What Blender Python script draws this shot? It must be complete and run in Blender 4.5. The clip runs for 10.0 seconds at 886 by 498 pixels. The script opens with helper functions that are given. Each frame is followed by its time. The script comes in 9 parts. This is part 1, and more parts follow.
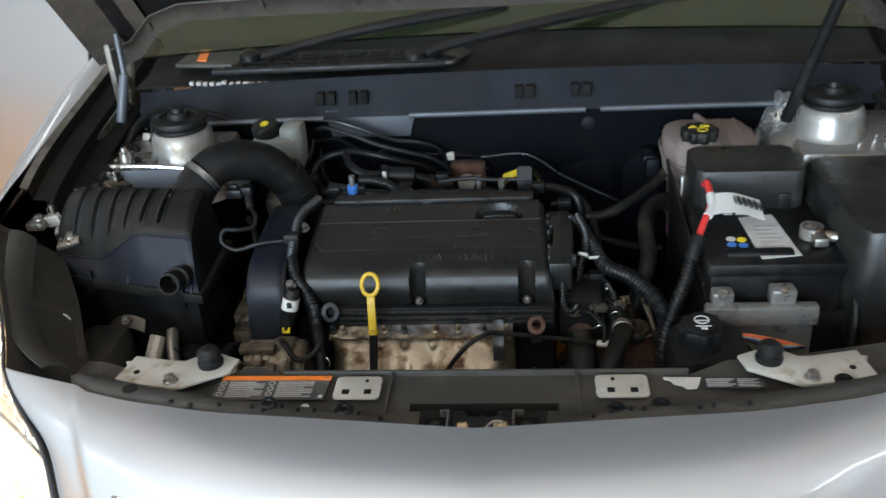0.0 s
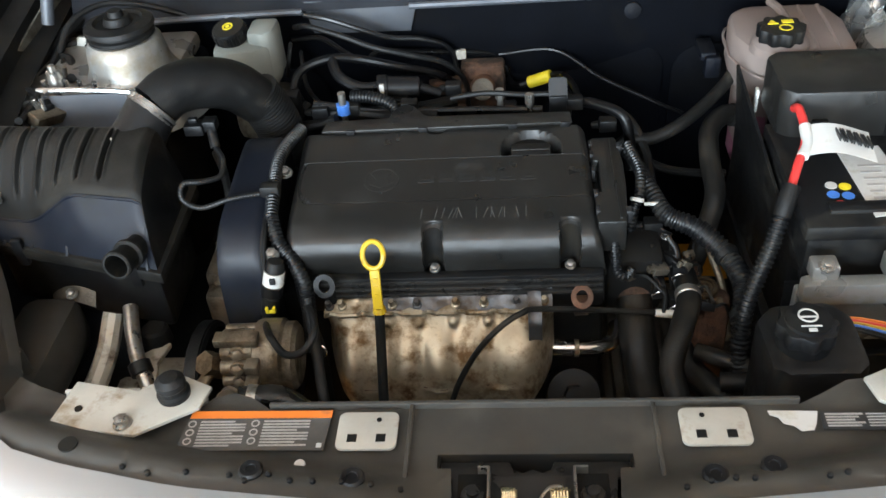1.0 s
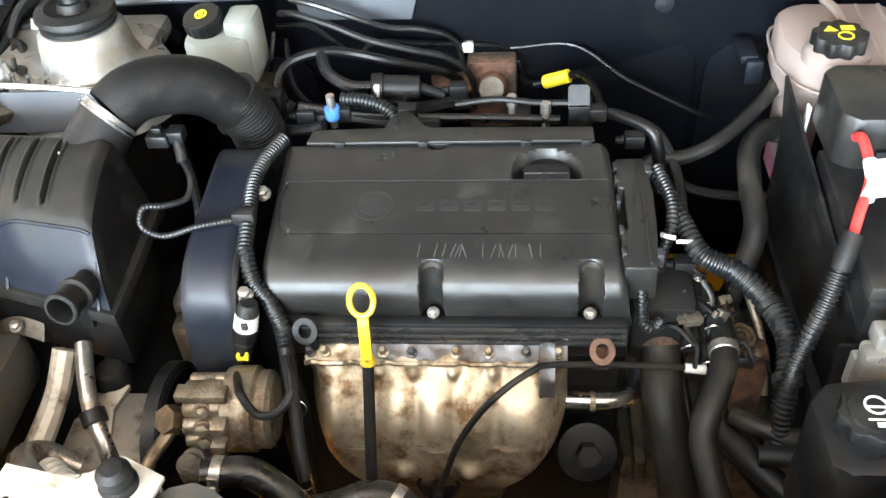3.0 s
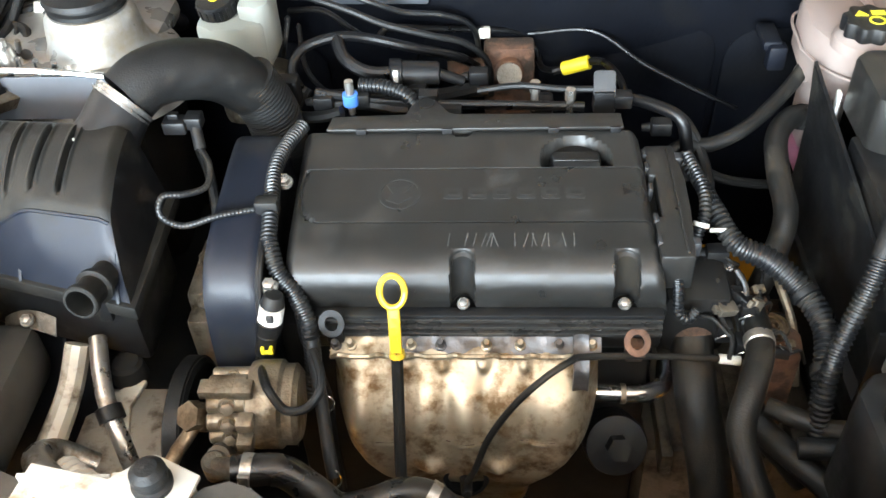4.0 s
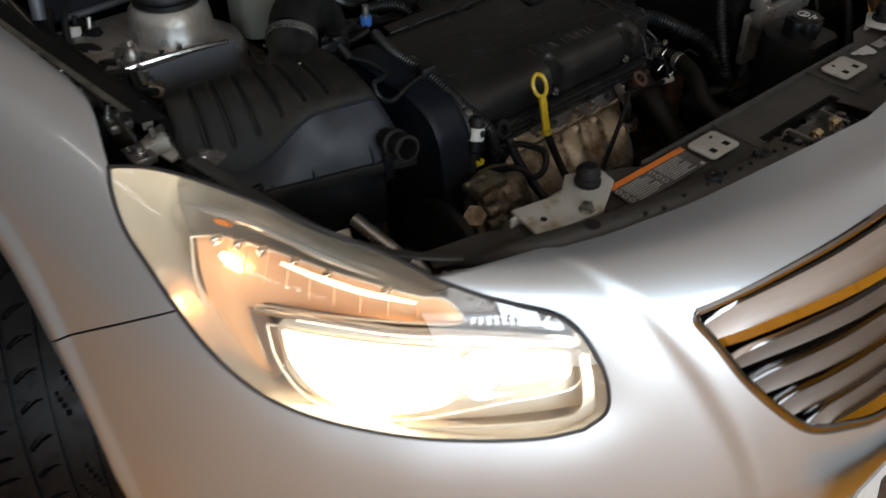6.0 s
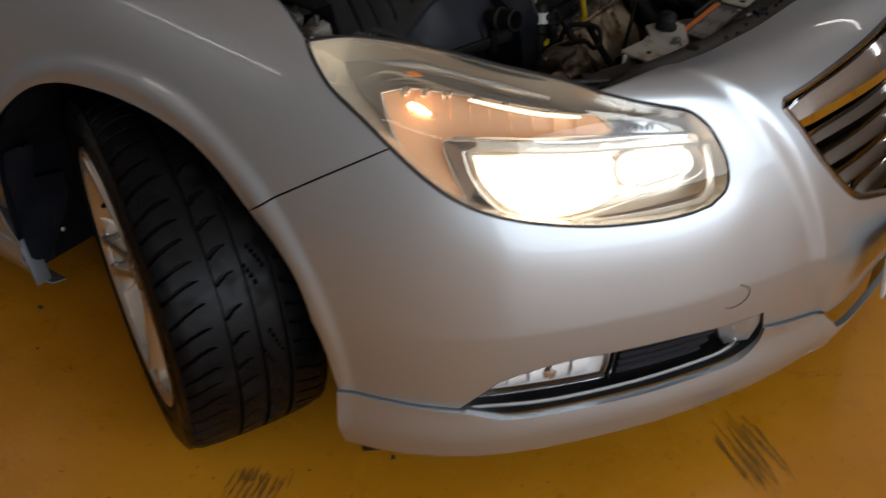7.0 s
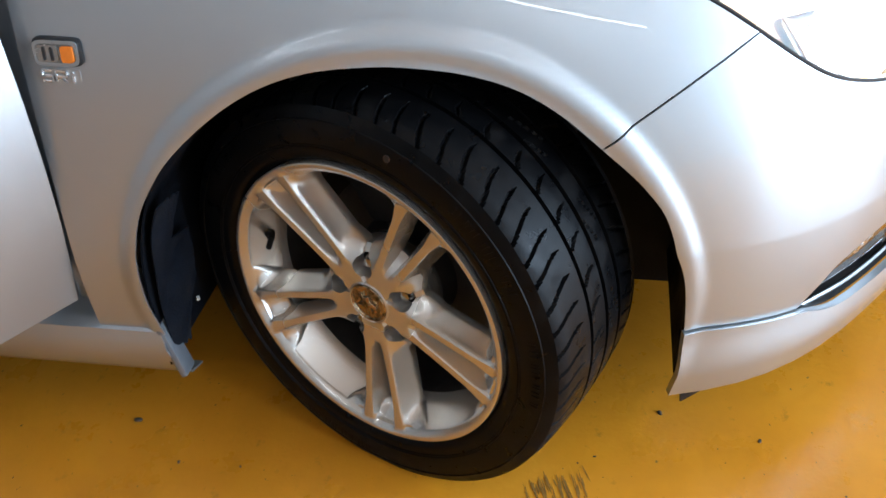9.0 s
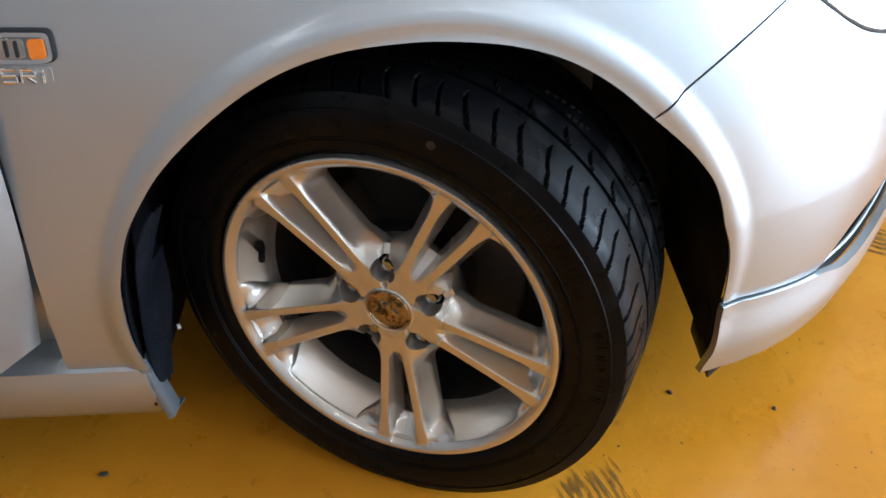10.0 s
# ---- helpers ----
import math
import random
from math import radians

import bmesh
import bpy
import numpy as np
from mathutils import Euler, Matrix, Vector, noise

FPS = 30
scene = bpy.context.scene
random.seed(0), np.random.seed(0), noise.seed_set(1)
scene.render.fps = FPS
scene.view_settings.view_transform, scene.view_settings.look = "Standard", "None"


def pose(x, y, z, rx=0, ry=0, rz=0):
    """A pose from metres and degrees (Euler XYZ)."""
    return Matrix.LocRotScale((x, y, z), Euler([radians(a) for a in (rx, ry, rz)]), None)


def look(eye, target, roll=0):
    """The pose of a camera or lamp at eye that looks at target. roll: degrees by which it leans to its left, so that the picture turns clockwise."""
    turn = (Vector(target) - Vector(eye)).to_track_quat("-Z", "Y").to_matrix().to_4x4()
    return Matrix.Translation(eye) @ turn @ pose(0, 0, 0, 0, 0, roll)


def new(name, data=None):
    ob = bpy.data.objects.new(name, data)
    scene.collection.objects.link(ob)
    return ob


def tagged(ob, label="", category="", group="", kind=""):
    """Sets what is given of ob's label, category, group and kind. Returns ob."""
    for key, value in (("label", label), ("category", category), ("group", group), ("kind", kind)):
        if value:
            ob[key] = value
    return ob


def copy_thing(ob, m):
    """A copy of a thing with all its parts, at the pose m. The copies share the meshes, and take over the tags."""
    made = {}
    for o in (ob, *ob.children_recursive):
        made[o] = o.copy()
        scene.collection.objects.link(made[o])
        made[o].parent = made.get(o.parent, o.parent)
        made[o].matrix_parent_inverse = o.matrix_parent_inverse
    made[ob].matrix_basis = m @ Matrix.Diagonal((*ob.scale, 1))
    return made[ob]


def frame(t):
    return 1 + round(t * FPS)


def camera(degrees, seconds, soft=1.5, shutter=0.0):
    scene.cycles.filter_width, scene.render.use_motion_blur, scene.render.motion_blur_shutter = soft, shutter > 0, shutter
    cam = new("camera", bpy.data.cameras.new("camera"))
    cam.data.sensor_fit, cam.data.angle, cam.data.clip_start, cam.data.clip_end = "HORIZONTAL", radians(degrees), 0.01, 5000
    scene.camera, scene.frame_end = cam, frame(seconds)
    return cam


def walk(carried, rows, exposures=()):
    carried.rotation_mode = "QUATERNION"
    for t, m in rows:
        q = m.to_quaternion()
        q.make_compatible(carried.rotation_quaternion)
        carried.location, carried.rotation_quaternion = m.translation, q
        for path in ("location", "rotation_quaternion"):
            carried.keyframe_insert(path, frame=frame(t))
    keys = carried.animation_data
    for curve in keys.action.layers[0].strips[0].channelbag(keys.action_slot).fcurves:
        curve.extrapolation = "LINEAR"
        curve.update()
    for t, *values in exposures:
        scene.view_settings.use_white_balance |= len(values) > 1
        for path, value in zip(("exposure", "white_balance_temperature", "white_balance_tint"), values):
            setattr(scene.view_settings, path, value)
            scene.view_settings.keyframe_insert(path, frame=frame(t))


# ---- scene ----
cam = camera(51.3, 10.0, 1.5, 0.3)
PATH = [
    (0, (0.07, -0.599, 1.385), (-0.131, 1.159, 0.452), -4.2),
    (0.5, (0.012, -0.376, 1.396), (-0.175, 1.258, 0.258), -5.2),
    (1, (0.005, -0.254, 1.384), (-0.18, 1.293, 0.13), -5.9),
    (1.5, (0.03, -0.144, 1.373), (-0.159, 1.354, 0.062), -4.8),
    (2, (0.014, -0.092, 1.364), (-0.174, 1.399, 0.044), -4.4),
    (2.5, (-0.004, -0.074, 1.367), (-0.188, 1.406, 0.035), -4.6),
    (4, (-0.071, -0.053, 1.345), (-0.198, 1.412, -0.011), -3.5),
    (4.5, (-0.289, -0.04, 1.33), (-0.084, 1.409, -0.033), -5.6),
    (5, (-0.506, -0.142, 1.317), (0.08, 1.238, -0.007), -2.8),
    (5.2, (-0.605, -0.189, 1.328), (0.095, 1.151, 0.018), -2.3),
    (6.3, (-1.245, -0.238, 1.354), (-0.14, 0.891, 0.127), -0.2),
    (6.5, (-1.352, -0.236, 1.343), (-0.197, 0.836, 0.112), -0.1),
    (7, (-1.601, -0.157, 1.305), (-0.315, 0.783, 0.095), -0.4),
    (7.5, (-1.801, 0.052, 1.26), (-0.477, 0.944, 0.054), -3.9),
    (8, (-1.824, 0.253, 1.206), (-0.45, 1.057, -0.004), -5.1),
    (8.5, (-1.834, 0.436, 1.166), (-0.387, 1.081, -0.055), -4.7),
    (9, (-1.908, 0.687, 1.13), (-0.305, 1.01, -0.022), -3.4),
    (9.5, (-1.879, 0.804, 1.088), (-0.247, 0.957, -0.058), -2.3),
    (10, (-1.836, 0.95, 1.067), (-0.21, 0.912, -0.097), -1.5),
]
EXPOSURES = [(0, 0.1, 6550, 11), (0.5, 0.35, 6650, 11), (1.0, 0.8, 6900, 12), (1.5, 1.6, 6950, 12), (2.0, 2.15, 7000, 12), (2.5, 2.2, 7000, 12), (4.0, 2.15, 7000, 12), (4.5, 2.05, 7000, 12), (5.2, 2.0, 7000, 12),
             (6.3, -1.95, 7250, 18), (7.0, -1.98, 7250, 19), (7.5, -1.1, 6400, 13), (8.0, -0.5, 6100, 14), (9.0, -0.32, 5950, 11), (10, -0.28, 6000, 11)]
walk(cam, [(t, look(eye, target, roll)) for t, eye, target, roll in PATH], EXPOSURES)

# ---- world and light ----
world = bpy.data.worlds.new("sky")
scene.world = world
world.use_nodes = True
_sky = world.node_tree.nodes.new("ShaderNodeTexSky")
_sky.sky_type, _sky.sun_disc, _sky.sun_elevation, _sky.sun_rotation = "NISHITA", False, radians(40), radians(150)
world.node_tree.links.new(_sky.outputs[0], world.node_tree.nodes["Background"].inputs[0])
world.node_tree.nodes["Background"].inputs[1].default_value = 0.15


def area_lamp(name, eye, target, size_x, size_y, watts, colour):
    data = bpy.data.lights.new(name, "AREA")
    data.shape, data.size, data.size_y, data.energy, data.color = "RECTANGLE", size_x, size_y, watts, colour
    ob = new(name, data)
    ob.matrix_world = look(eye, target)
    return ob


# daylight through the open garage door, in the plane of its opening
area_lamp("door_daylight", (-1.75, -3.95, 1.55), (-1.7, 0, 1.1), 4.3, 2.9, 720, (0.68, 0.85, 1.0))

# ---- small tools ----
def thing(name, label, category, group="", kind=""):
    """A top-level thing: an Empty that is moved to the base of its parts at the end."""
    ob = new(name)
    ob.empty_display_size = 0.05
    THINGS.append(ob)
    return tagged(ob, label, category, group, kind)


THINGS = []


def part(name, bm, material, parent=None, label="", sharp=35):
    """Links a bmesh as one mesh object under a thing or a part."""
    bmesh.ops.recalc_face_normals(bm, faces=bm.faces)
    me = bpy.data.meshes.new(name)
    bm.to_mesh(me)
    bm.free()
    me.materials.append(material)
    for p in me.polygons:
        p.use_smooth = True
    me.set_sharp_from_angle(angle=radians(sharp))
    ob = new(name, me)
    ob.parent = parent
    return tagged(ob, label)


def settle_things():
    for ob in THINGS:
        kids = [k for k in ob.children]
        pts = [v.co for k in ob.children_recursive if k.type == "MESH" for v in k.data.vertices]
        lo = [min(p[i] for p in pts) for i in range(3)]
        hi = [max(p[i] for p in pts) for i in range(3)]
        ob.location = ((lo[0] + hi[0]) / 2, (lo[1] + hi[1]) / 2, lo[2])
        for k in kids:
            k.location = k.location - ob.location


def merge(bm, other, m=None):
    """Adds the other bmesh to bm, and frees it."""
    if m is not None:
        bmesh.ops.transform(other, matrix=m, verts=other.verts)
    me = bpy.data.meshes.new("tmp")
    other.to_mesh(me)
    other.free()
    bm.from_mesh(me)
    bpy.data.meshes.remove(me)
    return bm


def box(bm, a, b, bev=0.0, m=None, seg=2, taper=(0, 0)):
    """A box between two corners, with rounded edges; taper: how much narrower in x and y the top is."""
    o = bmesh.new()
    bmesh.ops.create_cube(o, size=1)
    for v in o.verts:
        up = v.co.z > 0
        v.co = Vector([(a[i] + b[i]) / 2 + (b[i] - a[i] - (taper[i] if up and i < 2 else 0)) * v.co[i] for i in range(3)])
    if bev:
        bmesh.ops.bevel(o, geom=o.edges, offset=bev, segments=seg, profile=0.5, affect="EDGES", clamp_overlap=True)
    return merge(bm, o, m)


def ring_faces(bm, rings, close=False):
    n = len(rings)
    for i in range(n if close else n - 1):
        a, b = rings[i], rings[(i + 1) % n]
        for j in range(len(a)):
            k = (j + 1) % len(a)
            bm.faces.new((a[j], a[k], b[k], b[j]))


def lathe(bm, profile, m=None, seg=32, caps=True):
    """Turns (radius, height) pairs round z."""
    o = bmesh.new()
    rings = [[o.verts.new((max(r, 1e-4) * math.cos(2 * math.pi * j / seg), max(r, 1e-4) * math.sin(2 * math.pi * j / seg), h)) for j in range(seg)]
             for r, h in profile]
    ring_faces(o, rings)
    if caps:
        o.faces.new(rings[0][::-1])
        o.faces.new(rings[-1])
    return merge(bm, o, m)


def to_axis(p, q):
    """The pose that takes z from the origin to the line from p to q."""
    d = Vector(q) - Vector(p)
    return Matrix.Translation(p) @ d.to_track_quat("Z", "Y").to_matrix().to_4x4()


def rod(bm, p, q, r, r2=None, seg=16, bev=0.0):
    h = (Vector(q) - Vector(p)).length
    r2 = r if r2 is None else r2
    prof = [(r - bev, 0), (r, bev), (r2, h - bev), (r2 - bev, h)] if bev else [(r, 0), (r2, h)]
    return lathe(bm, prof, to_axis(p, q), seg)


def hexbolt(bm, p, q, r):
    """A flanged hexagon head from p towards q."""
    d = (Vector(q) - Vector(p)).normalized()
    p = Vector(p)
    rod(bm, p, p + d * r * 0.35, r * 1.35, r * 1.2, 18)
    rod(bm, p + d * r * 0.35, p + d * r * 1.2, r, r * 0.95, 6)
    rod(bm, p + d * r * 1.2, p + d * r * 1.3, r * 0.8, r * 0.55, 6)


def tube(bm, points, r, seg=10, n=8, rib=0.0, pitch=0.006, wobble=0.0):
    """A hose along a smooth curve. r: a radius, or one for each point; rib: the depth of its corrugation."""
    rs = r if isinstance(r, (list, tuple)) else [r] * len(points)
    line = spline([(*p, q) for p, q in zip(points, rs)], n)
    if rib:
        dist = np.r_[0, np.cumsum(np.linalg.norm(np.diff(line[:, :3], axis=0), axis=1))]
        at = np.arange(0, dist[-1], pitch / 4)
        line = np.stack([np.interp(at, dist, line[:, i]) for i in range(4)], 1)
        line[:, 3] -= np.where(np.arange(len(at)) % 4 < 2, 0, rib)
    o = bmesh.new()
    rings, side = [], None
    for i, row in enumerate(line):
        p = Vector([float(c) for c in row[:3]])
        d = Vector(line[min(i + 1, len(line) - 1)][:3].tolist()) - Vector(line[max(i - 1, 0)][:3].tolist())
        d.normalize()
        side = d.orthogonal() if side is None else side - d * side.dot(d)
        side.normalize()
        other = d.cross(side)
        rr = float(row[3]) * (1 + wobble * noise.noise(p * 40))
        rings.append([o.verts.new(p + rr * (side * math.cos(2 * math.pi * j / seg) + other * math.sin(2 * math.pi * j / seg))) for j in range(seg)])
    ring_faces(o, rings)
    o.faces.new(rings[0][::-1])
    o.faces.new(rings[-1])
    return merge(bm, o)


def prism(bm, outline, h0, h1, m=None, bev=0.0):
    """A flat polygon drawn out from h0 to h1 along z."""
    o = bmesh.new()
    f = o.faces.new([o.verts.new((x, y, h0)) for x, y in outline])
    up = bmesh.ops.extrude_face_region(o, geom=[f])["geom"]
    bmesh.ops.translate(o, vec=(0, 0, h1 - h0), verts=[g for g in up if isinstance(g, bmesh.types.BMVert)])
    if bev:
        bmesh.ops.recalc_face_normals(o, faces=o.faces)
        bmesh.ops.bevel(o, geom=[e for e in o.edges if e.calc_face_angle(0) > 0.5], offset=bev, segments=2, profile=0.5, affect="EDGES", clamp_overlap=True)
    return merge(bm, o, m)


def rounded(w, h, r, n=5):
    """A rectangle round the origin with rounded corners."""
    out = []
    for k, (sx, sy) in enumerate(((1, 1), (-1, 1), (-1, -1), (1, -1))):
        for i in range(n + 1):
            a = (k + i / n) * math.pi / 2
            out.append((sx * (w / 2 - r) + r * math.cos(a), sy * (h / 2 - r) + r * math.sin(a)))
    return out


def sheet(bm, f, nu, nv, thick=0.0):
    """A sheet of quads from a function of u and v in 0..1."""
    o = bmesh.new()
    g = [[o.verts.new(f(i / nu, j / nv)) for j in range(nv + 1)] for i in range(nu + 1)]
    for i in range(nu):
        for j in range(nv):
            o.faces.new((g[i][j], g[i + 1][j], g[i + 1][j + 1], g[i][j + 1]))
    if thick:
        bmesh.ops.recalc_face_normals(o, faces=o.faces)
        bmesh.ops.solidify(o, geom=o.faces[:], thickness=thick)
    return merge(bm, o)


def single(name, material, label, category, build, group="", sharp=35):
    """A thing that is one mesh."""
    bm = bmesh.new()
    build(bm)
    ob = part(name, bm, material, None, label, sharp)
    return tagged(ob, "", category, group)


B = bmesh.new

# ---- body skin: plan contour and a rolled-over profile ----
CONTOUR = [(0, -0.03), (-0.2, -0.005), (-0.35, 0.045), (-0.466, 0.104), (-0.56, 0.16), (-0.645, 0.222), (-0.72, 0.283), (-0.79, 0.352),
           (-0.85, 0.435), (-0.892, 0.53), (-0.922, 0.65), (-0.942, 0.8), (-0.952, 1.0), (-0.956, 1.3), (-0.956, 1.6), (-0.952, 2.0)]
Z_WIDE = 0.42


def spline(points, n=40):
    """A smooth curve through the points, as an array."""
    p = np.array(points, float)
    p = np.vstack([2 * p[0] - p[1], p, 2 * p[-1] - p[-2]])
    out = []
    for i in range(1, len(p) - 2):
        t = np.linspace(0, 1, n, endpoint=False)[:, None]
        a, b, c, d = p[i - 1], p[i], p[i + 1], p[i + 2]
        out.append(0.5 * (2 * b + (c - a) * t + (2 * a - 5 * b + 4 * c - d) * t * t + (3 * b - a - 3 * c + d) * t**3))
    return np.vstack(out + [p[-2:-1]])


_c = spline(CONTOUR)
_len = np.r_[0, np.cumsum(np.hypot(*np.diff(_c, axis=0).T))]
S_END = _len[-1]
_dir = np.gradient(_c, axis=0)
_k = np.ones(41) / 41
_pad = np.vstack([np.repeat(_dir[:1] * [1, 0], 20, 0), _dir, np.repeat(_dir[-1:], 20, 0)])
_dir = np.stack([np.convolve(_pad[:, i], _k, "valid") for i in (0, 1)], 1)
_dir /= np.hypot(*_dir.T)[:, None]


def table(s, pairs):
    """Smooth interpolation of a quantity along the contour."""
    a, b = np.array(pairs, float).T
    slope = np.gradient(b, a)
    i = np.clip(np.searchsorted(a, s) - 1, 0, len(a) - 2)
    h = a[i + 1] - a[i]
    t = np.clip((s - a[i]) / h, 0, 1)
    return ((2 * t**3 - 3 * t**2 + 1) * b[i] + (t**3 - 2 * t**2 + t) * h * slope[i] + (3 * t**2 - 2 * t**3) * b[i + 1] + (t**3 - t**2) * h * slope[i + 1])


def s_at(y):
    """Arc length at which the side of the contour reaches y."""
    return float(np.interp(y, _c[:, 1], _len))


Z_TOP = [(0, 0.752), (0.3, 0.748), (0.6, 0.742), (0.75, 0.75), (1.0, 0.79), (1.3, 0.835), (1.6, 0.86), (2.0, 0.90), (2.6, 0.97)]
DEEP = [(0, 0.23), (0.25, 0.22), (0.45, 0.175), (0.6, 0.14), (0.75, 0.13), (1.0, 0.17), (1.3, 0.175), (1.6, 0.16), (2.0, 0.14), (2.6, 0.13)]
BEND = [(0, 0.55), (0.45, 0.65), (0.7, 0.85), (1.0, 1.1), (1.25, 1.15), (1.6, 0.7), (2.0, 0.5), (2.6, 0.5)]


CREASE = [(-1.0, 0.23), (-0.69, 0.262), (-0.24, 0.323), (0.10, 0.368), (0.36, 0.428), (0.59, 0.488), (0.75, 0.526), (0.95, 0.583), (1.0, 0.600)]
ARCH_Y, ARCH_Z, ARCH_R = 0.94, 0.32, 0.37


def ramp(v):
    v = np.clip(v, 0, 1)
    return v * v * (3 - 2 * v)


def skin(s, w, out=0.0):
    """A point of the skin: s metres along the contour from the car's centre line (negative: the other side of the car); w from -1 (bottom)
    over 0 (widest) to 1 (top edge); out: metres proud of it."""
    s, w = np.broadcast_arrays(np.asarray(s, float), np.asarray(w, float))
    side, s = np.where(s < 0, -1.0, 1.0), np.abs(s)
    x, y = np.interp(s, _len, _c[:, 0]), np.interp(s, _len, _c[:, 1])
    dx, dy = np.interp(s, _len, _dir[:, 0]), np.interp(s, _len, _dir[:, 1])
    dy = dy * ramp(s / 0.15)
    up, down = np.clip(w, 0, 1), np.clip(-w, 0, 1)
    ang = up * math.pi / 2
    z = Z_WIDE + (table(s, Z_TOP) - Z_WIDE) * np.sin(ang) - down * 0.27
    d = table(s, DEEP) * (1 - np.maximum(np.cos(ang), 1e-9) ** table(s, BEND)) + 0.03 * np.sin(ang) * (1 - up) + 0.045 * down**2
    edge = table(w, CREASE)
    d = d - 0.0085 * ramp((edge - s) / 0.034 + 0.5)
    near = np.hypot(y - ARCH_Y, z - ARCH_Z)
    d = d + (0.0040 * ramp((ARCH_R + 0.012 - near) / 0.020) - 0.0062 * ramp((ARCH_R + 0.0395 - near) / 0.022)) * (s > 1.0) - out
    return np.stack([(x + dy * d) * side, y - dx * d, z], -1)

# ---- materials ----
def stuff(name, colour, rough=0.5, metal=0.0, vary=0.12, scale=30.0, bump=0.0, bump_scale=200.0, coat=0.0, dirt=None, dirt_amount=0.0, dirt_scale=8.0,
          rough_vary=0.1, each=0.0, spec=0.5, glow=None, strength=0.0):
    """A painted, plastic or metal surface: two scales of variation, dirt patches with edges of their own, uneven gloss and fine relief."""
    m = bpy.data.materials.new(name)
    m.use_nodes = True
    nt = m.node_tree
    b = nt.nodes["Principled BSDF"]
    link = nt.links.new
    co = nt.nodes.new("ShaderNodeTexCoord").outputs["Object"]

    def tex(sc, detail=4.0, rough_=0.55):
        n = nt.nodes.new("ShaderNodeTexNoise")
        n.inputs["Scale"].default_value, n.inputs["Detail"].default_value, n.inputs["Roughness"].default_value = sc, detail, rough_
        link(co, n.inputs["Vector"])
        return n.outputs["Fac"]

    def mix(fac, a, c):
        n = nt.nodes.new("ShaderNodeMix")
        n.data_type = "RGBA"
        if isinstance(fac, float):
            n.inputs["Factor"].default_value = fac
        else:
            link(fac, n.inputs["Factor"])
        for key, v in (("A", a), ("B", c)):
            if isinstance(v, tuple):
                n.inputs[key].default_value = (*v, 1) if len(v) == 3 else v
            else:
                link(v, n.inputs[key])
        return n.outputs["Result"]

    def span(v, lo, hi, a=0.0, c=1.0):
        n = nt.nodes.new("ShaderNodeMapRange")
        for key, val in zip(("From Min", "From Max", "To Min", "To Max"), (lo, hi, a, c)):
            n.inputs[key].default_value = val
        link(v, n.inputs["Value"])
        return n.outputs["Result"]

    dark = tuple(c * (1 - vary) for c in colour)
    light = tuple(min(1, c * (1 + vary)) for c in colour)
    col = mix(span(tex(scale), 0.3, 0.7), dark, light)
    fine = tex(scale * 9, 2.0)
    col = mix(span(fine, 0.35, 0.65, 0.0, vary * 0.8), col, tuple(c * 0.6 for c in colour))
    rough_out = span(tex(scale * 0.7 + 3), 0.3, 0.7, max(0.02, rough - rough_vary), min(1, rough + rough_vary))
    if dirt:
        where = span(tex(dirt_scale, 8.0, 0.65), 0.62 - dirt_amount * 0.35, 0.72 - dirt_amount * 0.2)
        col = mix(where, col, dirt)
        n = nt.nodes.new("ShaderNodeMath")
        n.operation, n.use_clamp = "MULTIPLY_ADD", True
        link(where, n.inputs[0])
        n.inputs[1].default_value = 0.25
        link(rough_out, n.inputs[2])
        rough_out = n.outputs[0]
    if each:
        hs = nt.nodes.new("ShaderNodeHueSaturation")
        info = nt.nodes.new("ShaderNodeObjectInfo")
        link(span(info.outputs["Random"], 0, 1, 1 - each, 1 + each), hs.inputs["Value"])
        link(col, hs.inputs["Color"])
        col = hs.outputs[0]
    link(col, b.inputs["Base Color"])
    link(rough_out, b.inputs["Roughness"])
    b.inputs["Metallic"].default_value = metal
    b.inputs["Specular IOR Level"].default_value = spec
    if coat:
        b.inputs["Coat Weight"].default_value, b.inputs["Coat Roughness"].default_value = coat, 0.06
    if bump:
        n = nt.nodes.new("ShaderNodeBump")
        n.inputs["Strength"].default_value, n.inputs["Distance"].default_value = bump, 0.002
        link(tex(bump_scale, 3.0), n.inputs["Height"])
        link(n.outputs[0], b.inputs["Normal"])
    if glow:
        b.inputs["Emission Color"].default_value, b.inputs["Emission Strength"].default_value = (*glow, 1), strength
    return m


def clear(name, colour, rough=0.02, ior=1.45, trans=1.0, alpha=1.0):
    m = stuff(name, colour, rough, 0, 0.02, 10, rough_vary=0.01)
    b = m.node_tree.nodes["Principled BSDF"]
    b.inputs["Transmission Weight"].default_value, b.inputs["IOR"].default_value = trans, ior
    return m


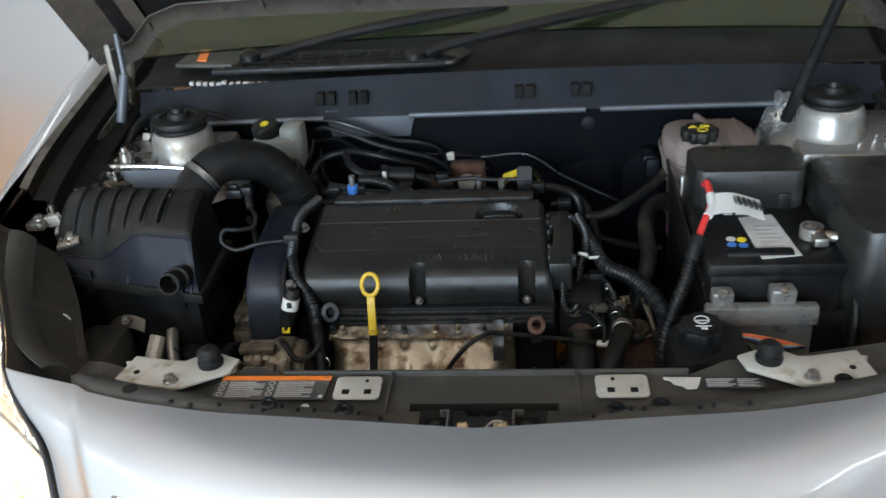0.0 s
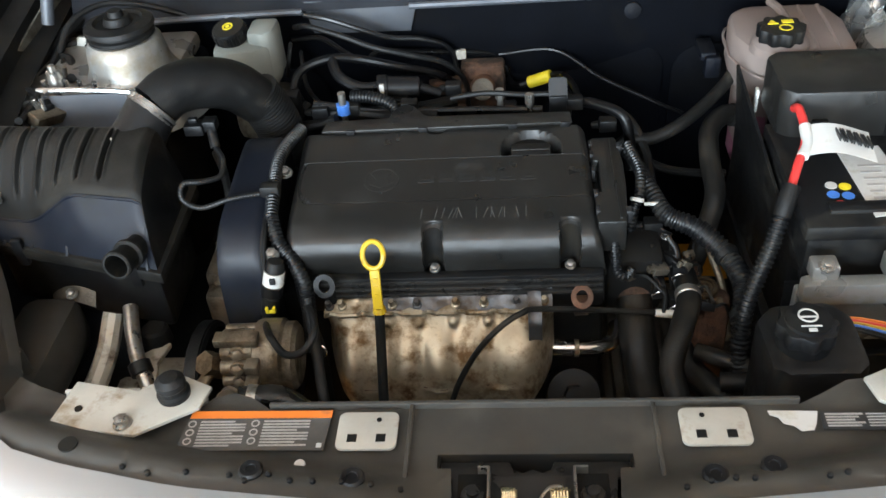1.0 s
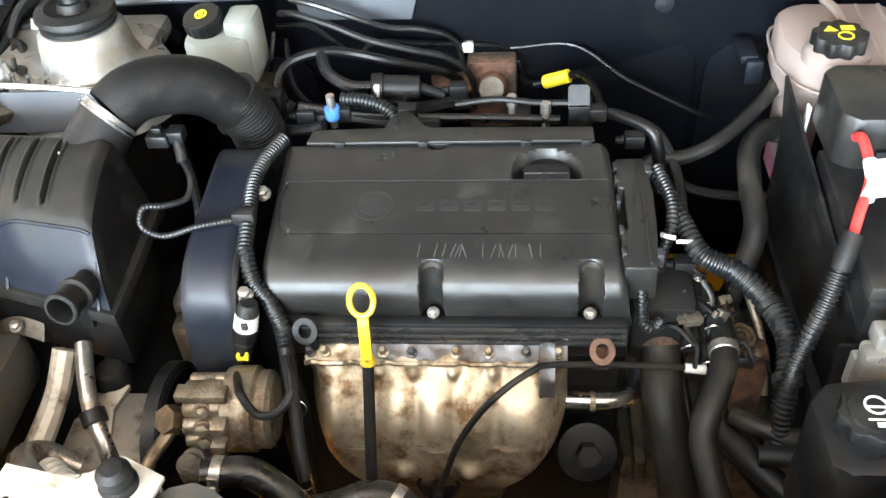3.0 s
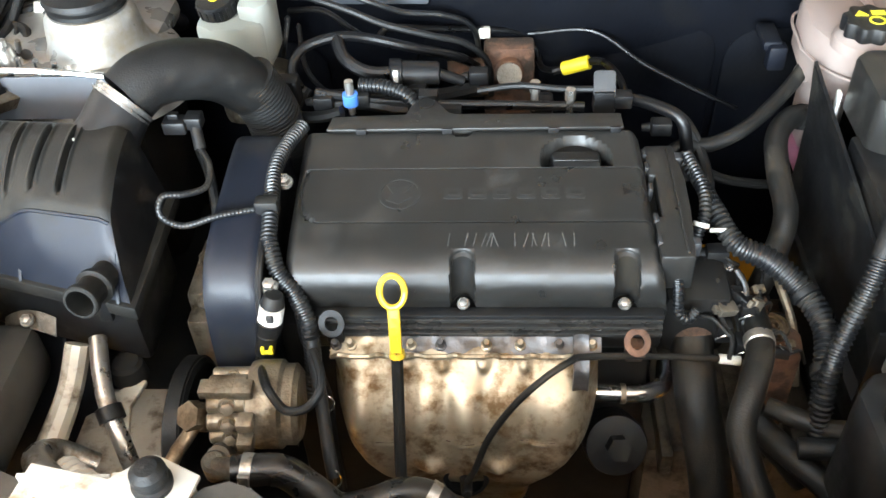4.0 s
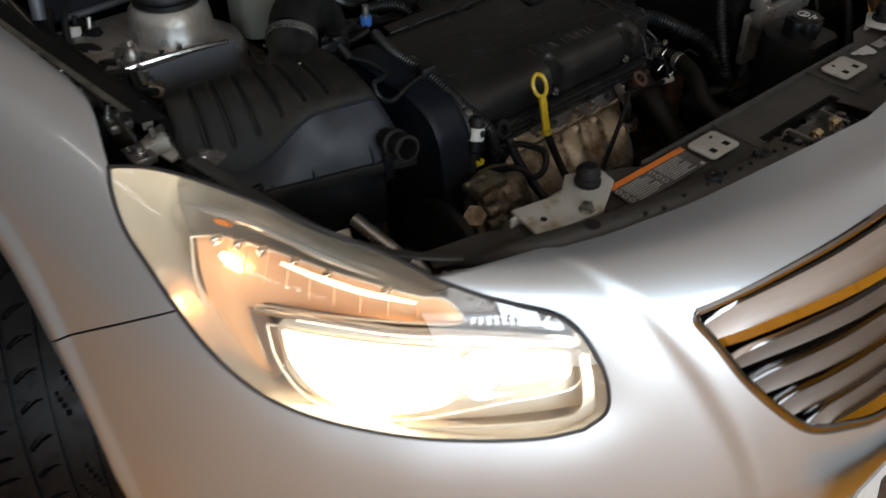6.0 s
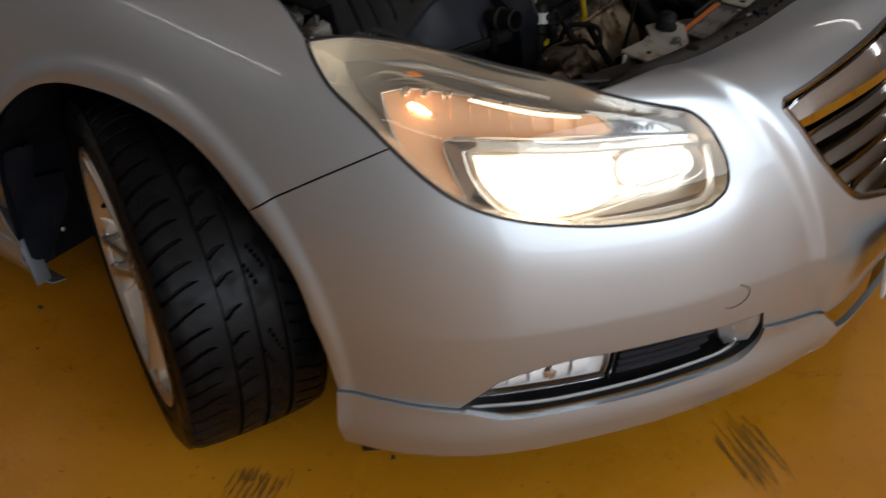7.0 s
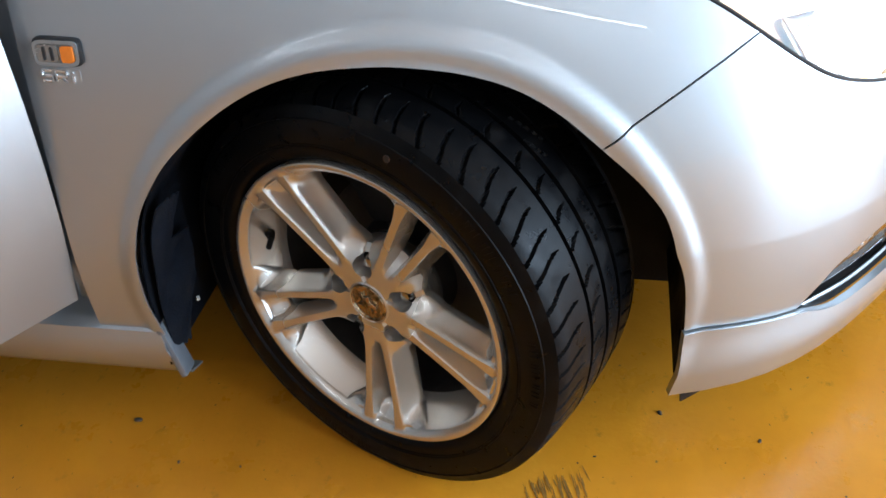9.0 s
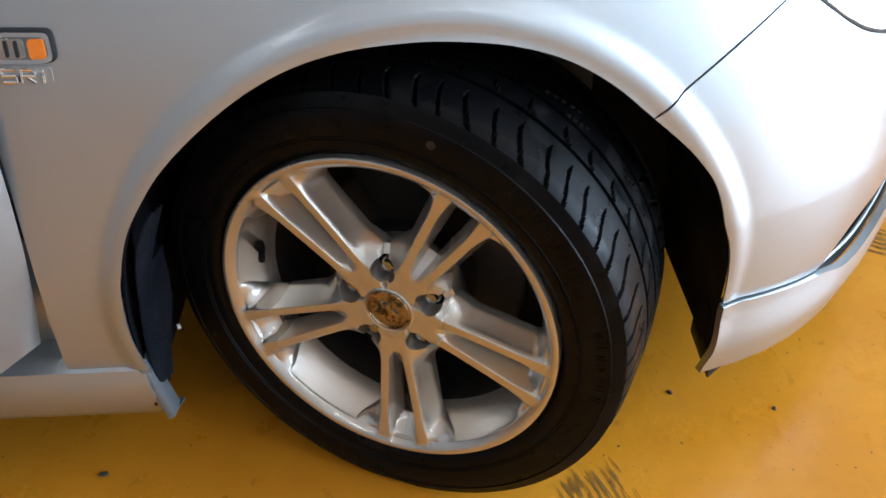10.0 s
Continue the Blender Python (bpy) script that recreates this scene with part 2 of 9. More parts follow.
def clean(name, colour, rough, metal, coat=0.0, flake=0.0):
    """A clean lacquered or polished metal surface: gloss that drifts slowly over the panels, and a faint film of dust."""
    m = bpy.data.materials.new(name)
    m.use_nodes = True
    nt = m.node_tree
    b, link = nt.nodes["Principled BSDF"], nt.links.new
    co = nt.nodes.new("ShaderNodeTexCoord").outputs["Object"]
    n = nt.nodes.new("ShaderNodeTexNoise")
    n.inputs["Scale"].default_value, n.inputs["Detail"].default_value = 2.5, 2.0
    link(co, n.inputs["Vector"])
    r = nt.nodes.new("ShaderNodeMapRange")
    for key, v in zip(("From Min", "From Max", "To Min", "To Max"), (0.3, 0.7, rough * 0.94, rough * 1.06)):
        r.inputs[key].default_value = v
    link(n.outputs["Fac"], r.inputs["Value"])
    link(r.outputs["Result"], b.inputs["Roughness"])
    x = nt.nodes.new("ShaderNodeMix")
    x.data_type = "RGBA"
    x.inputs["A"].default_value, x.inputs["B"].default_value = (*colour, 1), (*(c * 0.95 for c in colour), 1)
    link(n.outputs["Fac"], x.inputs["Factor"])
    link(x.outputs["Result"], b.inputs["Base Color"])
    b.inputs["Metallic"].default_value = metal
    b.inputs["Coat Weight"].default_value, b.inputs["Coat Roughness"].default_value = coat, 0.018
    return m


M = dict(
    paint=clean("silver_paint", (0.435, 0.462, 0.478), 0.38, 0.76, 0.8),
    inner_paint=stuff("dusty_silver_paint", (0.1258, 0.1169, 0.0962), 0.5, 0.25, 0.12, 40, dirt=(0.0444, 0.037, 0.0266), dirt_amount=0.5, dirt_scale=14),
    # dusty silver paint darkened brown, the bonnet's inner shade put into its colour
    bonnet_inner=stuff("shaded_bonnet_paint", (0.055, 0.048, 0.040), 0.5, 0.15, 0.15, 20, dirt=(0.03, 0.025, 0.019), dirt_amount=0.4, dirt_scale=12),
    tower=stuff("silver_tower_paint", (0.25, 0.245, 0.23), 0.32, 0.55, 0.08, 30, dirt=(0.20, 0.16, 0.11), dirt_amount=0.22, dirt_scale=14),
    black=stuff("black_plastic", (0.0058, 0.0058, 0.0062), 0.42, 0, 0.25, 40, 0.15, 900, dirt=(0.0127, 0.0116, 0.0094), dirt_amount=0.3, dirt_scale=18, spec=0.24),
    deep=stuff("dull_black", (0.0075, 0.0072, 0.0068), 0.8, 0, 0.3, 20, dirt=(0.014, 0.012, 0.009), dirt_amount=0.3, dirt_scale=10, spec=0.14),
    cover=stuff("grained_cover_plastic", (0.0112, 0.0108, 0.0100), 0.33, 0, 0.14, 25, 0.2, 1600, dirt=(0.0190, 0.0178, 0.0158), dirt_amount=0.3, dirt_scale=14, rough_vary=0.08, spec=0.42),
    slam=stuff("dusty_grey_plastic", (0.038, 0.0355, 0.031), 0.5, 0, 0.15, 20, 0.3, 1200, dirt=(0.060, 0.054, 0.044), dirt_amount=0.3, dirt_scale=9, spec=0.35),
    airbox=stuff("airbox_plastic", (0.0100, 0.0095, 0.0086), 0.42, 0, 0.14, 20, 0.3, 1200, dirt=(0.019, 0.017, 0.0140), dirt_amount=0.4, dirt_scale=10, spec=0.13),
    # black plastic with the bluish daylight on front faces put into its colour
    airbox_low=stuff("sky_tinted_black", (0.0056, 0.0072, 0.0118), 0.42, 0, 0.14, 20, 0.15, 900, dirt=(0.0100, 0.0096, 0.0092), dirt_amount=0.3, dirt_scale=10, spec=0.24),
    rubber=stuff("rubber", (0.0052, 0.0051, 0.005), 0.52, 0, 0.22, 40, 0.25, 500, dirt=(0.0132, 0.0116, 0.0094), dirt_amount=0.16, dirt_scale=22, spec=0.24),
    hose=stuff("dusty_hose_rubber", (0.0068, 0.0064, 0.0058), 0.5, 0, 0.2, 30, 0.2, 400, dirt=(0.0198, 0.0165, 0.0121), dirt_amount=0.4, dirt_scale=20, spec=0.24),
    loom=stuff("loom_plastic", (0.006, 0.0063, 0.0069), 0.36, 0, 0.2, 40, dirt=(0.0165, 0.0149, 0.0121), dirt_amount=0.35, dirt_scale=30, spec=0.35),
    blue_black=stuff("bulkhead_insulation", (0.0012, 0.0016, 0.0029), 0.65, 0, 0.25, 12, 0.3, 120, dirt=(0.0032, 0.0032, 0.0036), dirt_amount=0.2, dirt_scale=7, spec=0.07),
    cowl=stuff("cowl_plastic", (0.0036, 0.0047, 0.008), 0.5, 0, 0.2, 14, 0.3, 900, dirt=(0.0094, 0.0094, 0.0105), dirt_amount=0.35, dirt_scale=6, spec=0.14),
    scuttle=stuff("grey_scuttle_plastic", (0.0077, 0.0077, 0.0072), 0.6, 0, 0.12, 10, 0.3, 900, dirt=(0.0154, 0.0149, 0.0127), dirt_amount=0.4, dirt_scale=5, spec=0.17),
    bare=stuff("grey_sheet", (0.0629, 0.0681, 0.0777), 0.5, 0.3, 0.1, 20, dirt=(0.074, 0.074, 0.074), dirt_amount=0.2),
    cast=stuff("cast_aluminium", (0.222, 0.185, 0.1369), 0.42, 0.7, 0.25, 40, 0.5, 300, dirt=(0.0666, 0.0481, 0.0281), dirt_amount=0.4, dirt_scale=25),
    steel=stuff("zinc_steel", (0.3552, 0.3404, 0.3108), 0.32, 0.85, 0.12, 60, dirt=(0.1628, 0.111, 0.0666), dirt_amount=0.25, dirt_scale=40),
    bright=stuff("bright_steel", (0.555, 0.5476, 0.5328), 0.22, 0.95, 0.08, 60),
    bracket=stuff("off_white_bracket", (0.3848, 0.37, 0.3256), 0.45, 0.1, 0.08, 30, dirt=(0.222, 0.1776, 0.1184), dirt_amount=0.22, dirt_scale=26),
    shield=stuff("heat_shield", (0.37, 0.315, 0.23), 0.42, 0.75, 0.24, 18, 0.16, 70, dirt=(0.13, 0.078, 0.035), dirt_amount=0.42, dirt_scale=30, rough_vary=0.08),
    shield_top=stuff("grey_heat_shield", (0.074, 0.0725, 0.074), 0.45, 0.6, 0.3, 30, 0.3, 150, dirt=(0.0629, 0.0444, 0.0296), dirt_amount=0.42, dirt_scale=28),
    hose_gloss=stuff("glossy_hose_rubber", (0.0066, 0.0062, 0.0056), 0.27, 0, 0.2, 30, 0.12, 300, dirt=(0.016, 0.013, 0.010), dirt_amount=0.3, dirt_scale=24, spec=0.5),
    cable=stuff("glossy_black_cable", (0.0025, 0.0025, 0.0028), 0.34, 0, 0.25, 40, 0.15, 500, dirt=(0.0088, 0.0077, 0.006), dirt_amount=0.16, dirt_scale=30, spec=0.28),
    leg_paint=stuff("pale_leg_paint", (0.4144, 0.3848, 0.3182), 0.42, 0.1, 0.10, 25, dirt=(0.0888, 0.0629, 0.037), dirt_amount=0.3, dirt_scale=24),
    brown_zinc=stuff("brown_zinc", (0.1702, 0.1258, 0.0814), 0.36, 0.75, 0.2, 50, 0.2, 300, dirt=(0.074, 0.0481, 0.0259), dirt_amount=0.35, dirt_scale=40),
    mark=stuff("polished_cover_mark", (0.014, 0.0137, 0.013), 0.46, 0, 0.1, 40, spec=0.5),
    chalk=stuff("faint_chalk", (0.06, 0.058, 0.054), 0.7, 0, 0.3, 90),
    clamp_steel=stuff("dull_clamp_steel", (0.2516, 0.2479, 0.2368), 0.30, 0.9, 0.15, 60, dirt=(0.0888, 0.074, 0.0592), dirt_amount=0.3, dirt_scale=50),
    rust=stuff("rusty_iron", (0.10, 0.048, 0.028), 0.8, 0.2, 0.4, 40, 0.6, 250, dirt=(0.03, 0.02, 0.014), dirt_amount=0.5, dirt_scale=30),
    rust_light=stuff("orange_rust", (0.45, 0.16, 0.05), 0.85, 0, 0.3, 40, 0.5, 250),
    yellow=stuff("yellow_plastic", (0.46, 0.30, 0.014), 0.4, 0, 0.1, 60, dirt=(0.259, 0.148, 0.0222), dirt_amount=0.2, dirt_scale=60),
    yellow_tag=stuff("bright_yellow_sleeve", (0.629, 0.5032, 0.0222), 0.45, 0, 0.06, 60),
    white=stuff("white_plastic", (0.5476, 0.5476, 0.518), 0.4, 0, 0.06, 30, dirt=(0.37, 0.3404, 0.2812), dirt_amount=0.25, dirt_scale=20),
    paper=stuff("white_label", (0.444, 0.4366, 0.4144), 0.6, 0, 0.05, 40, dirt=(0.37, 0.3478, 0.296), dirt_amount=0.2, dirt_scale=40),
    print=stuff("black_print", (0.02, 0.02, 0.02), 0.5, 0, 0.1, 40),
    grey_print=stuff("grey_print", (0.30, 0.29, 0.275), 0.6, 0, 0.2, 60),
    label_grey=stuff("grey_warning_label", (0.055, 0.053, 0.049), 0.5, 0, 0.12, 40, dirt=(0.085, 0.08, 0.07), dirt_amount=0.3, dirt_scale=40),
    orange=stuff("orange_strip", (0.629, 0.1628, 0.0222), 0.5, 0, 0.08, 40, dirt=(0.37, 0.1184, 0.037), dirt_amount=0.2, dirt_scale=50),
    red=stuff("red_cable", (0.5328, 0.0333, 0.0296), 0.38, 0, 0.1, 40),
    blue=stuff("blue_clip", (0.05, 0.18, 0.55), 0.4, 0, 0.1, 40),
    chrome=clean("chrome", (0.78, 0.78, 0.78), 0.06, 1.0),
    bronze=stuff("tarnished_badge", (0.36, 0.28, 0.18), 0.22, 0.9, 0.25, 60, dirt=(0.05, 0.035, 0.02), dirt_amount=0.35, dirt_scale=70),
    alloy=clean("silver_alloy", (0.62, 0.59, 0.54), 0.27, 0.80, 0.5),
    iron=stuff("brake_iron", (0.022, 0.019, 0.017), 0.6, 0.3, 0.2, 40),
    tyre=stuff("tyre_rubber", (0.0030, 0.0030, 0.0034), 0.34, 0, 0.2, 60, 0.10, 400, dirt=(0.0075, 0.007, 0.007), dirt_amount=0.28, dirt_scale=14, spec=0.11),
    liner=stuff("liner_plastic", (0.006, 0.007, 0.010), 0.6, 0, 0.3, 20, 0.4, 200, spec=0.12),
    flap=stuff("blue_black_felt", (0.006, 0.008, 0.013), 0.75, 0, 0.3, 30, 0.6, 300, dirt=(0.012, 0.013, 0.016), dirt_amount=0.3, dirt_scale=25, spec=0.12),
    copper=clean("amber_reflector", (0.86, 0.47, 0.25), 0.26, 0.5),
    bezel=clean("silvered_bezel", (0.40, 0.375, 0.33), 0.20, 0.65),
    edge=clean("scuffed_grey_edge", (0.17, 0.19, 0.215), 0.45, 0.3),
    dark_chrome=clean("dark_chrome", (0.34, 0.335, 0.33), 0.08, 1.0),
    latch_black=stuff("satin_black_steel", (0.022, 0.021, 0.020), 0.30, 0.2, 0.15, 40, dirt=(0.04, 0.035, 0.03), dirt_amount=0.2, dirt_scale=30),
    brass=stuff("yellow_zinc_spring", (0.62, 0.52, 0.33), 0.25, 0.9, 0.1, 80),
    gear=stuff("oily_gearbox_casting", (0.10, 0.085, 0.065), 0.5, 0.5, 0.25, 40, 0.5, 300, dirt=(0.03, 0.022, 0.015), dirt_amount=0.5, dirt_scale=20),
    amber_lens=stuff("amber_lens", (0.75, 0.20, 0.02), 0.15, 0, 0.1, 60),
    lens=clear("clear_lens", (0.96, 0.97, 0.97), 0.01, 1.36),
    screen=clear("tinted_windscreen", (0.55, 0.72, 0.45), 0.02, 1.45),
    # reflector opening made to glow in place of reflected bulb light
    beam=stuff("glowing_beam_opening", (1, 0.95, 0.85), 0.3, 0, 0.0, 10, glow=(1.0, 0.86, 0.64), strength=9.0),
    projector=stuff("lit_projector_glass", (0.9, 0.88, 0.8), 0.08, 0, 0.0, 10, glow=(1.0, 0.86, 0.66), strength=1.7),
    # bowl surface glows itself for the light it would throw back
    high_beam=stuff("glowing_high_beam_bowl", (0.8, 0.75, 0.65), 0.2, 0.5, 0.0, 10, glow=(1.0, 0.85, 0.62), strength=2.6),
    side_light=stuff("lit_side_lamp", (1, 0.9, 0.7), 0.3, 0, 0.0, 10, glow=(1.0, 0.78, 0.5), strength=8.0),
    turn_light=stuff("lit_turn_bulb", (1, 0.8, 0.5), 0.3, 0, 0.0, 10, glow=(1.0, 0.74, 0.46), strength=34.0),
    tank=clear("cloudy_tank", (0.31, 0.25, 0.225), 0.35, 1.2, 0.45),
    brake_tank=clear("milky_tank", (0.225, 0.235, 0.213), 0.4, 1.2, 0.15),
    coolant=stuff("pink_coolant", (0.40, 0.16, 0.24), 0.5, 0, 0.1, 10),
    trim=stuff("door_seal_black", (0.015, 0.015, 0.016), 0.5, 0, 0.2, 30),
    wall=stuff("painted_blockwork", (0.40, 0.40, 0.39), 0.7, 0, 0.06, 3, 0.3, 60, dirt=(0.45, 0.43, 0.39), dirt_amount=0.25, dirt_scale=1.5),
    ceiling=stuff("ceiling_sheet", (0.75, 0.75, 0.74), 0.7, 0, 0.06, 2),
    tubes=stuff("lit_fluorescent_tube", (1, 1, 1), 0.4, 0, 0.0, 10, glow=(0.90, 0.96, 1.0), strength=36.0),
    bag=clear("crumpled_clear_film", (0.85, 0.85, 0.83), 0.08, 1.3, 0.9),
    warm_chrome=clean("warm_chrome", (0.78, 0.68, 0.54), 0.20, 0.65),
    shade=clean("brown_shade", (0.26, 0.165, 0.11), 0.30, 0.5),
    fog_silver=clean("fog_reflector", (0.78, 0.79, 0.80), 0.20, 0.45),
    mask=stuff("seat_cloth", (0.03, 0.03, 0.032), 0.8, 0, 0.2, 30),
)

# ---- car body ----
from mathutils.geometry import delaunay_2d_cdt


def outline(*runs):
    """A closed outline in s and w: runs of smooth curve that meet in corners."""
    pts = []
    for run in runs:
        pts += [tuple(p) for p in (spline(run, 6)[:-1] if len(run) > 2 else np.linspace(run[0], run[1], 9)[:-1])]
    return pts


def inside(poly, p):
    x, y = p[:, 0], p[:, 1]
    hit = np.zeros(len(p), bool)
    for (ax, ay), (bx, by) in zip(poly, poly[1:] + poly[:1]):
        if ay != by:
            hit ^= ((ay > y) != (by > y)) & (x < (bx - ax) * (y - ay) / (by - ay) + ax)
    return hit


W_SCALE = 0.45


def even(s, w):
    """The height coordinate with which the section is evenly divided."""
    if w <= 0:
        return float(w)
    return math.acos(min(1.0, max(0.0, math.cos(min(w, 1.0) * math.pi / 2)) ** float(table(np.array([abs(s)]), BEND)[0]))) * 2 / math.pi


def uneven(s, q):
    c = np.clip(np.cos(np.clip(q, 0, 1) * math.pi / 2), 0, 1) ** (1 / table(np.abs(s), BEND))
    return np.where(q <= 0, q, np.arccos(np.clip(c, 0, 1)) * 2 / math.pi)


def panel(bm, outer, holes=(), out=0.0, thick=-0.003, step=0.015, shape=None, place=skin):
    """A piece of the skin inside an outline, as a sheet with thickness."""
    # worked in an even coordinate, so that the roll-over at the top edge is finely divided
    outer = [(s, even(s, w)) for s, w in outer]
    holes = [[(s, even(s, w)) for s, w in h] for h in holes]
    loops = [outer, *holes]
    verts, edges = [], []
    for loop in loops:
        k = len(verts)
        verts += [Vector((s, w * W_SCALE)) for s, w in loop]
        edges += [(k + i, k + (i + 1) % len(loop)) for i in range(len(loop))]
    o = np.array(outer)
    gs, gw = np.meshgrid(np.arange(o[:, 0].min(), o[:, 0].max(), step), np.arange(o[:, 1].min(), o[:, 1].max(), step / W_SCALE))
    g = np.stack([gs.ravel(), gw.ravel()], 1) + [[step / 3, step / 3]]
    ok = inside(outer, g)
    for h in holes:
        ok &= ~inside(list(h), g)
    edge_pts = np.array([p for loop in loops for p in loop])
    g = g[ok]
    far = np.array([np.hypot((edge_pts[:, 0] - a), (edge_pts[:, 1] - b) * W_SCALE).min() > step * 0.4 for a, b in g]) if len(g) else []
    verts += [Vector((a, b * W_SCALE)) for (a, b), f in zip(g, far) if f]
    v2, _, faces, *_ = delaunay_2d_cdt(verts, edges, [], 0, 1e-6)
    flat = np.array([(v.x, v.y / W_SCALE) for v in v2])
    mid = np.array([flat[list(f)].mean(0) for f in faces])
    ok = inside(outer, mid)
    for h in holes:
        ok &= ~inside(list(h), mid)
    ws = uneven(flat[:, 0], flat[:, 1])
    at = place(flat[:, 0], ws, out if shape is None else shape(flat[:, 0], ws))
    back = place(flat[:, 0], ws, (out if shape is None else shape(flat[:, 0], ws)) + thick)
    o = bmesh.new()
    vs, vb = [o.verts.new(p) for p in at], [o.verts.new(p) for p in back]
    sides = {}
    for f, k in zip(faces, ok):
        if k:
            o.faces.new([vs[i] for i in f])
            o.faces.new([vb[i] for i in reversed(f)])
            for a, b in zip(f, (*f[1:], f[0])):
                if sides.pop((b, a), None) is None:
                    sides[a, b] = True
    for a, b in sides:
        o.faces.new((vs[b], vs[a], vb[a], vb[b]))
    bmesh.ops.delete(o, geom=[v for v in o.verts if not v.link_faces], context="VERTS")
    return merge(bm, o)


def flip(loop):
    """The same outline on the other side of the car."""
    return [(-s, w) for s, w in loop]


def grow(loop, by):
    """The outline drawn in (negative) or out by some metres."""
    p = np.array(loop) * [1, W_SCALE]
    area = 0.5 * np.sum(p[:, 0] * np.roll(p[:, 1], -1) - np.roll(p[:, 0], -1) * p[:, 1])
    t = np.roll(p, -1, 0) - np.roll(p, 1, 0)
    n = np.stack([t[:, 1], -t[:, 0]], 1) / (np.linalg.norm(t, axis=1)[:, None] + 1e-9) * np.sign(area)
    return [tuple(q) for q in (p + n * by) / [1, W_SCALE]]


HL_LOW = [(1.209, 0.75), (1.192, 0.695), (1.168, 0.642), (1.144, 0.605), (1.097, 0.555), (1.051, 0.5), (0.997, 0.433), (0.955, 0.388), (0.916, 0.36),
          (0.862, 0.338), (0.796, 0.32), (0.715, 0.303), (0.626, 0.298), (0.572, 0.312)]
HL_IN = [(0.572, 0.312), (0.545, 0.36), (0.545, 0.45), (0.561, 0.55), (0.58, 0.63), (0.605, 0.69), (0.645, 0.735), (0.69, 0.785), (0.735, 0.85)]
HL_TOP = [(0.735, 0.85), (0.775, 0.935), (0.83, 0.985), (0.90, 0.985), (0.97, 0.955), (1.06, 0.905), (1.14, 0.84), (1.209, 0.75)]
HEADLIGHT = outline(HL_LOW, HL_IN, HL_TOP)
SEAM = [(1.051, 0.5), (1.124, 0.41), (1.19, 0.33), (1.230, 0.282), (1.262, 0.24)]
ARCH_FRONT = [(1.262, 0.24), (1.206, 0.155), (1.171, 0.06), (1.148, -0.14), (1.135, -0.5)]
ARCH_REAR = [(1.262, 0.24), (1.314, 0.31), (1.368, 0.36), (1.43, 0.39), (1.499, 0.402), (1.553, 0.40), (1.615, 0.385), (1.677, 0.35), (1.739, 0.29), (1.808, 0.2),
             (1.847, 0.13), (1.878, 0.05), (1.893, -0.06), (1.90, -0.36), (1.893, -0.63)]
FENDER = outline(HL_LOW[:6], SEAM, ARCH_REAR, [(1.893, -0.63), (2.0, -0.62)], [(2.0, -0.62), (1.992, 0.0), (1.99, 0.3), (1.99, 0.6), (1.99, 1.0)],
                 [(1.99, 1.0), (1.6, 1.0), (1.42, 0.985), (1.30, 0.93), (1.209, 0.75)])
FOG_TOP = [(0.943, -0.57), (0.905, -0.42), (0.873, -0.325), (0.788, -0.25), (0.696, -0.25), (0.603, -0.255), (0.51, -0.285), (0.438, -0.29)]
FOG_LOW = [(0.427, -0.42), (0.43, -0.55), (0.47, -0.645), (0.572, -0.65), (0.676, -0.655), (0.773, -0.655), (0.866, -0.65), (0.943, -0.57)]
_bump_half = [outline([(0, 1.0), (0.3, 1.0), (0.5, 1.0), (0.62, 0.985), (0.735, 0.85)], HL_IN[::-1], HL_LOW[:4:-1], SEAM, ARCH_FRONT,
                      [(1.135, -0.5), (1.04, -0.53), (0.943, -0.57)], FOG_TOP, [(0.438, -0.29), (0.427, -0.42)], [(0.427, -0.42), (0.275, -0.56)],
                      [(0.275, -0.56), (0.25, -0.62)], [(0.25, -0.62), (0.0, -0.66)])][0]
BUMPER = _bump_half + [(0.0, -0.66)] + [(-s, w) for s, w in _bump_half[:0:-1]]
GRILLE_TOP = [(0.447, 0.64), (0.36, 0.68), (0.259, 0.72), (0.136, 0.755), (0, 0.765)]
GRILLE_LOW = [(0, 0.085), (0.155, 0.10), (0.224, 0.13), (0.286, 0.17), (0.333, 0.25), (0.387, 0.38), (0.425, 0.51), (0.449, 0.60), (0.447, 0.64)]
GRILLE = spline(GRILLE_LOW, 6)[:-1].tolist() + spline(GRILLE_TOP, 6)[:-1].tolist()
GRILLE = [tuple(p) for p in GRILLE] + [(-s, w) for s, w in ([(0.0, 0.765)] + [tuple(p) for p in spline(GRILLE_TOP, 6)[:-1][::-1]] + [tuple(p) for p in spline(GRILLE_LOW, 6)[1:-1][::-1]])]
_lip_half = outline([(0, -0.80), (0.2, -0.78), (0.25, -0.66), (0.275, -0.567)], [(0.275, -0.567), (0.427, -0.427)], FOG_LOW, [(0.943, -0.577), (1.04, -0.537), (1.136, -0.509)],
                    [(1.136, -0.509), (1.138, -0.75), (1.14, -1.0)], [(1.14, -1.0), (0.8, -1.0), (0.4, -1.0), (0.0, -1.0)])
LIP = _lip_half + [(0.0, -1.0)] + [(-s, w) for s, w in _lip_half[:0:-1]]



def brow(s, w):
    """The bumper falls in a little towards the edge of each headlamp, with a soft crease."""
    h = np.array(HEADLIGHT) * [1, W_SCALE]
    h = np.concatenate([h + (np.roll(h, -1, 0) - h) * t for t in np.linspace(0, 1, 8, endpoint=False)])
    d = np.array([np.hypot(h[:, 0] - a, h[:, 1] - b * W_SCALE).min() for a, b in zip(np.abs(s), w)])
    t = (d - 0.038) / 0.012
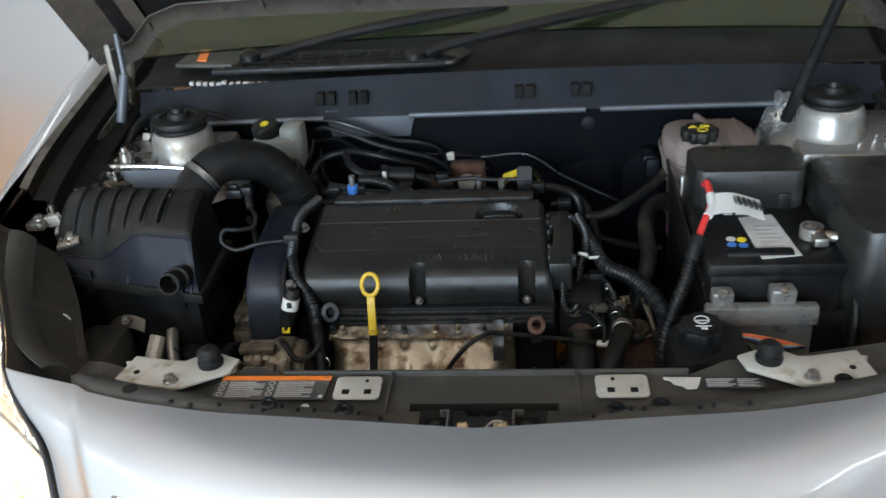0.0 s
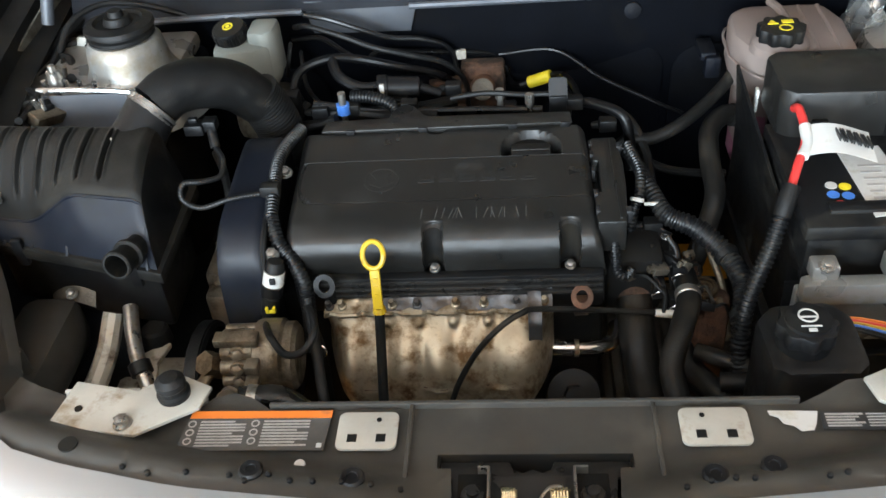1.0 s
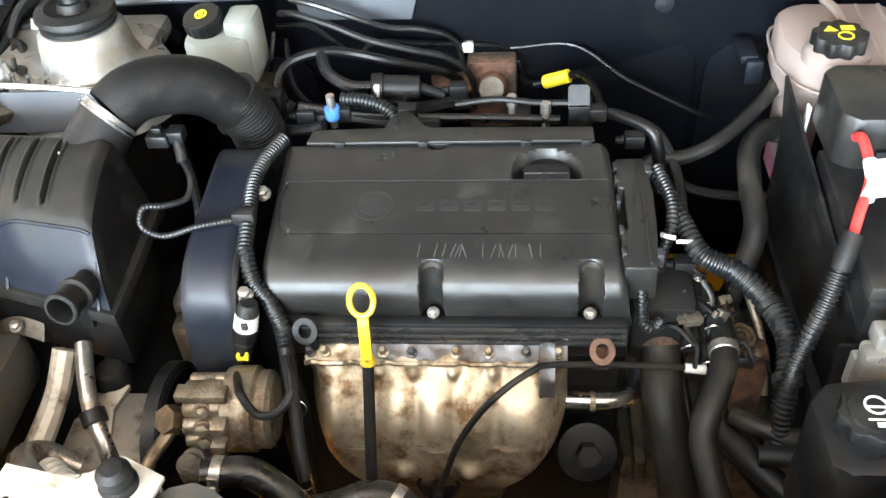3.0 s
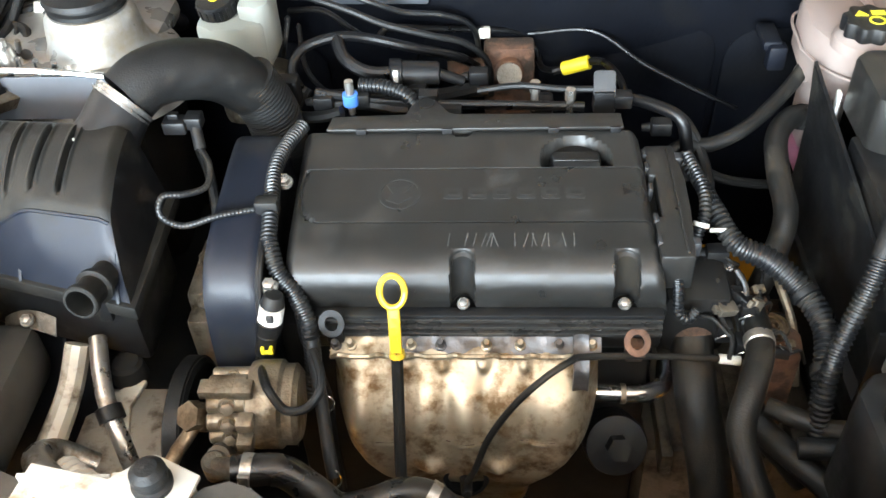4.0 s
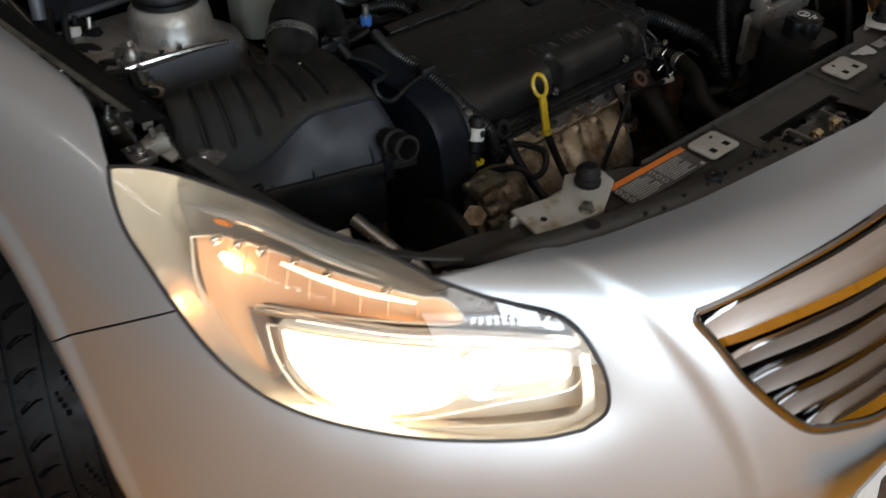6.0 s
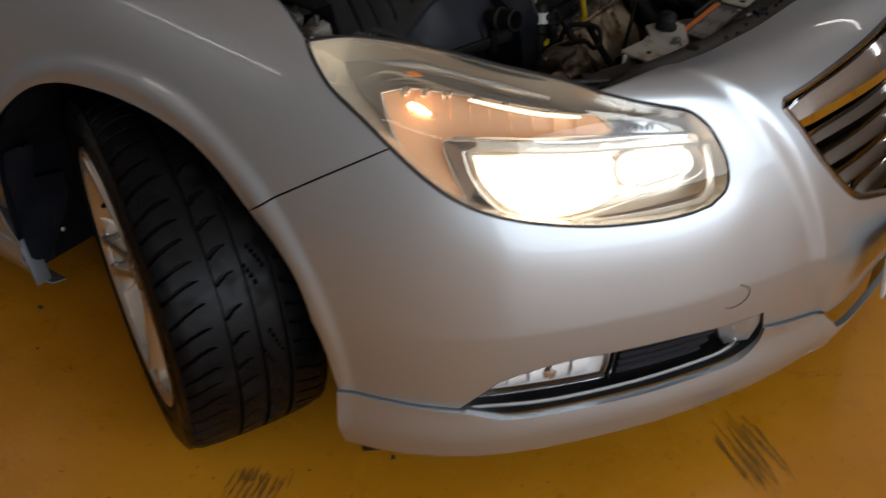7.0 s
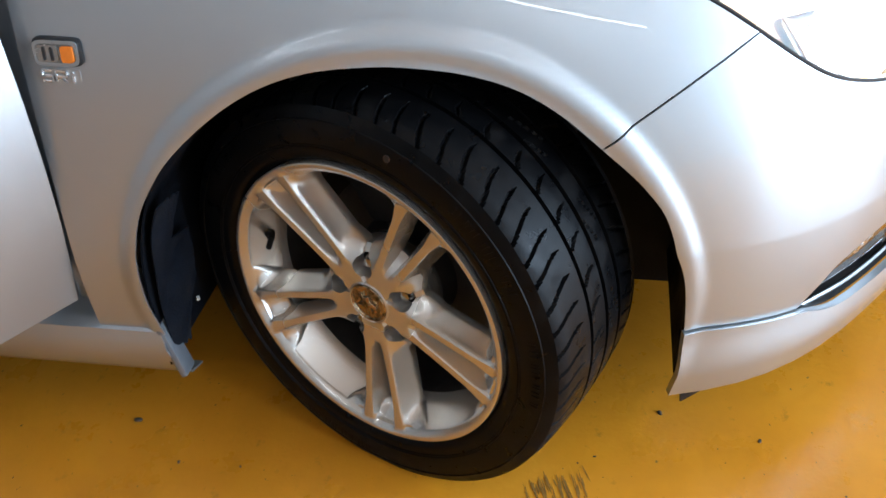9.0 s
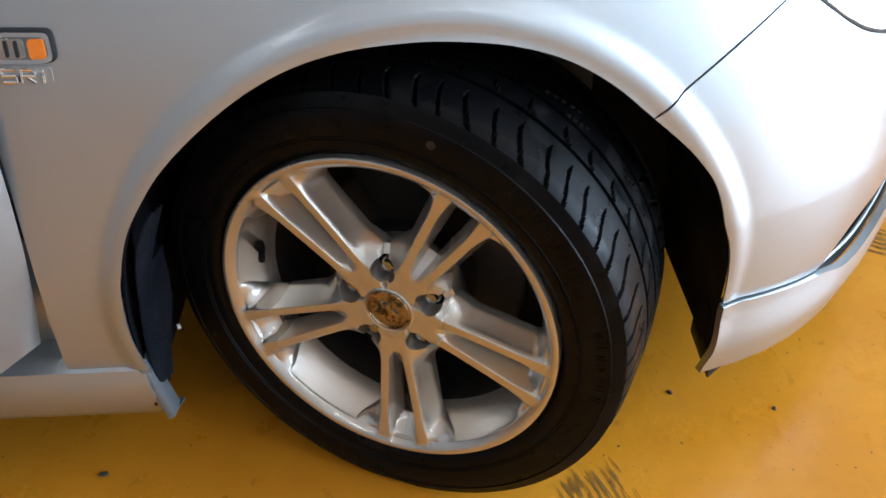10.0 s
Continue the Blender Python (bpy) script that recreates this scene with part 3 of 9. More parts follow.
    soft = np.where(t > 8, 0.0, np.log1p(np.exp(-np.clip(t, -30, 8)))) * 0.012 / 0.038
    return -0.0075 * np.minimum(soft, 1.0) * (1 - ramp((np.abs(s) - 0.82) / 0.20)) * (1 - ramp((w - 0.62) / 0.25))


car = thing("car", "silver saloon car with bonnet and driver's door open, headlamps lit", "car")

bm = B()
panel(bm, grow(BUMPER, -0.0012), [grow(GRILLE, 0.001)], step=0.006, shape=brow)
bumper = part("bumper", bm, M["paint"], car, "silver painted front bumper", 40)
bm = B()
panel(bm, grow(LIP, -0.0006), thick=-0.012, step=0.012, shape=lambda s, w: 0.006 + 0.020 * ramp((-0.50 - w) / 0.34))
part("bumper_lip", bm, M["paint"], car, "", 40)
for mirror in (False, True):
    f = flip if mirror else list
    bm = B()
    panel(bm, f(grow(FENDER, -0.0012)), step=0.012 if mirror else 0.0055)
    # folded flange along the top edge, and the inner wing below it
    sg = -1 if mirror else 1

    def flange(u, v, sg=sg):
        s = 1.24 + u * 0.75
        p = skin(s, 1.0)
        prof = [(0, 0), (0.012, -0.004), (0.016, -0.022), (0.05, -0.026), (0.055, -0.05), (0.085, -0.06)]
        i = v * 5
        a, b = prof[int(min(i, 4))], prof[int(min(i, 4)) + 1]
        t = i - min(int(i), 4)
        return Vector(((p[0] + a[0] + (b[0] - a[0]) * t) * sg, p[1], p[2] + a[1] + (b[1] - a[1]) * t))

    part("fender", bm, M["paint"], car, "", 40)
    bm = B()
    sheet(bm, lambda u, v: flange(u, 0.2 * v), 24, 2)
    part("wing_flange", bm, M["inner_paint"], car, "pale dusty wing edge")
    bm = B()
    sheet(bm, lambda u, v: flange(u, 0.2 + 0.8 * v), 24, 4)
    part("wing_gutter", bm, M["deep"], car, "dull black gutter along the wing")
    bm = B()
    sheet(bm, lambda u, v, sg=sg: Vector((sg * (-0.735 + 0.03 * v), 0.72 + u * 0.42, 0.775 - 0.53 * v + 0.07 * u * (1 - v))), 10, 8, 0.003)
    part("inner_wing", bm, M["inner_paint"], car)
    # wheel house: a black liner over the wheel
    bm = B()

    def arch(u, v, sg=sg):
        a = radians(-19 + 219 * u)
        r = 0.385 + 0.008 * math.sin(u * 40) * (v > 0.1)
        edge = float(np.interp(u, (0, 0.2, 0.3, 0.5, 0.68, 0.8, 1), (-0.882, -0.884, -0.894, -0.905, -0.916, -0.936, -0.942)))
        return Vector((sg * (edge + (0.54 + edge) * -1 * v), ARCH_Y - (r * math.cos(a) if 0 < a < math.pi else math.copysign(r, math.cos(a)) * (1 - 0.05 * abs(math.sin(a)))), max(0.12, ARCH_Z + r * math.sin(a))))

    sheet(bm, arch, 60, 8, 0.003)
    disc = [(ARCH_Y + 0.396 * math.cos(a), ARCH_Z + 0.396 * math.sin(a)) for a in np.linspace(0, math.pi, 25)]
    prism(bm, [(ARCH_Y - 0.396, 0.13), (ARCH_Y + 0.396, 0.13), *disc], min(sg * -0.575, sg * -0.57), max(sg * -0.575, sg * -0.57), Matrix(((0, 0, 1, 0), (1, 0, 0, 0), (0, 1, 0, 0), (0, 0, 0, 1))))
    liner = part("wheel_liner", bm, M["liner"], car, "black plastic wheel arch liner")
    if not mirror:
        bm = B()

        def flap(u, v):
            width = 0.050 + 0.055 * float(ramp((v - 0.30) / 0.08)) - 0.062 * float(ramp((v - 0.55) / 0.45))
            width += 0.010 * noise.noise((v * 9.0, 3.1, 0)) + 0.004 * noise.noise((v * 31.0, 1.0, 0))
            z = 0.47 - 0.265 * v + 0.010 * u * noise.noise((u * 8.0, 7.0, 0))
            y = ARCH_Y + math.sqrt(0.370**2 - max(0.0, z - ARCH_Z) ** 2) - 0.010 * u + 0.002 * math.sin(v * 11 + u * 4)
            return Vector((-0.935 + width * u, y, z))

        sheet(bm, flap, 14, 40, 0.002)
        part("liner_flap", bm, M["flap"], liner, "torn blue-black liner flap")
        bm = B()
        rod(bm, (-0.868, 1.290, 0.262), (-0.866, 1.286, 0.262), 0.004, seg=8)
        part("clip", bm, M["white"], liner)
    # front air flap under the bumper corner
    bm = B()
    prism(bm, [(sg * -0.868, 0.548), (sg * -0.800, 0.470), (sg * -0.740, 0.430), (sg * -0.700, 0.470), (sg * -0.760, 0.545)][:: (1 if sg > 0 else -1)], 0.120, 0.150, None, 0.004)
    part("air_flap", bm, M["black"], car, "black rubber air flap")
    bm = B()
    box(bm, (min(sg * -0.880, sg * -0.845), 0.550, 0.165), (max(sg * -0.880, sg * -0.845), 0.560, 0.245), 0.003, taper=(-0.01, 0))
    part("liner_edge", bm, M["liner"], car)
    # sill
    bm = B()
    prof = [(-0.83, 0.285), (-0.915, 0.275), (-0.945, 0.255), (-0.952, 0.225), (-0.935, 0.175), (-0.915, 0.150), (-0.888, 0.147)]

    def sill(u, v, sg=sg, prof=prof):
        i = min(int(v * 6), 5)
        t = v * 6 - i
        x = prof[i][0] + (prof[i + 1][0] - prof[i][0]) * t
        z = prof[i][1] + (prof[i + 1][1] - prof[i][1]) * t
        return Vector((sg * x, 1.330 + u * 1.0 - 0.034 * v * (1 - u), z))

    sheet(bm, sill, 10, 12, 0.003)
    sill_ob = part("sill", bm, M["paint"], car, "silver painted sill skirt")
    if not mirror:
        bm = B()
        prism(bm, [(1.328, 0.266), (1.317, 0.266), (1.303, 0.212), (1.293, 0.170), (1.304, 0.164), (1.317, 0.212)], -0.946, -0.914, Matrix(((0, 0, 1, 0), (1, 0, 0, 0), (0, 1, 0, 0), (0, 0, 0, 1))), 0.003)
        part("sill_end", bm, M["edge"], sill_ob, "scuffed grey sill end cap")

# a step: what closes the front end under and behind the bumper
bm = B()
sheet(bm, lambda u, v: Vector((-0.74 + 1.48 * u, 0.13 + 0.26 * abs(2 * u - 1) ** 2.0 + 0.06 * v, 0.20 + 0.38 * v)), 24, 4, 0.01)
part("crash_bar", bm, M["deep"], car)
bm = B()
box(bm, (-0.56, 0.33, 0.14), (0.56, 1.15, 0.152), 0.003)
part("undertray", bm, M["deep"], car)

# unseen pan added to keep light off the floor under the car
bm = B()
box(bm, (-0.86, 1.36, 0.165), (0.86, 2.6, 0.18), 0.004)
part("floor_pan", bm, M["deep"], car, "unseen floor pan added to shade the ground")

# lower intake under the number plate
bm = B()
panel(bm, [(-0.24, -0.6), (0.24, -0.6), (0.24, -0.84), (-0.24, -0.84)], out=-0.03)
low = part("lower_intake", bm, M["deep"], car)
for k in range(3):
    bm = B()
    tube(bm, [skin(s, -0.66 - 0.045 * k, -0.015) for s in np.linspace(-0.23, 0.23, 9)], 0.004, 6, 4)
    part("slat", bm, M["black"], low)

# ---- grille ----
grille = part("grille", panel(B(), grow(GRILLE, 0.004), out=-0.055), M["deep"], car, "chrome-barred radiator grille")
bm = B()
loop = grow(GRILLE, -0.004)
tube(bm, [skin(s, w, -0.004) for s, w in loop + loop[:1]], 0.0055, 8, 1)
part("surround", bm, M["dark_chrome"], grille, "chrome grille surround")


def bar(w0, half, wid, deep0):
    """A curved chrome bar across the grille."""
    o = bmesh.new()
    rings = []
    for s in np.linspace(-half, half, 33):
        end = 1 - max(0, abs(s) - half + 0.03) / 0.03
        dip = w0 - 0.05 * (s / 0.42) ** 2
        prof = [(-wid, -0.016), (-wid * 0.7, -0.002), (0, 0.006), (wid * 0.7, -0.002), (wid, -0.02), (0, -0.03)]
        rings.append([o.verts.new(skin(s, dip + a * (0.35 + 0.65 * end), deep0 + b)) for a, b in prof])
    ring_faces(o, rings)
    o.faces.new(rings[0][::-1])
    o.faces.new(rings[-1])
    return o


part("top_bar", bar(0.585, 0.435, 0.075, -0.008), M["chrome"], grille, "broad chrome top bar")
for w0, half in ((0.45, 0.405), (0.345, 0.38), (0.245, 0.335), (0.16, 0.27)):
    part("slat", bar(w0, half, 0.028, -0.018), M["dark_chrome"], grille, "chrome slat")
bm = B()
m = Matrix.Translation(skin(0.0, 0.57, 0.012)) @ pose(0, 0, 0, 62)
lathe(bm, [(0.058, -0.012), (0.062, 0), (0.062, 0.006), (0.054, 0.009), (0.050, 0.005), (0.0, 0.007)], m, 40)
prism(bm, [(-0.03, -0.025), (-0.008, 0.0), (-0.035, 0.03), (0.0, 0.012), (0.03, 0.035), (0.034, 0.02), (0.01, -0.005), (0.02, -0.03)], 0.005, 0.012, m)
part("badge", bm, M["chrome"], grille, "round chrome badge")

# number plate, its characters as plain bars
plate_m = Matrix.Translation(skin(0.0, -0.17, 0.014)) @ pose(0, 0, 0, 82)
bm = B()
prism(bm, rounded(0.50, 0.108, 0.008), -0.004, 0.0, plate_m)
plate = part("number_plate", bm, M["paper"], car, "white number plate with dark bars")
for k in range(7):
    x = -0.17 + 0.052 * k + (0.02 if k > 3 else 0)
    bm = B()
    box(bm, (x - 0.017, -0.032, 0.0), (x + 0.017, 0.032, 0.0015), 0.0, plate_m)
    part("bar", bm, M["print"], plate)

# towing eye cap: a round shut line
bm = B()
ring = [(0.509 - 0.025 * math.cos(a), -0.065 + 0.075 * math.sin(a)) for a in np.linspace(-2.3, 1.5, 28)]
tube(bm, [skin(s, w, 0.0002) for s, w in ring], 0.0009, 6, 1)
part("tow_cap_gap", bm, M["trim"], car)

# ---- headlamps ----
def inward(s, w, out):
    """A point behind the skin, square to it also where it rolls over."""
    p = skin(s, w, out)
    p[..., 2] += np.minimum(out, 0) * (0.15 + 0.85 * np.clip(w, 0, 1))
    return p


def headlamp(mirror):
    f = flip if mirror else list
    sg = -1 if mirror else 1
    lamp = part("headlamp", panel(B(), f(grow(HEADLIGHT, -0.012)), out=-0.075, thick=-0.004, place=inward), M["bezel"], car, "lit headlamp in a clear cover")
    part("housing", panel(B(), f(grow(HEADLIGHT, -0.004)), out=-0.085, thick=-0.012, place=inward), M["slam"], lamp, "dusty grey-black lamp housing")
    # side wall from the cover's edge to the back
    for name, mat_, d0, d1 in (("bowl", M["warm_chrome"], 0.0030, 0.013), ("housing_wall", M["slam"], 0.0, 0.004)):
        o = bmesh.new()
        a = [o.verts.new(p) for p in inward(*np.array(f(grow(HEADLIGHT, -d0))).T, -0.004)]
        b = [o.verts.new(p) for p in inward(*np.array(f(grow(HEADLIGHT, -d1))).T, -0.086)]
        ring_faces(o, [a, b])
        part(name, o, mat_, lamp)
    bm = B()
    panel(bm, f(grow(HEADLIGHT, -0.003)), thick=-0.0025, step=0.018)
    cover = part("cover", bm, M["lens"], lamp, "clear plastic cover", 60)
    cover.visible_shadow = False
    bm = B()
    loop = grow(HEADLIGHT, -0.002)
    tube(bm, [skin(s * sg, w, -0.0015) for s, w in loop + loop[:1]], 0.0025, 8, 1)
    part("seal", bm, M["trim"], lamp)

    def patch(name, pts, out, mat_, label="", tilt=0.0, thick=-0.003, bulge=0.0):
        loop_ = [tuple(p) for p in spline(pts + pts[:1], 5)[:-1]]
        c = np.mean(loop_, axis=0)
        span_ = np.ptp(np.array(loop_), axis=0)
        shape = lambda s, w: out + tilt * (w - c[1]) - bulge * np.clip(1 - ((np.abs(s) - c[0]) / span_[0] * 2) ** 2, 0, 1) * np.clip(1 - ((w - c[1]) / span_[1] * 2) ** 2, 0, 1)
        return part(name, panel(B(), f(loop_), thick=thick, step=0.012, shape=shape, place=inward), mat_, lamp, label)

    # chrome main bowl with its wide lit opening, amber turn-signal bowl above, silvered fillets between
    patch("reflector", [(0.545, 0.345), (0.70, 0.325), (0.80, 0.325), (0.88, 0.36), (0.91, 0.40), (0.93, 0.47), (0.925, 0.55), (0.875, 0.58), (0.77, 0.60), (0.66, 0.60), (0.57, 0.56), (0.55, 0.45)], -0.040, M["warm_chrome"], "chrome main reflector")
    patch("main_beam", [(0.922, 0.525), (0.875, 0.538), (0.800, 0.552), (0.735, 0.554), (0.712, 0.54), (0.706, 0.47), (0.712, 0.40), (0.735, 0.364), (0.787, 0.342), (0.831, 0.346), (0.875, 0.378), (0.910, 0.449)], -0.034, M["beam"], "dipped-beam opening glowing for its reflected bulb light")
    patch("high_beam_bowl", [(0.700, 0.552), (0.650, 0.548), (0.592, 0.530), (0.577, 0.469), (0.590, 0.424), (0.640, 0.404), (0.690, 0.386), (0.702, 0.45)], -0.036, M["high_beam"], "high-beam bowl glowing for its reflected bulb light", bulge=0.012)
    patch("turn_bowl", [(1.091, 0.664), (1.05, 0.71), (1.007, 0.734), (0.935, 0.762), (0.849, 0.779), (0.757, 0.754), (0.722, 0.744), (0.703, 0.650), (0.771, 0.639), (0.851, 0.614), (0.923, 0.584), (0.969, 0.554), (0.958, 0.474), (0.935, 0.385), (0.977, 0.404), (1.027, 0.474), (1.065, 0.559)], -0.042, M["copper"], "copper-toned upper reflector", bulge=0.015)
    patch("fillet", [(0.920, 0.588), (0.851, 0.612), (0.773, 0.625), (0.693, 0.628), (0.583, 0.590), (0.561, 0.535), (0.667, 0.572), (0.775, 0.584), (0.863, 0.566), (0.910, 0.556)], -0.030, M["warm_chrome"], "chrome fillet", bulge=-0.006)
    patch("inner_bezel", [(0.735, 0.785), (0.685, 0.744), (0.611, 0.659), (0.581, 0.605), (0.661, 0.635), (0.695, 0.650), (0.715, 0.714)], -0.042, M["dark_chrome"], "dark inner bezel")
    patch("end_frame", [(0.562, 0.53), (0.556, 0.40), (0.562, 0.335), (0.60, 0.322), (0.697, 0.318), (0.79, 0.322), (0.697, 0.330), (0.606, 0.338), (0.574, 0.36), (0.570, 0.45), (0.572, 0.53)], -0.018, M["warm_chrome"], "chrome lower frame", bulge=-0.004)
    patch("corner_notch", [(0.973, 0.556), (0.945, 0.545), (0.926, 0.50), (0.918, 0.444), (0.930, 0.385), (0.947, 0.454)], -0.034, M["shade"], "brown shade beside the opening")
    patch("top_fillet", [(0.79, 0.84), (0.86, 0.852), (0.95, 0.842), (1.05, 0.803), (1.10, 0.775), (1.105, 0.785), (1.05, 0.822), (0.96, 0.866), (0.87, 0.876), (0.81, 0.86)], -0.034, M["bezel"], "silvered upper bezel")
    for k in range(5):
        # fine moulded steps sweeping along the upper bezel
        bm = B()
        tube(bm, [inward(s * sg, w, -0.066) for s, w in ((0.80 + 0.05 * k, 0.800 + 0.012 * (k % 2)), (0.90 + 0.05 * k, 0.815 - 0.010 * k), (1.00 + 0.035 * k, 0.775 - 0.016 * k))], [0.0006, 0.0022, 0.0006], 6, 6)
        part("bezel_step", bm, M["warm_chrome"], lamp)
    patch("clip_mark", [(1.045, 0.775), (1.025, 0.79), (1.012, 0.78), (1.035, 0.765)], -0.02, M["orange"])
    # round projector glass in front of the lit opening
    mm = to_axis(inward(0.684 * sg, 0.485, -0.033), skin(0.684 * sg, 0.485, -0.004))
    bm = B()
    lathe(bm, [(0.024, 0), (0.024, 0.004), (0.020, 0.007), (0.011, 0.010), (0, 0.011)], mm, 32)
    part("projector", bm, M["projector"], lamp, "lit round projector lens")
    bm = B()
    lathe(bm, [(0.0255, -0.004), (0.0255, 0.003), (0.024, 0.005), (0.0235, 0.0)], mm, 32, caps=False)
    part("projector_ring", bm, M["warm_chrome"], lamp)
    # bulb stretched into a glowing capsule for the hot streak on the bowl
    p = Vector(inward(1.035 * sg, 0.655, -0.045))
    bm = B()
    q = Vector(inward(0.985 * sg, 0.635, -0.040))
    lathe(bm, [(0.003, -0.004), (0.005, 0), (0.0060, 0.006), (0.0055, 0.016), (0.003, 0.028), (0.0, 0.034)], to_axis(p, q), 20)
    part("side_bulb", bm, M["turn_light"], lamp, "lit side bulb drawn out as the copper bowl's hot streak")
    for name, pts, out in (("turn_rim", [(1.091, 0.664), (1.05, 0.71), (1.007, 0.734), (0.935, 0.762), (0.849, 0.779), (0.757, 0.754), (0.722, 0.744), (0.703, 0.650), (0.771, 0.639), (0.851, 0.614), (0.923, 0.584), (0.969, 0.554), (0.958, 0.474), (0.935, 0.385), (0.977, 0.404), (1.027, 0.474), (1.065, 0.559), (1.091, 0.664)], -0.038),
                           ("beam_rim", [(0.940, 0.535), (0.875, 0.552), (0.773, 0.568), (0.665, 0.563), (0.575, 0.535), (0.566, 0.469), (0.582, 0.415), (0.665, 0.385), (0.721, 0.355), (0.787, 0.330), (0.840, 0.334), (0.890, 0.372), (0.925, 0.449), (0.940, 0.535)], -0.026)):
        bm = B()
        tube(bm, [inward(s * sg, w, out) for s, w in pts], 0.0016, 6, 4)
        part(name, bm, M["warm_chrome"], lamp)
    for k in range(9):
        s = 0.755 + 0.034 * k
        bm = B()
        tube(bm, [inward(s * sg, w, -0.040) for w in (0.645 - 0.1 * max(0, s - 0.85), 0.69, 0.735)], 0.0012, 5, 4)
        part("flute", bm, M["copper"], lamp)
    # moulded ribs on the dark inner bezel, and a row of chrome studs over the copper bowl
    for k in range(7):
        s = 0.640 + 0.009 * k
        bm = B()
        tube(bm, [inward(s * sg, w, -0.037) for w in (0.640, 0.652, 0.664)], 0.0020, 6, 3)
        part("bezel_rib", bm, M["bezel"], lamp)
    for s, w in ((1.045, 0.700), (1.005, 0.722), (0.965, 0.738), (0.915, 0.750), (0.865, 0.757), (0.790, 0.752)):
        c = Vector(inward(s * sg, w, -0.036))
        bm = B()
        box(bm, (-0.0065, -0.004, -0.004), (0.0065, 0.004, 0.005), 0.0015, Matrix.Translation(c))
        part("reflector_stud", bm, M["chrome"], lamp)
    # clear light guide between the two openings
    bm = B()
    tube(bm, [inward(s * sg, w, -0.018) for s, w in ((0.955, 0.568), (0.87, 0.598), (0.775, 0.612), (0.68, 0.614), (0.60, 0.590))], 0.0030, 10, 5)
    part("light_guide", bm, M["chrome"], lamp, "chrome bar between the openings")
    # dark plastic ledge behind the top edge
    bm = B()
    sheet(bm, lambda u, v: Vector(skin(sg * (0.70 + 0.42 * u), 1.0, -0.034 * v - 0.002)) + Vector((0, 0, -0.010 - 0.022 * v * v)), 16, 4, 0.003)
    part("lamp_ledge", bm, M["slam"], lamp, "dark grey lamp ledge")
    # light strip
    bm = B()
    tube(bm, [inward(s * sg, w, -0.026) for s, w in ((0.755, 0.727), (0.815, 0.734), (0.873, 0.739), (0.928, 0.736))], [0.0016, 0.0027, 0.0027, 0.0016], 8, 5)
    part("light_strip", bm, M["side_light"], lamp, "lit side-light strip")
    # silvered curve shaped as the light smear along the upper bezel
    bm = B()
    tube(bm, [inward(s * sg, w, -0.012) for s, w in ((0.80, 0.815), (0.87, 0.84), (0.95, 0.84), (1.03, 0.815), (1.10, 0.765))], [0.001, 0.004, 0.003, 0.005, 0.001], 8, 5)
    part("bright_edge", bm, M["bezel"], lamp)
    return lamp


headlamp(False)
headlamp(True)

# ---- fog lamps ----
FOG = outline(FOG_TOP, [(0.438, -0.29), (0.427, -0.42)], FOG_LOW)
for mirror in (False, True):
    f = flip if mirror else list
    sg = -1 if mirror else 1
    fog = part("fog_recess", panel(B(), f(grow(FOG, 0.002)), out=-0.045), M["deep"], car, "black fog lamp recess")
    loop = grow(FOG, 0.0)
    o = bmesh.new()
    a = [o.verts.new(p) for p in skin(*np.array(f(loop)).T, 0.0)]
    b = [o.verts.new(p) for p in skin(*np.array(f(grow(FOG, -0.004))).T, -0.045)]
    ring_faces(o, [a, b])
    part("recess_wall", o, M["trim"], fog)
    lens = outline([(0.93, -0.53), (0.905, -0.43), (0.873, -0.345), (0.79, -0.275), (0.706, -0.275)], [(0.706, -0.275), (0.707, -0.53)], [(0.707, -0.53), (0.82, -0.52), (0.93, -0.53)])
    c = part("fog_lamp", panel(B(), f(lens), out=-0.030), M["fog_silver"], fog, "silvered fog lamp")
    cov = part("fog_glass", panel(B(), f(grow(lens, -0.001)), out=-0.014, thick=-0.002), M["lens"], fog, "clear fog lamp glass")
    cov.visible_shadow = False
    part("end_panel", panel(B(), f([(0.434, -0.31), (0.505, -0.305), (0.492, -0.42), (0.478, -0.54), (0.468, -0.60), (0.437, -0.55), (0.430, -0.42)]), out=-0.020, thick=-0.02, shape=lambda s, w: -0.006 - 0.030 * ramp((np.abs(s) - 0.43) / 0.07)), M["paint"], fog, "painted recess end")
    bm = B()
    rod(bm, skin(0.80 * sg, -0.41, -0.034), skin(0.80 * sg, -0.41, -0.018), 0.016, 0.010)
    part("fog_bulb", bm, M["bright"], fog)
    for k in range(5):
        bm = B()
        s0 = 0.735 + 0.034 * k
        sheet(bm, lambda u, v, s0=s0, sg=sg: Vector(skin(sg * (s0 + 0.030 * u), -0.30 - 0.05 * (s0 > 0.8) - (0.20 - 0.05 * (s0 > 0.8)) * v, -0.029 + 0.007 * math.sin(math.pi * v) + 0.004 * u)), 2, 4, 0.001)
        part("facet", bm, M["fog_silver"], fog)
    for k in range(4):
        bm = B()
        w = -0.33 - 0.062 * k
        tube(bm, [skin(s * sg, w, -0.022) for s in np.linspace(0.685, 0.50 + 0.01 * k, 7)], 0.0055, 6, 4)
        part("slat", bm, M["airbox_low"], fog)
    bm = B()
    sheet(bm, lambda u, v, sg=sg: Vector(skin(sg * (0.70 + 0.008 * v), -0.27 - 0.29 * u, -0.012 - 0.02 * v)), 8, 2, 0.002)
    part("divider", bm, M["dark_chrome"], fog)
    bm = B()
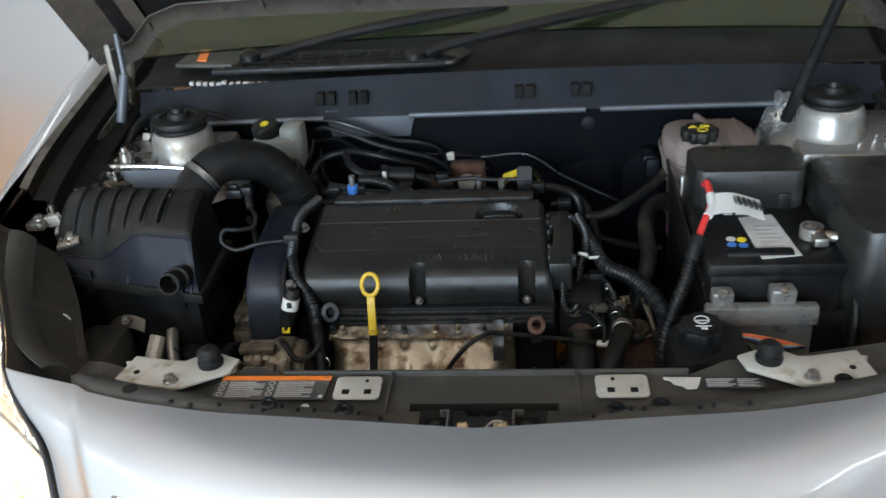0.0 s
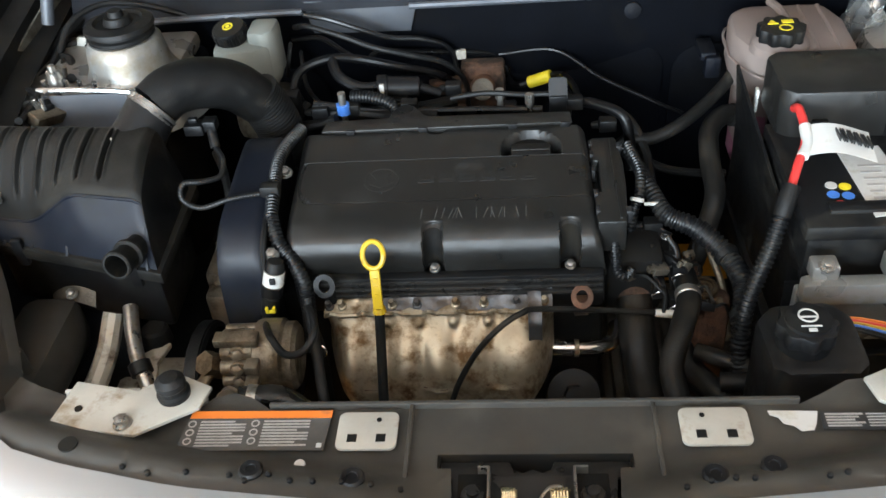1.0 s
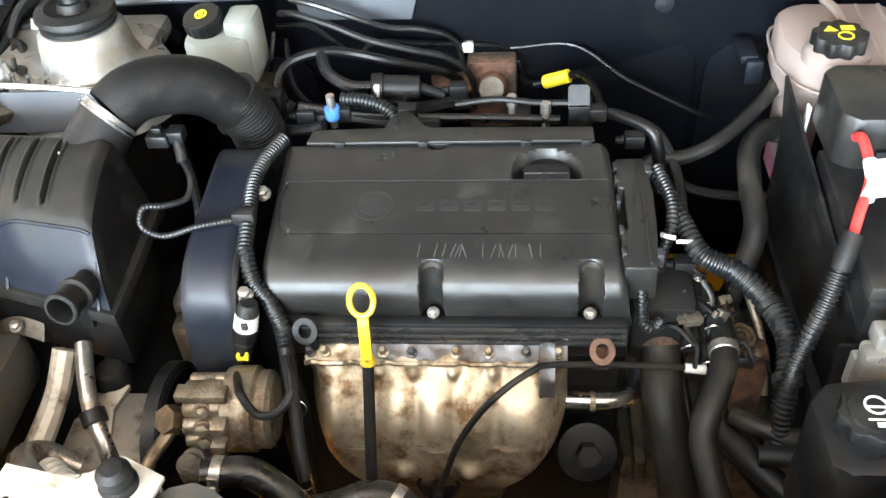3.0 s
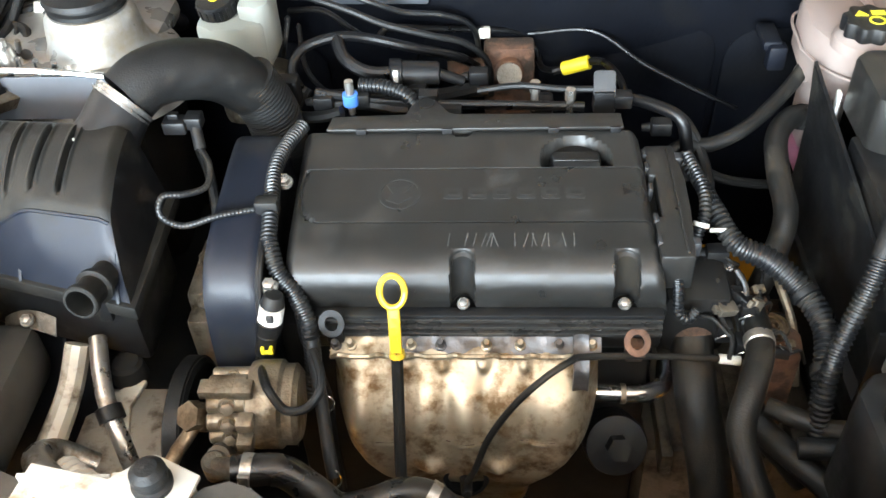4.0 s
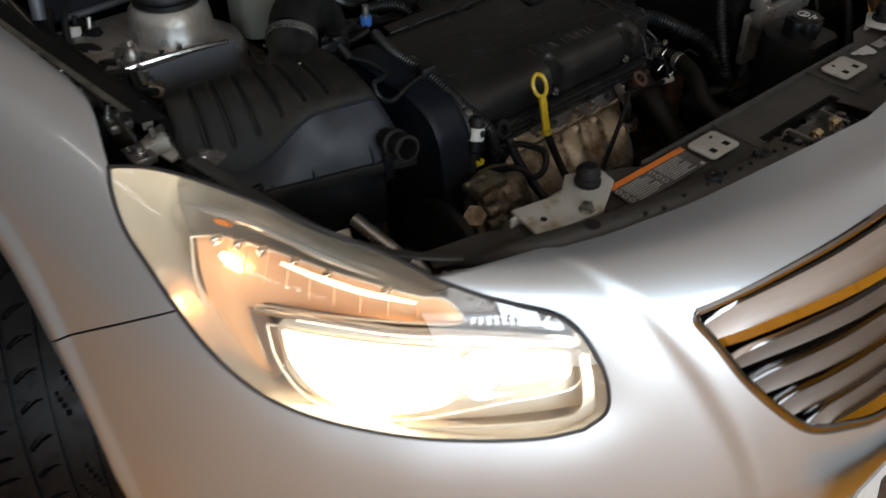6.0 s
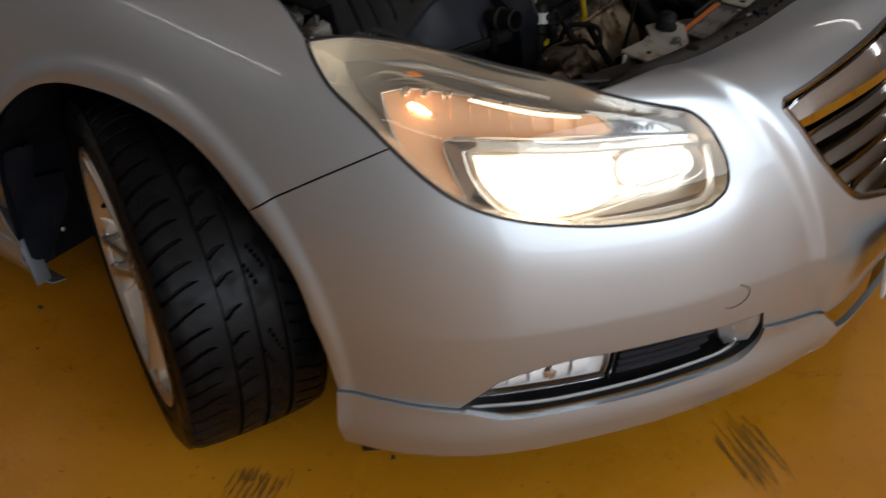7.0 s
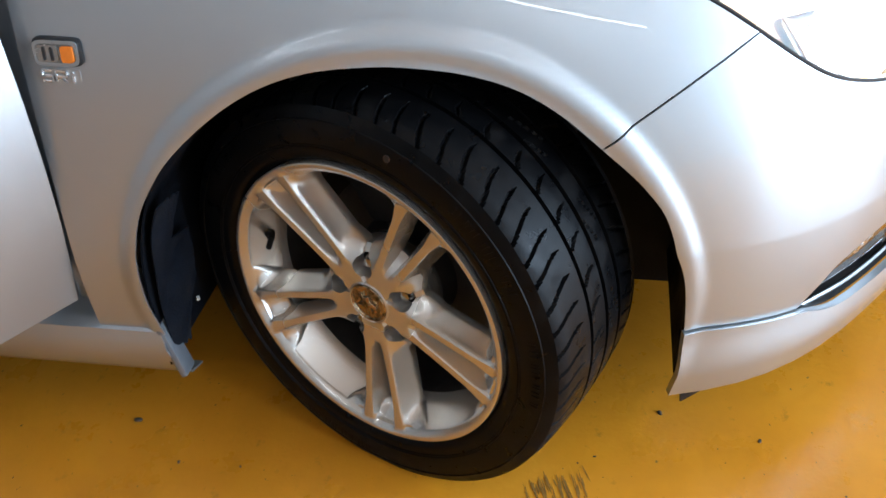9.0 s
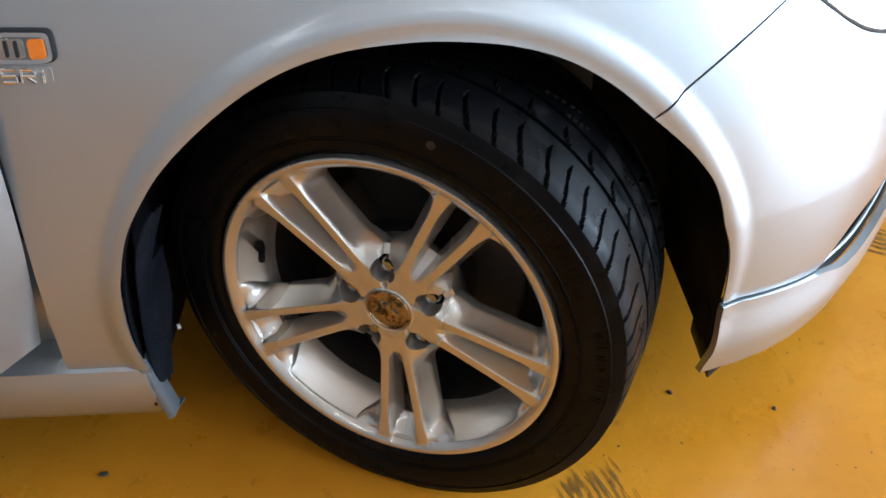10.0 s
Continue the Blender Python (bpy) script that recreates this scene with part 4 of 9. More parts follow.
    tube(bm, [skin(s * sg, w, -0.008) for s, w in ((0.925, -0.60), (0.80, -0.615), (0.65, -0.61), (0.52, -0.595), (0.475, -0.56), (0.468, -0.50))], 0.0030, 6, 5)
    part("silver_strip", bm, M["paint"], fog, "silver painted edge strip")
    bm = B()
    tube(bm, [skin(s * sg, w, -0.012) for s, w in ((0.925, -0.63), (0.80, -0.648), (0.65, -0.645), (0.50, -0.63), (0.45, -0.58))], 0.0045, 6, 5)
    part("black_strip", bm, M["black"], fog)

# ---- side repeater and trim badge on the wing ----
def plaque(s0, s1, w0, w1, out, thick=-0.004):
    """A rounded plate on the wing between two heights and two places along it."""
    cs, cw, hs, hw = (s0 + s1) / 2, (w0 + w1) / 2, abs(s1 - s0) / 2, abs(w1 - w0) / 2
    loop = [(cs + hs * (abs(math.cos(a)) ** 0.35) * math.copysign(1, math.cos(a)), cw + hw * (abs(math.sin(a)) ** 0.35) * math.copysign(1, math.sin(a)) - 0.1 * hw * math.cos(a)) for a in np.linspace(0.02, 2 * math.pi + 0.02, 40)[:-1]]
    return panel(B(), loop, out=out, thick=thick, step=0.01)


rep = part("side_repeater", plaque(1.902, 1.966, 0.368, 0.428, 0.004, -0.006), M["trim"], car, "chrome-framed side repeater")
part("chrome_frame", plaque(1.9045, 1.9635, 0.3715, 0.4245, 0.009, -0.006), M["chrome"], rep, "chrome frame")
part("lens_bed", plaque(1.9085, 1.9595, 0.379, 0.417, 0.0098, -0.003), M["dark_chrome"], rep)
part("clear_window", plaque(1.930, 1.958, 0.381, 0.415, 0.0112, -0.002), M["bright"], rep)
part("amber_window", plaque(1.910, 1.9265, 0.381, 0.415, 0.0115, -0.003), M["amber_lens"], rep, "amber window")
for k in range(2):
    s = 1.936 + 0.010 * k
    part("window_rib", plaque(s, s + 0.004, 0.384, 0.412, 0.0122, -0.002), M["trim"], rep)
badge = part("trim_badge", plaque(1.912, 1.966, 0.331, 0.362, 0.0012, -0.003), M["paint"], car, "small chrome trim badge")


def letter(strokes, s0, wide):
    """One raised letter from straight strokes on a unit square; s runs backwards on this side of the car."""
    o = B()
    for (ax, ay), (bx, by) in strokes:
        tube(o, [skin(s0 - wide * x, 0.336 + 0.021 * y, 0.003) for x, y in ((ax, ay), ((ax + bx) / 2, (ay + by) / 2), (bx, by))], 0.0019, 6, 3)
    return o


S_ = [((1, 1), (0, 1)), ((0, 1), (0, 0.5)), ((0, 0.5), (1, 0.5)), ((1, 0.5), (1, 0)), ((1, 0), (0, 0))]
R_ = [((0, 0), (0, 1)), ((0, 1), (1, 1)), ((1, 1), (1, 0.5)), ((1, 0.5), (0, 0.5)), ((0.4, 0.5), (1, 0))]
I_ = [((0.5, 0), (0.5, 0.62)), ((0.5, 0.85), (0.5, 1))]
for strokes, s0, wide in ((S_, 1.962, 0.014), (R_, 1.943, 0.014), (I_, 1.926, 0.010)):
    part("letter", letter(strokes, s0, wide), M["chrome"], badge, "chrome letter")

# ---- driver's door, standing open ----
OPEN = radians(58)
hinge = Vector((-0.955, 1.415, 0))


def at_door(u, z, out=0.0):
    """A point of the door: u metres from its leading edge, z high, out from its skin."""
    tuck = 0.055 * ((z - 0.62) / 0.35) ** 2
    d = Vector((-math.sin(OPEN), math.cos(OPEN), 0))
    n = Vector((-math.cos(OPEN), -math.sin(OPEN), 0))
    return hinge + d * u + n * (0.012 - tuck + out) + Vector((0, 0, z))


bm = B()
sheet(bm, lambda u, v: at_door(u * 1.12, 0.305 + 0.66 * v - 0.012 * math.sin(u * math.pi)), 16, 20, 0.004)
door = part("door_skin", bm, M["paint"], car, "open silver driver's door", 40)
bm = B()
for z0, z1, dd in ((0.33, 0.55, 0.07), (0.55, 0.90, 0.10)):
    sheet(bm, lambda u, v, z0=z0, z1=z1, dd=dd: at_door(0.02 + u * 1.06, z0 + (z1 - z0) * v, -dd), 6, 4, 0.01)
for u in (0.0, 1.08):
    sheet(bm, lambda a, v, u=u: at_door(u + 0.02 * (1 - a), 0.315 + 0.63 * v, -0.005 - 0.095 * a), 4, 10, 0.004)
sheet(bm, lambda a, v: at_door(0.01 + 1.08 * v, 0.312, -0.005 - 0.07 * a), 3, 8, 0.004)
part("door_inner", bm, M["mask"], door, "dark inner door panel")
bm = B()
tube(bm, [at_door(0.05, 0.97, -0.05), at_door(0.25, 1.18, -0.12), at_door(0.55, 1.36, -0.18), at_door(0.85, 1.42, -0.2), at_door(1.06, 1.40, -0.2)], 0.014, 8, 6)
tube(bm, [at_door(1.06, 1.40, -0.2), at_door(1.08, 1.2, -0.13), at_door(1.09, 0.96, -0.05)], 0.014, 8, 6)
tube(bm, [at_door(0.03, 0.965, -0.045), at_door(0.5, 0.972, -0.045), at_door(1.09, 0.965, -0.045)], 0.010, 8, 4)
part("window_frame", bm, M["trim"], door)
for z in (0.45, 0.78):
    bm = B()
    box(bm, (-0.93, 1.395, z), (-0.86, 1.425, z + 0.06), 0.006)
    part("door_hinge", bm, M["inner_paint"], car)
# front post and body side behind the door opening
for sg in (-1, 1):
    bm = B()
    box(bm, (min(sg * 0.90, sg * 0.78), 1.41, 0.15), (max(sg * 0.90, sg * 0.78), 1.47, 0.95), 0.01)
    part("door_post", bm, M["paint"], car)
    bm = B()
    tube(bm, [(sg * 0.80, 1.30, 0.92), (sg * 0.77, 1.50, 1.08), (sg * 0.70, 1.95, 1.33), (sg * 0.66, 2.2, 1.42)], 0.035, 10, 6)
    part("screen_pillar", bm, M["paint"], car)
bm = B()
panel(bm, [(-2.0, -0.6), (-2.4, -0.6), (-2.57, -0.6), (-2.57, 0.95), (-2.3, 0.97), (-2.0, 1.0)])
part("passenger_door", bm, M["paint"], car, "closed silver passenger door", 40)

STEER = radians(23.8)
SPOKE_DEG = 40.6
VALVE_DEG = 78
# ---- wheels ----
TYRE_R, TYRE_W = 0.335, 0.245


def tread_depth(th, x):
    """How deep the tread is cut at an angle and a place across the tyre."""
    d = 0.0
    for g, wide in ((-0.050, 0.0042), (-0.008, 0.0042), (0.038, 0.0036)):
        if abs(x - g) < wide:
            d = 0.008
    q = th * 60 / (2 * math.pi) + 0.10 * math.sin(th * 9) + 0.06 * math.sin(th * 23)
    if x > 0.046:
        p = (q + 7 * (x - 0.05) + 130 * (x - 0.070) ** 2) % 1.0
        if p < 0.13 * min(1, (x - 0.056) / 0.012) and x < 0.1165:
            d = max(d, 0.0068)
    elif x < -0.056:
        if (q - 12 * (x + 0.05)) % 1.0 < 0.15 and -0.112 < x < -0.062:
            d = max(d, 0.005)
    elif -0.002 < x < 0.034:
        p = (q * 0.75 + 22 * x + 300 * (x - 0.034) ** 2) % 1.0
        if p < 0.15 * min(1, (x - 0.002) / 0.02):
            d = max(d, 0.0055)
    elif -0.044 < x < -0.013:
        p = (q * 0.5 - 40 * x) % 1.0
        if p < 0.09 and (q * 0.5 - p) % 2.0 < 1.0:
            d = max(d, 0.0045)
    return d


def tyre_mesh(n=1400):
    o = bmesh.new()
    grooves = ((-0.050, 0.0042), (-0.008, 0.0042), (0.038, 0.0036))
    across = sorted({round(v, 5) for v in np.linspace(-0.116, 0.116, 67)} | {g + e for g, w in grooves for e in (-w - 0.0003, -w + 0.0002, w - 0.0002, w + 0.0003)})
    out_side = [(0.1195, 0.326), (0.1225, 0.320), (0.1232, 0.3165), (0.1258, 0.312), (0.1280, 0.300), (0.1288, 0.288), (0.1282, 0.274), (0.1262, 0.262), (0.1262, 0.2585), (0.1240, 0.2535), (0.119, 0.2475),
                (0.112, 0.2440), (0.100, 0.243)]
    rings = []
    for i in range(n):
        th = 2 * math.pi * i / n
        row = [(-x, r) for x, r in reversed(out_side)]
        for x in across:
            r = TYRE_R - 0.0012 * (x / 0.05) ** 2 - (0.006 * max(0, (abs(x) - 0.095) / 0.021) ** 2)
            row.append((x, r - tread_depth(th, x)))
        row += out_side
        rings.append([o.verts.new((x, r * math.cos(th), r * math.sin(th))) for x, r in row])
    for i in range(n):
        a, b = rings[i], rings[(i + 1) % n]
        for j in range(len(a) - 1):
            o.faces.new((a[j], b[j], b[j + 1], a[j + 1]))
    return o


X_AXIS = Matrix.Rotation(radians(90), 4, "Y")
SPOKE_TURN = radians(SPOKE_DEG)
LUG_R, LUG_X = 0.062, 0.0965


def rim_barrel():
    o = bmesh.new()
    prof = [(0.2275, 0.118), (0.2255, 0.112), (0.2205, 0.100), (0.2100, 0.078), (0.2035, 0.062), (0.2010, 0.054)]
    lathe(o, prof, X_AXIS, 120, caps=False)
    bmesh.ops.solidify(o, geom=o.faces[:], thickness=0.004)
    return o


def inner_barrel():
    o = bmesh.new()
    lathe(o, [(0.2008, 0.0545), (0.1995, 0.045), (0.1985, 0.0), (0.198, -0.09), (0.235, -0.11)], X_AXIS, 90, caps=False)
    bmesh.ops.solidify(o, geom=o.faces[:], thickness=0.004)
    return o


def rim_face():
    """The cast face: five pairs of narrow arms with deep scooped flanks, windows between the pairs, and the thin outer lip."""
    o = bmesh.new()
    radii = [0.030, 0.036, 0.040, 0.044, 0.048, 0.052, 0.056, 0.060, 0.064, 0.068, 0.072, 0.076, 0.080, 0.084, 0.088, 0.092, 0.0922, 0.097, 0.103, 0.112, 0.122, 0.133, 0.145, 0.157, 0.168, 0.178, 0.187,
             0.195, 0.202, 0.208, 0.213, 0.217, 0.220, 0.223, 0.2260, 0.2270, 0.232, 0.2345, 0.238, 0.241, 0.2425, 0.2430, 0.2428]
    lip = dict(zip(radii[-9:], (0.1160, 0.1180, 0.1225, 0.1250, 0.1262, 0.1265, 0.1258, 0.1235, 0.110)))
    first_window, last_window = radii.index(0.0922), radii.index(0.2260)

    def row(k):
        r = radii[k]
        t = (r - 0.03) / 0.2
        lat = 0.0098 + 0.0212 * t ** 0.9
        half = 0.0066 + 0.0036 * float(ramp((r - 0.185) / 0.045)) + 0.0030 * float(1 - ramp((r - 0.05) / 0.05))
        top = 0.103 + 0.020 * max(0.0, (r - 0.05) / 0.19) ** 1.3
        wide = 0.0105 + 0.026 * float(1 - ramp((r - 0.080) / 0.034)) + 0.026 * float(ramp((r - 0.196) / 0.030)) ** 1.6
        axis = r * math.sin(math.pi / 5)
        deep = 0.030 * float(ramp((r - 0.05) / 0.06)) * float(1 - ramp((r - 0.203) / 0.026)) + 0.004
        slot = 0.030 * float(ramp((r - 0.066) / 0.05)) * float(1 - 0.75 * ramp((r - 0.203) / 0.026))
        cut = first_window <= k < last_window
        inner = max(lat - half, lat * 0.4)
        pts = [(0.0, top - slot), (inner * 0.55, top - slot * 0.98), (inner - 0.0032, top - slot * 0.72), (inner - 0.0008, top - min(0.004, slot * 0.3)), (inner + 0.0010, top - 0.0003)]
        pts += [(lat, top + 0.0004), (lat + half - 0.0012, top), (lat + half, top - 0.0014)]
        limit = max(axis - 0.004, lat + half + 0.001)
        for q in (0.12, 0.28, 0.48, 0.7, 0.88, 1.0):
            pts.append((min(lat + half + wide * q, limit - 0.002 * (1 - q)), top - 0.0014 - deep * q ** 0.72))
        end = pts[-1]
        pts.append((min(end[0] + 0.002, limit + 0.001), end[1] - (0.006 if cut else 0.0)))
        last_u = pts[-1][0]
        for q in (0.2, 0.4, 0.6, 0.8, 1.0):
            pts.append((last_u + (axis - last_u) * q, end[1] - (0.006 if cut else 0.0)))
        if k >= last_window:
            f = float(ramp((r - 0.2258) / 0.012))
            pts = [(u, x + (lip[r] - x) * f if j < 8 else lip[r]) for j, (u, x) in enumerate(pts)]
        return [(math.asin(min(0.999, u / r)) if j < len(pts) - 1 else math.pi / 5, x) for j, (u, x) in enumerate(pts)]

    grid = []
    for k in range(len(radii)):
        half_row = row(k)
        r = radii[k]
        ring = []
        for n in range(5):
            a0 = SPOKE_TURN + 2 * math.pi * n / 5
            for a, x in [(-a, x) for a, x in half_row[:0:-1]] + half_row[:-1]:
                ring.append(o.verts.new((x, -r * math.sin(a0 + a), r * math.cos(a0 + a))))
        grid.append(ring)
    n = len(grid[0])
    per = n // 5
    last = len(row(5)) - 1
    lugs = [(-LUG_R * math.sin(SPOKE_TURN + (2 * i + 1) * math.pi / 5), LUG_R * math.cos(SPOKE_TURN + (2 * i + 1) * math.pi / 5)) for i in range(5)]
    for k in range(len(grid) - 1):
        for j in range(n):
            c = abs((j % per) - last + 0.5) + 0.5      # column counted from the axis of the pair
            if first_window <= k < last_window and c > last - 4.6:
                continue
            if radii[k] >= 0.112 and radii[k + 1] <= 0.203 and c < 1.6:
                continue
            quad = (grid[k][j], grid[k][(j + 1) % n], grid[k + 1][(j + 1) % n], grid[k + 1][j])
            my, mz = sum(v.co.y for v in quad) / 4, sum(v.co.z for v in quad) / 4
            if any(math.hypot(my - y, mz - z) < 0.0196 for y, z in lugs):
                continue
            o.faces.new(quad)
    bmesh.ops.delete(o, geom=[v for v in o.verts if not v.link_faces], context="VERTS")
    # round holes for the lug bolts, with a wall down into the casting
    for y, z in lugs:
        rim_v = [v for v in o.verts if v.is_boundary and math.hypot(v.co.y - y, v.co.z - z) < 0.028 and math.hypot(v.co.y, v.co.z) < 0.0915]
        for v in rim_v:
            d = math.hypot(v.co.y - y, v.co.z - z)
            v.co.y, v.co.z = y + (v.co.y - y) / d * 0.0178, z + (v.co.z - z) / d * 0.0178
        hole = [e for e in o.edges if e.is_boundary and all(abs(math.hypot(v.co.y - y, v.co.z - z) - 0.0178) < 0.0004 for v in e.verts)]
        ex = [g for g in bmesh.ops.extrude_edge_only(o, edges=hole)["geom"] if isinstance(g, bmesh.types.BMVert)]
        for v in ex:
            v.co = Vector((LUG_X - 0.022, y + (v.co.y - y) * 0.93, z + (v.co.z - z) * 0.93))
    # the open edges of windows and slots turn back into the casting
    edges = [e for e in o.edges if e.is_boundary and max(math.hypot(v.co.y, v.co.z) for v in e.verts) < 0.2424 and min(math.hypot(v.co.y, v.co.z) for v in e.verts) > 0.0915]
    ex = bmesh.ops.extrude_edge_only(o, edges=edges)["geom"]
    bmesh.ops.translate(o, vec=(-0.007, 0, 0), verts=[g for g in ex if isinstance(g, bmesh.types.BMVert)])
    return o


def wheel(place, steer, mirror):
    """A wheel with its axle along x; its outer face looks along +x before it is set."""
    m = Matrix.Translation(place) @ Matrix.Rotation(steer, 4, "Z") @ Matrix.Diagonal((0.96, 0.96, 0.96, 1))
    wh = part("wheel", merge(B(), tyre_mesh(420 if mirror else 1400), None), M["tyre"], car, "black tyre on a five-pair spoke silver alloy rim", 28)
    for v in wh.data.vertices:
        v.co = m @ v.co
        v.co.z = max(v.co.z, 0.0)

    def put(name, bm, mat_, label="", sharp=35):
        bmesh.ops.transform(bm, matrix=m, verts=bm.verts)
        return part(name, bm, mat_, wh, label, sharp)

    # lettering on the wall as plain bars, and two raised lines
    for a0, cnt, rr, tall in ((-62, 8, 0.294, 0.0075), (35, 7, 0.296, 0.006), (150, 9, 0.296, 0.006), (262, 7, 0.296, 0.006)):
        for k in range(cnt):
            bm = B()
            for du, wide_ in ((-0.0042, 0.0011), (0.0036, 0.0014)) if k % 2 else ((0.0, 0.0012), (0.0050, 0.0010)):
                box(bm, (0.1278, du - wide_, -tall), (0.1294, du + wide_, tall), 0.0, Matrix.Rotation(radians(a0 + 3.4 * k), 4, "X") @ Matrix.Translation((0, 0, rr)))
            put("letter_bar", bm, M["tyre"])
    for rr, x in ((0.2685, 0.1276), (0.2725, 0.1281), (0.309, 0.1268)):
        bm = B()
        lathe(bm, [(rr - 0.0014, x - 0.002), (rr, x + 0.0010), (rr + 0.0014, x - 0.002)], X_AXIS, 160, caps=False)
        put("rib_line", bm, M["tyre"])
    bm = B()
    lathe(bm, [(0.0055, -0.001), (0.0055, 0.0006), (0, 0.0008)], Matrix.Rotation(radians(-16), 4, "X") @ Matrix.Translation((0.1288, 0, 0.292)) @ X_AXIS, 16)
    put("balance_dot", bm, M["rust"], "faded brown paint dot")
    put("barrel", rim_barrel(), M["alloy"], "silver rim barrel", 30)
    # inner barrel in dark iron, the shade within the rim put into its colour
    put("inner_barrel", inner_barrel(), M["iron"], "inner barrel darkened for the shade inside the rim", 30)
    put("rim", rim_face(), M["alloy"], "silver rim with five pairs of spokes", 40)
    for k in range(5):
        a = SPOKE_TURN + 2 * math.pi * k / 5
        # lug pocket and bolt between the pairs
        rot = Matrix.Rotation(a + math.pi / 5, 4, "X") @ Matrix.Translation((LUG_X, 0, LUG_R)) @ X_AXIS
        # dull black floor, the lug hole's shade put into its colour
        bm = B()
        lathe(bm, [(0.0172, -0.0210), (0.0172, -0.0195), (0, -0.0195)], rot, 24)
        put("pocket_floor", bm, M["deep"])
        bm = B()
        hexbolt(bm, rot @ Vector((0, 0, -0.0185)), rot @ Vector((0, 0, 0)), 0.0088)
        put("lug_bolt", bm, M["dark_chrome"])
    bm = B()
    lathe(bm, [(0.080, 0.03), (0.080, 0.050), (0.070, 0.062), (0.050, 0.070), (0.036, 0.098), (0.034, 0.098), (0, 0.098)], X_AXIS, 60)
    put("hub", bm, M["alloy"])
    bm = B()
    lathe(bm, [(0.0365, 0.098), (0.0365, 0.1035), (0.0345, 0.1050), (0.0330, 0.1035), (0.0328, 0.098)], X_AXIS, 48, caps=False)
    put("cap_seat", bm, M["alloy"])
    bm = B()
    lathe(bm, [(0.0325, 0.095), (0.0325, 0.1045), (0.0310, 0.1062), (0.0290, 0.1062), (0.0275, 0.1035), (0.020, 0.1035), (0, 0.1040)], X_AXIS, 48)
    prism(bm, [(-0.018, -0.010), (-0.010, -0.006), (-0.014, 0.004), (-0.004, 0.006), (0.000, 0.018), (0.007, 0.016), (0.004, 0.006), (0.018, 0.008), (0.019, 0.001), (0.006, -0.004), (0.012, -0.017), (0.003, -0.018), (-0.002, -0.008)], 0.1035, 0.1075, X_AXIS, 0.001)
    put("centre_cap", bm, M["bronze"], "tarnished centre cap")
    # dull black disc added to fill the inside of the rim with shade
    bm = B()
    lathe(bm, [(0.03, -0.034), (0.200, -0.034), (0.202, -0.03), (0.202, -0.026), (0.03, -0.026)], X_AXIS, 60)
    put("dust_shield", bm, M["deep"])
    # valve on the barrel: a rubber stem with its cap
    vr = Matrix.Rotation(radians(VALVE_DEG), 4, "X")
    bm = B()
    rod(bm, vr @ Vector((0.080, 0, 0.214)), vr @ Vector((0.090, 0, 0.202)), 0.0085, 0.006, 14, 0.001)
    rod(bm, vr @ Vector((0.090, 0, 0.202)), vr @ Vector((0.110, 0.001, 0.190)), 0.0046, 0.0046, 12, 0.001)
    rod(bm, vr @ Vector((0.086, 0.004, 0.207)), vr @ Vector((0.098, 0.013, 0.205)), 0.005, 0.004, 10, 0.001)
    put("valve", bm, M["deep"])
    bm = B()
    lathe(bm, [(0.05, -0.03), (0.152, -0.03), (0.158, -0.026), (0.158, -0.006), (0.152, -0.002), (0.09, -0.002), (0.085, 0.03), (0.05, 0.03)], X_AXIS, 60)
    put("brake_disc", bm, M["iron"])
    bm = B()
    prism(bm, [(0.182 * math.cos(b), 0.182 * math.sin(b)) for b in np.linspace(2.4, 3.6, 9)] + [(0.10 * math.cos(b), 0.10 * math.sin(b)) for b in np.linspace(3.5, 2.5, 6)], -0.06, 0.035, X_AXIS, 0.008)
    put("brake_caliper", bm, M["deep"])
    return wh


# the driver's side wheel is steered; x points outwards on that side
wheel((-0.820, 0.961, 0.311), math.pi - STEER, False)
wheel((0.80, 0.955, 0.316), -STEER, True)

# ---- engine bay: bulkhead, cowl, slam panel ----
bm = B()
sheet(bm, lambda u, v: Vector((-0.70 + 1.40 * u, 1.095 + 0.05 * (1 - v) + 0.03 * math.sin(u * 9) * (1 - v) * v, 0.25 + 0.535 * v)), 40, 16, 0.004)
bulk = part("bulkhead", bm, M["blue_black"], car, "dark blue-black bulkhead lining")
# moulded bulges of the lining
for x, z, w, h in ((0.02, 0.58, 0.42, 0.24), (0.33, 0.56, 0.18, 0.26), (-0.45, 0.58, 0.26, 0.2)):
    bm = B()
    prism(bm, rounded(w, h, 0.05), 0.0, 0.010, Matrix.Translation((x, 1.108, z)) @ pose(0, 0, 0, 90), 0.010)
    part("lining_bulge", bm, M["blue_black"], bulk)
bm = B()
prism(bm, [(-0.325, 0.745), (-0.17, 0.742), (-0.155, 0.795), (-0.335, 0.80)], 0.0, 0.006, Matrix.Translation((0, 1.092, 0)) @ pose(0, 0, 0, 90), 0.002)
part("bare_patch", bm, M["bare"], bulk, "bare grey sheet patch")
for x, z in ((0.174, 0.756), (-0.52, 0.72), (0.42, 0.70)):
    bm = B()
    lathe(bm, [(0.014, 0), (0.013, 0.004), (0.006, 0.007), (0, 0.008)], Matrix.Translation((x, 1.092, z)) @ pose(0, 0, 0, 90), 18)
    part("push_stud", bm, M["cowl"], bulk)
# cowl: a slanting strip with sockets, a bright seam along its lower lip
bm = B()
sheet(bm, lambda u, v: Vector((-0.70 + 1.40 * u, 1.085 + 0.035 * v - 0.02 * abs(2 * u - 1) ** 4, 0.785 + 0.06 * v + 0.012 * (1 - (2 * u - 1) ** 2) * v)), 40, 6, 0.004)
cowl = part("cowl", bm, M["cowl"], car, "blue-grey plastic cowl strip")
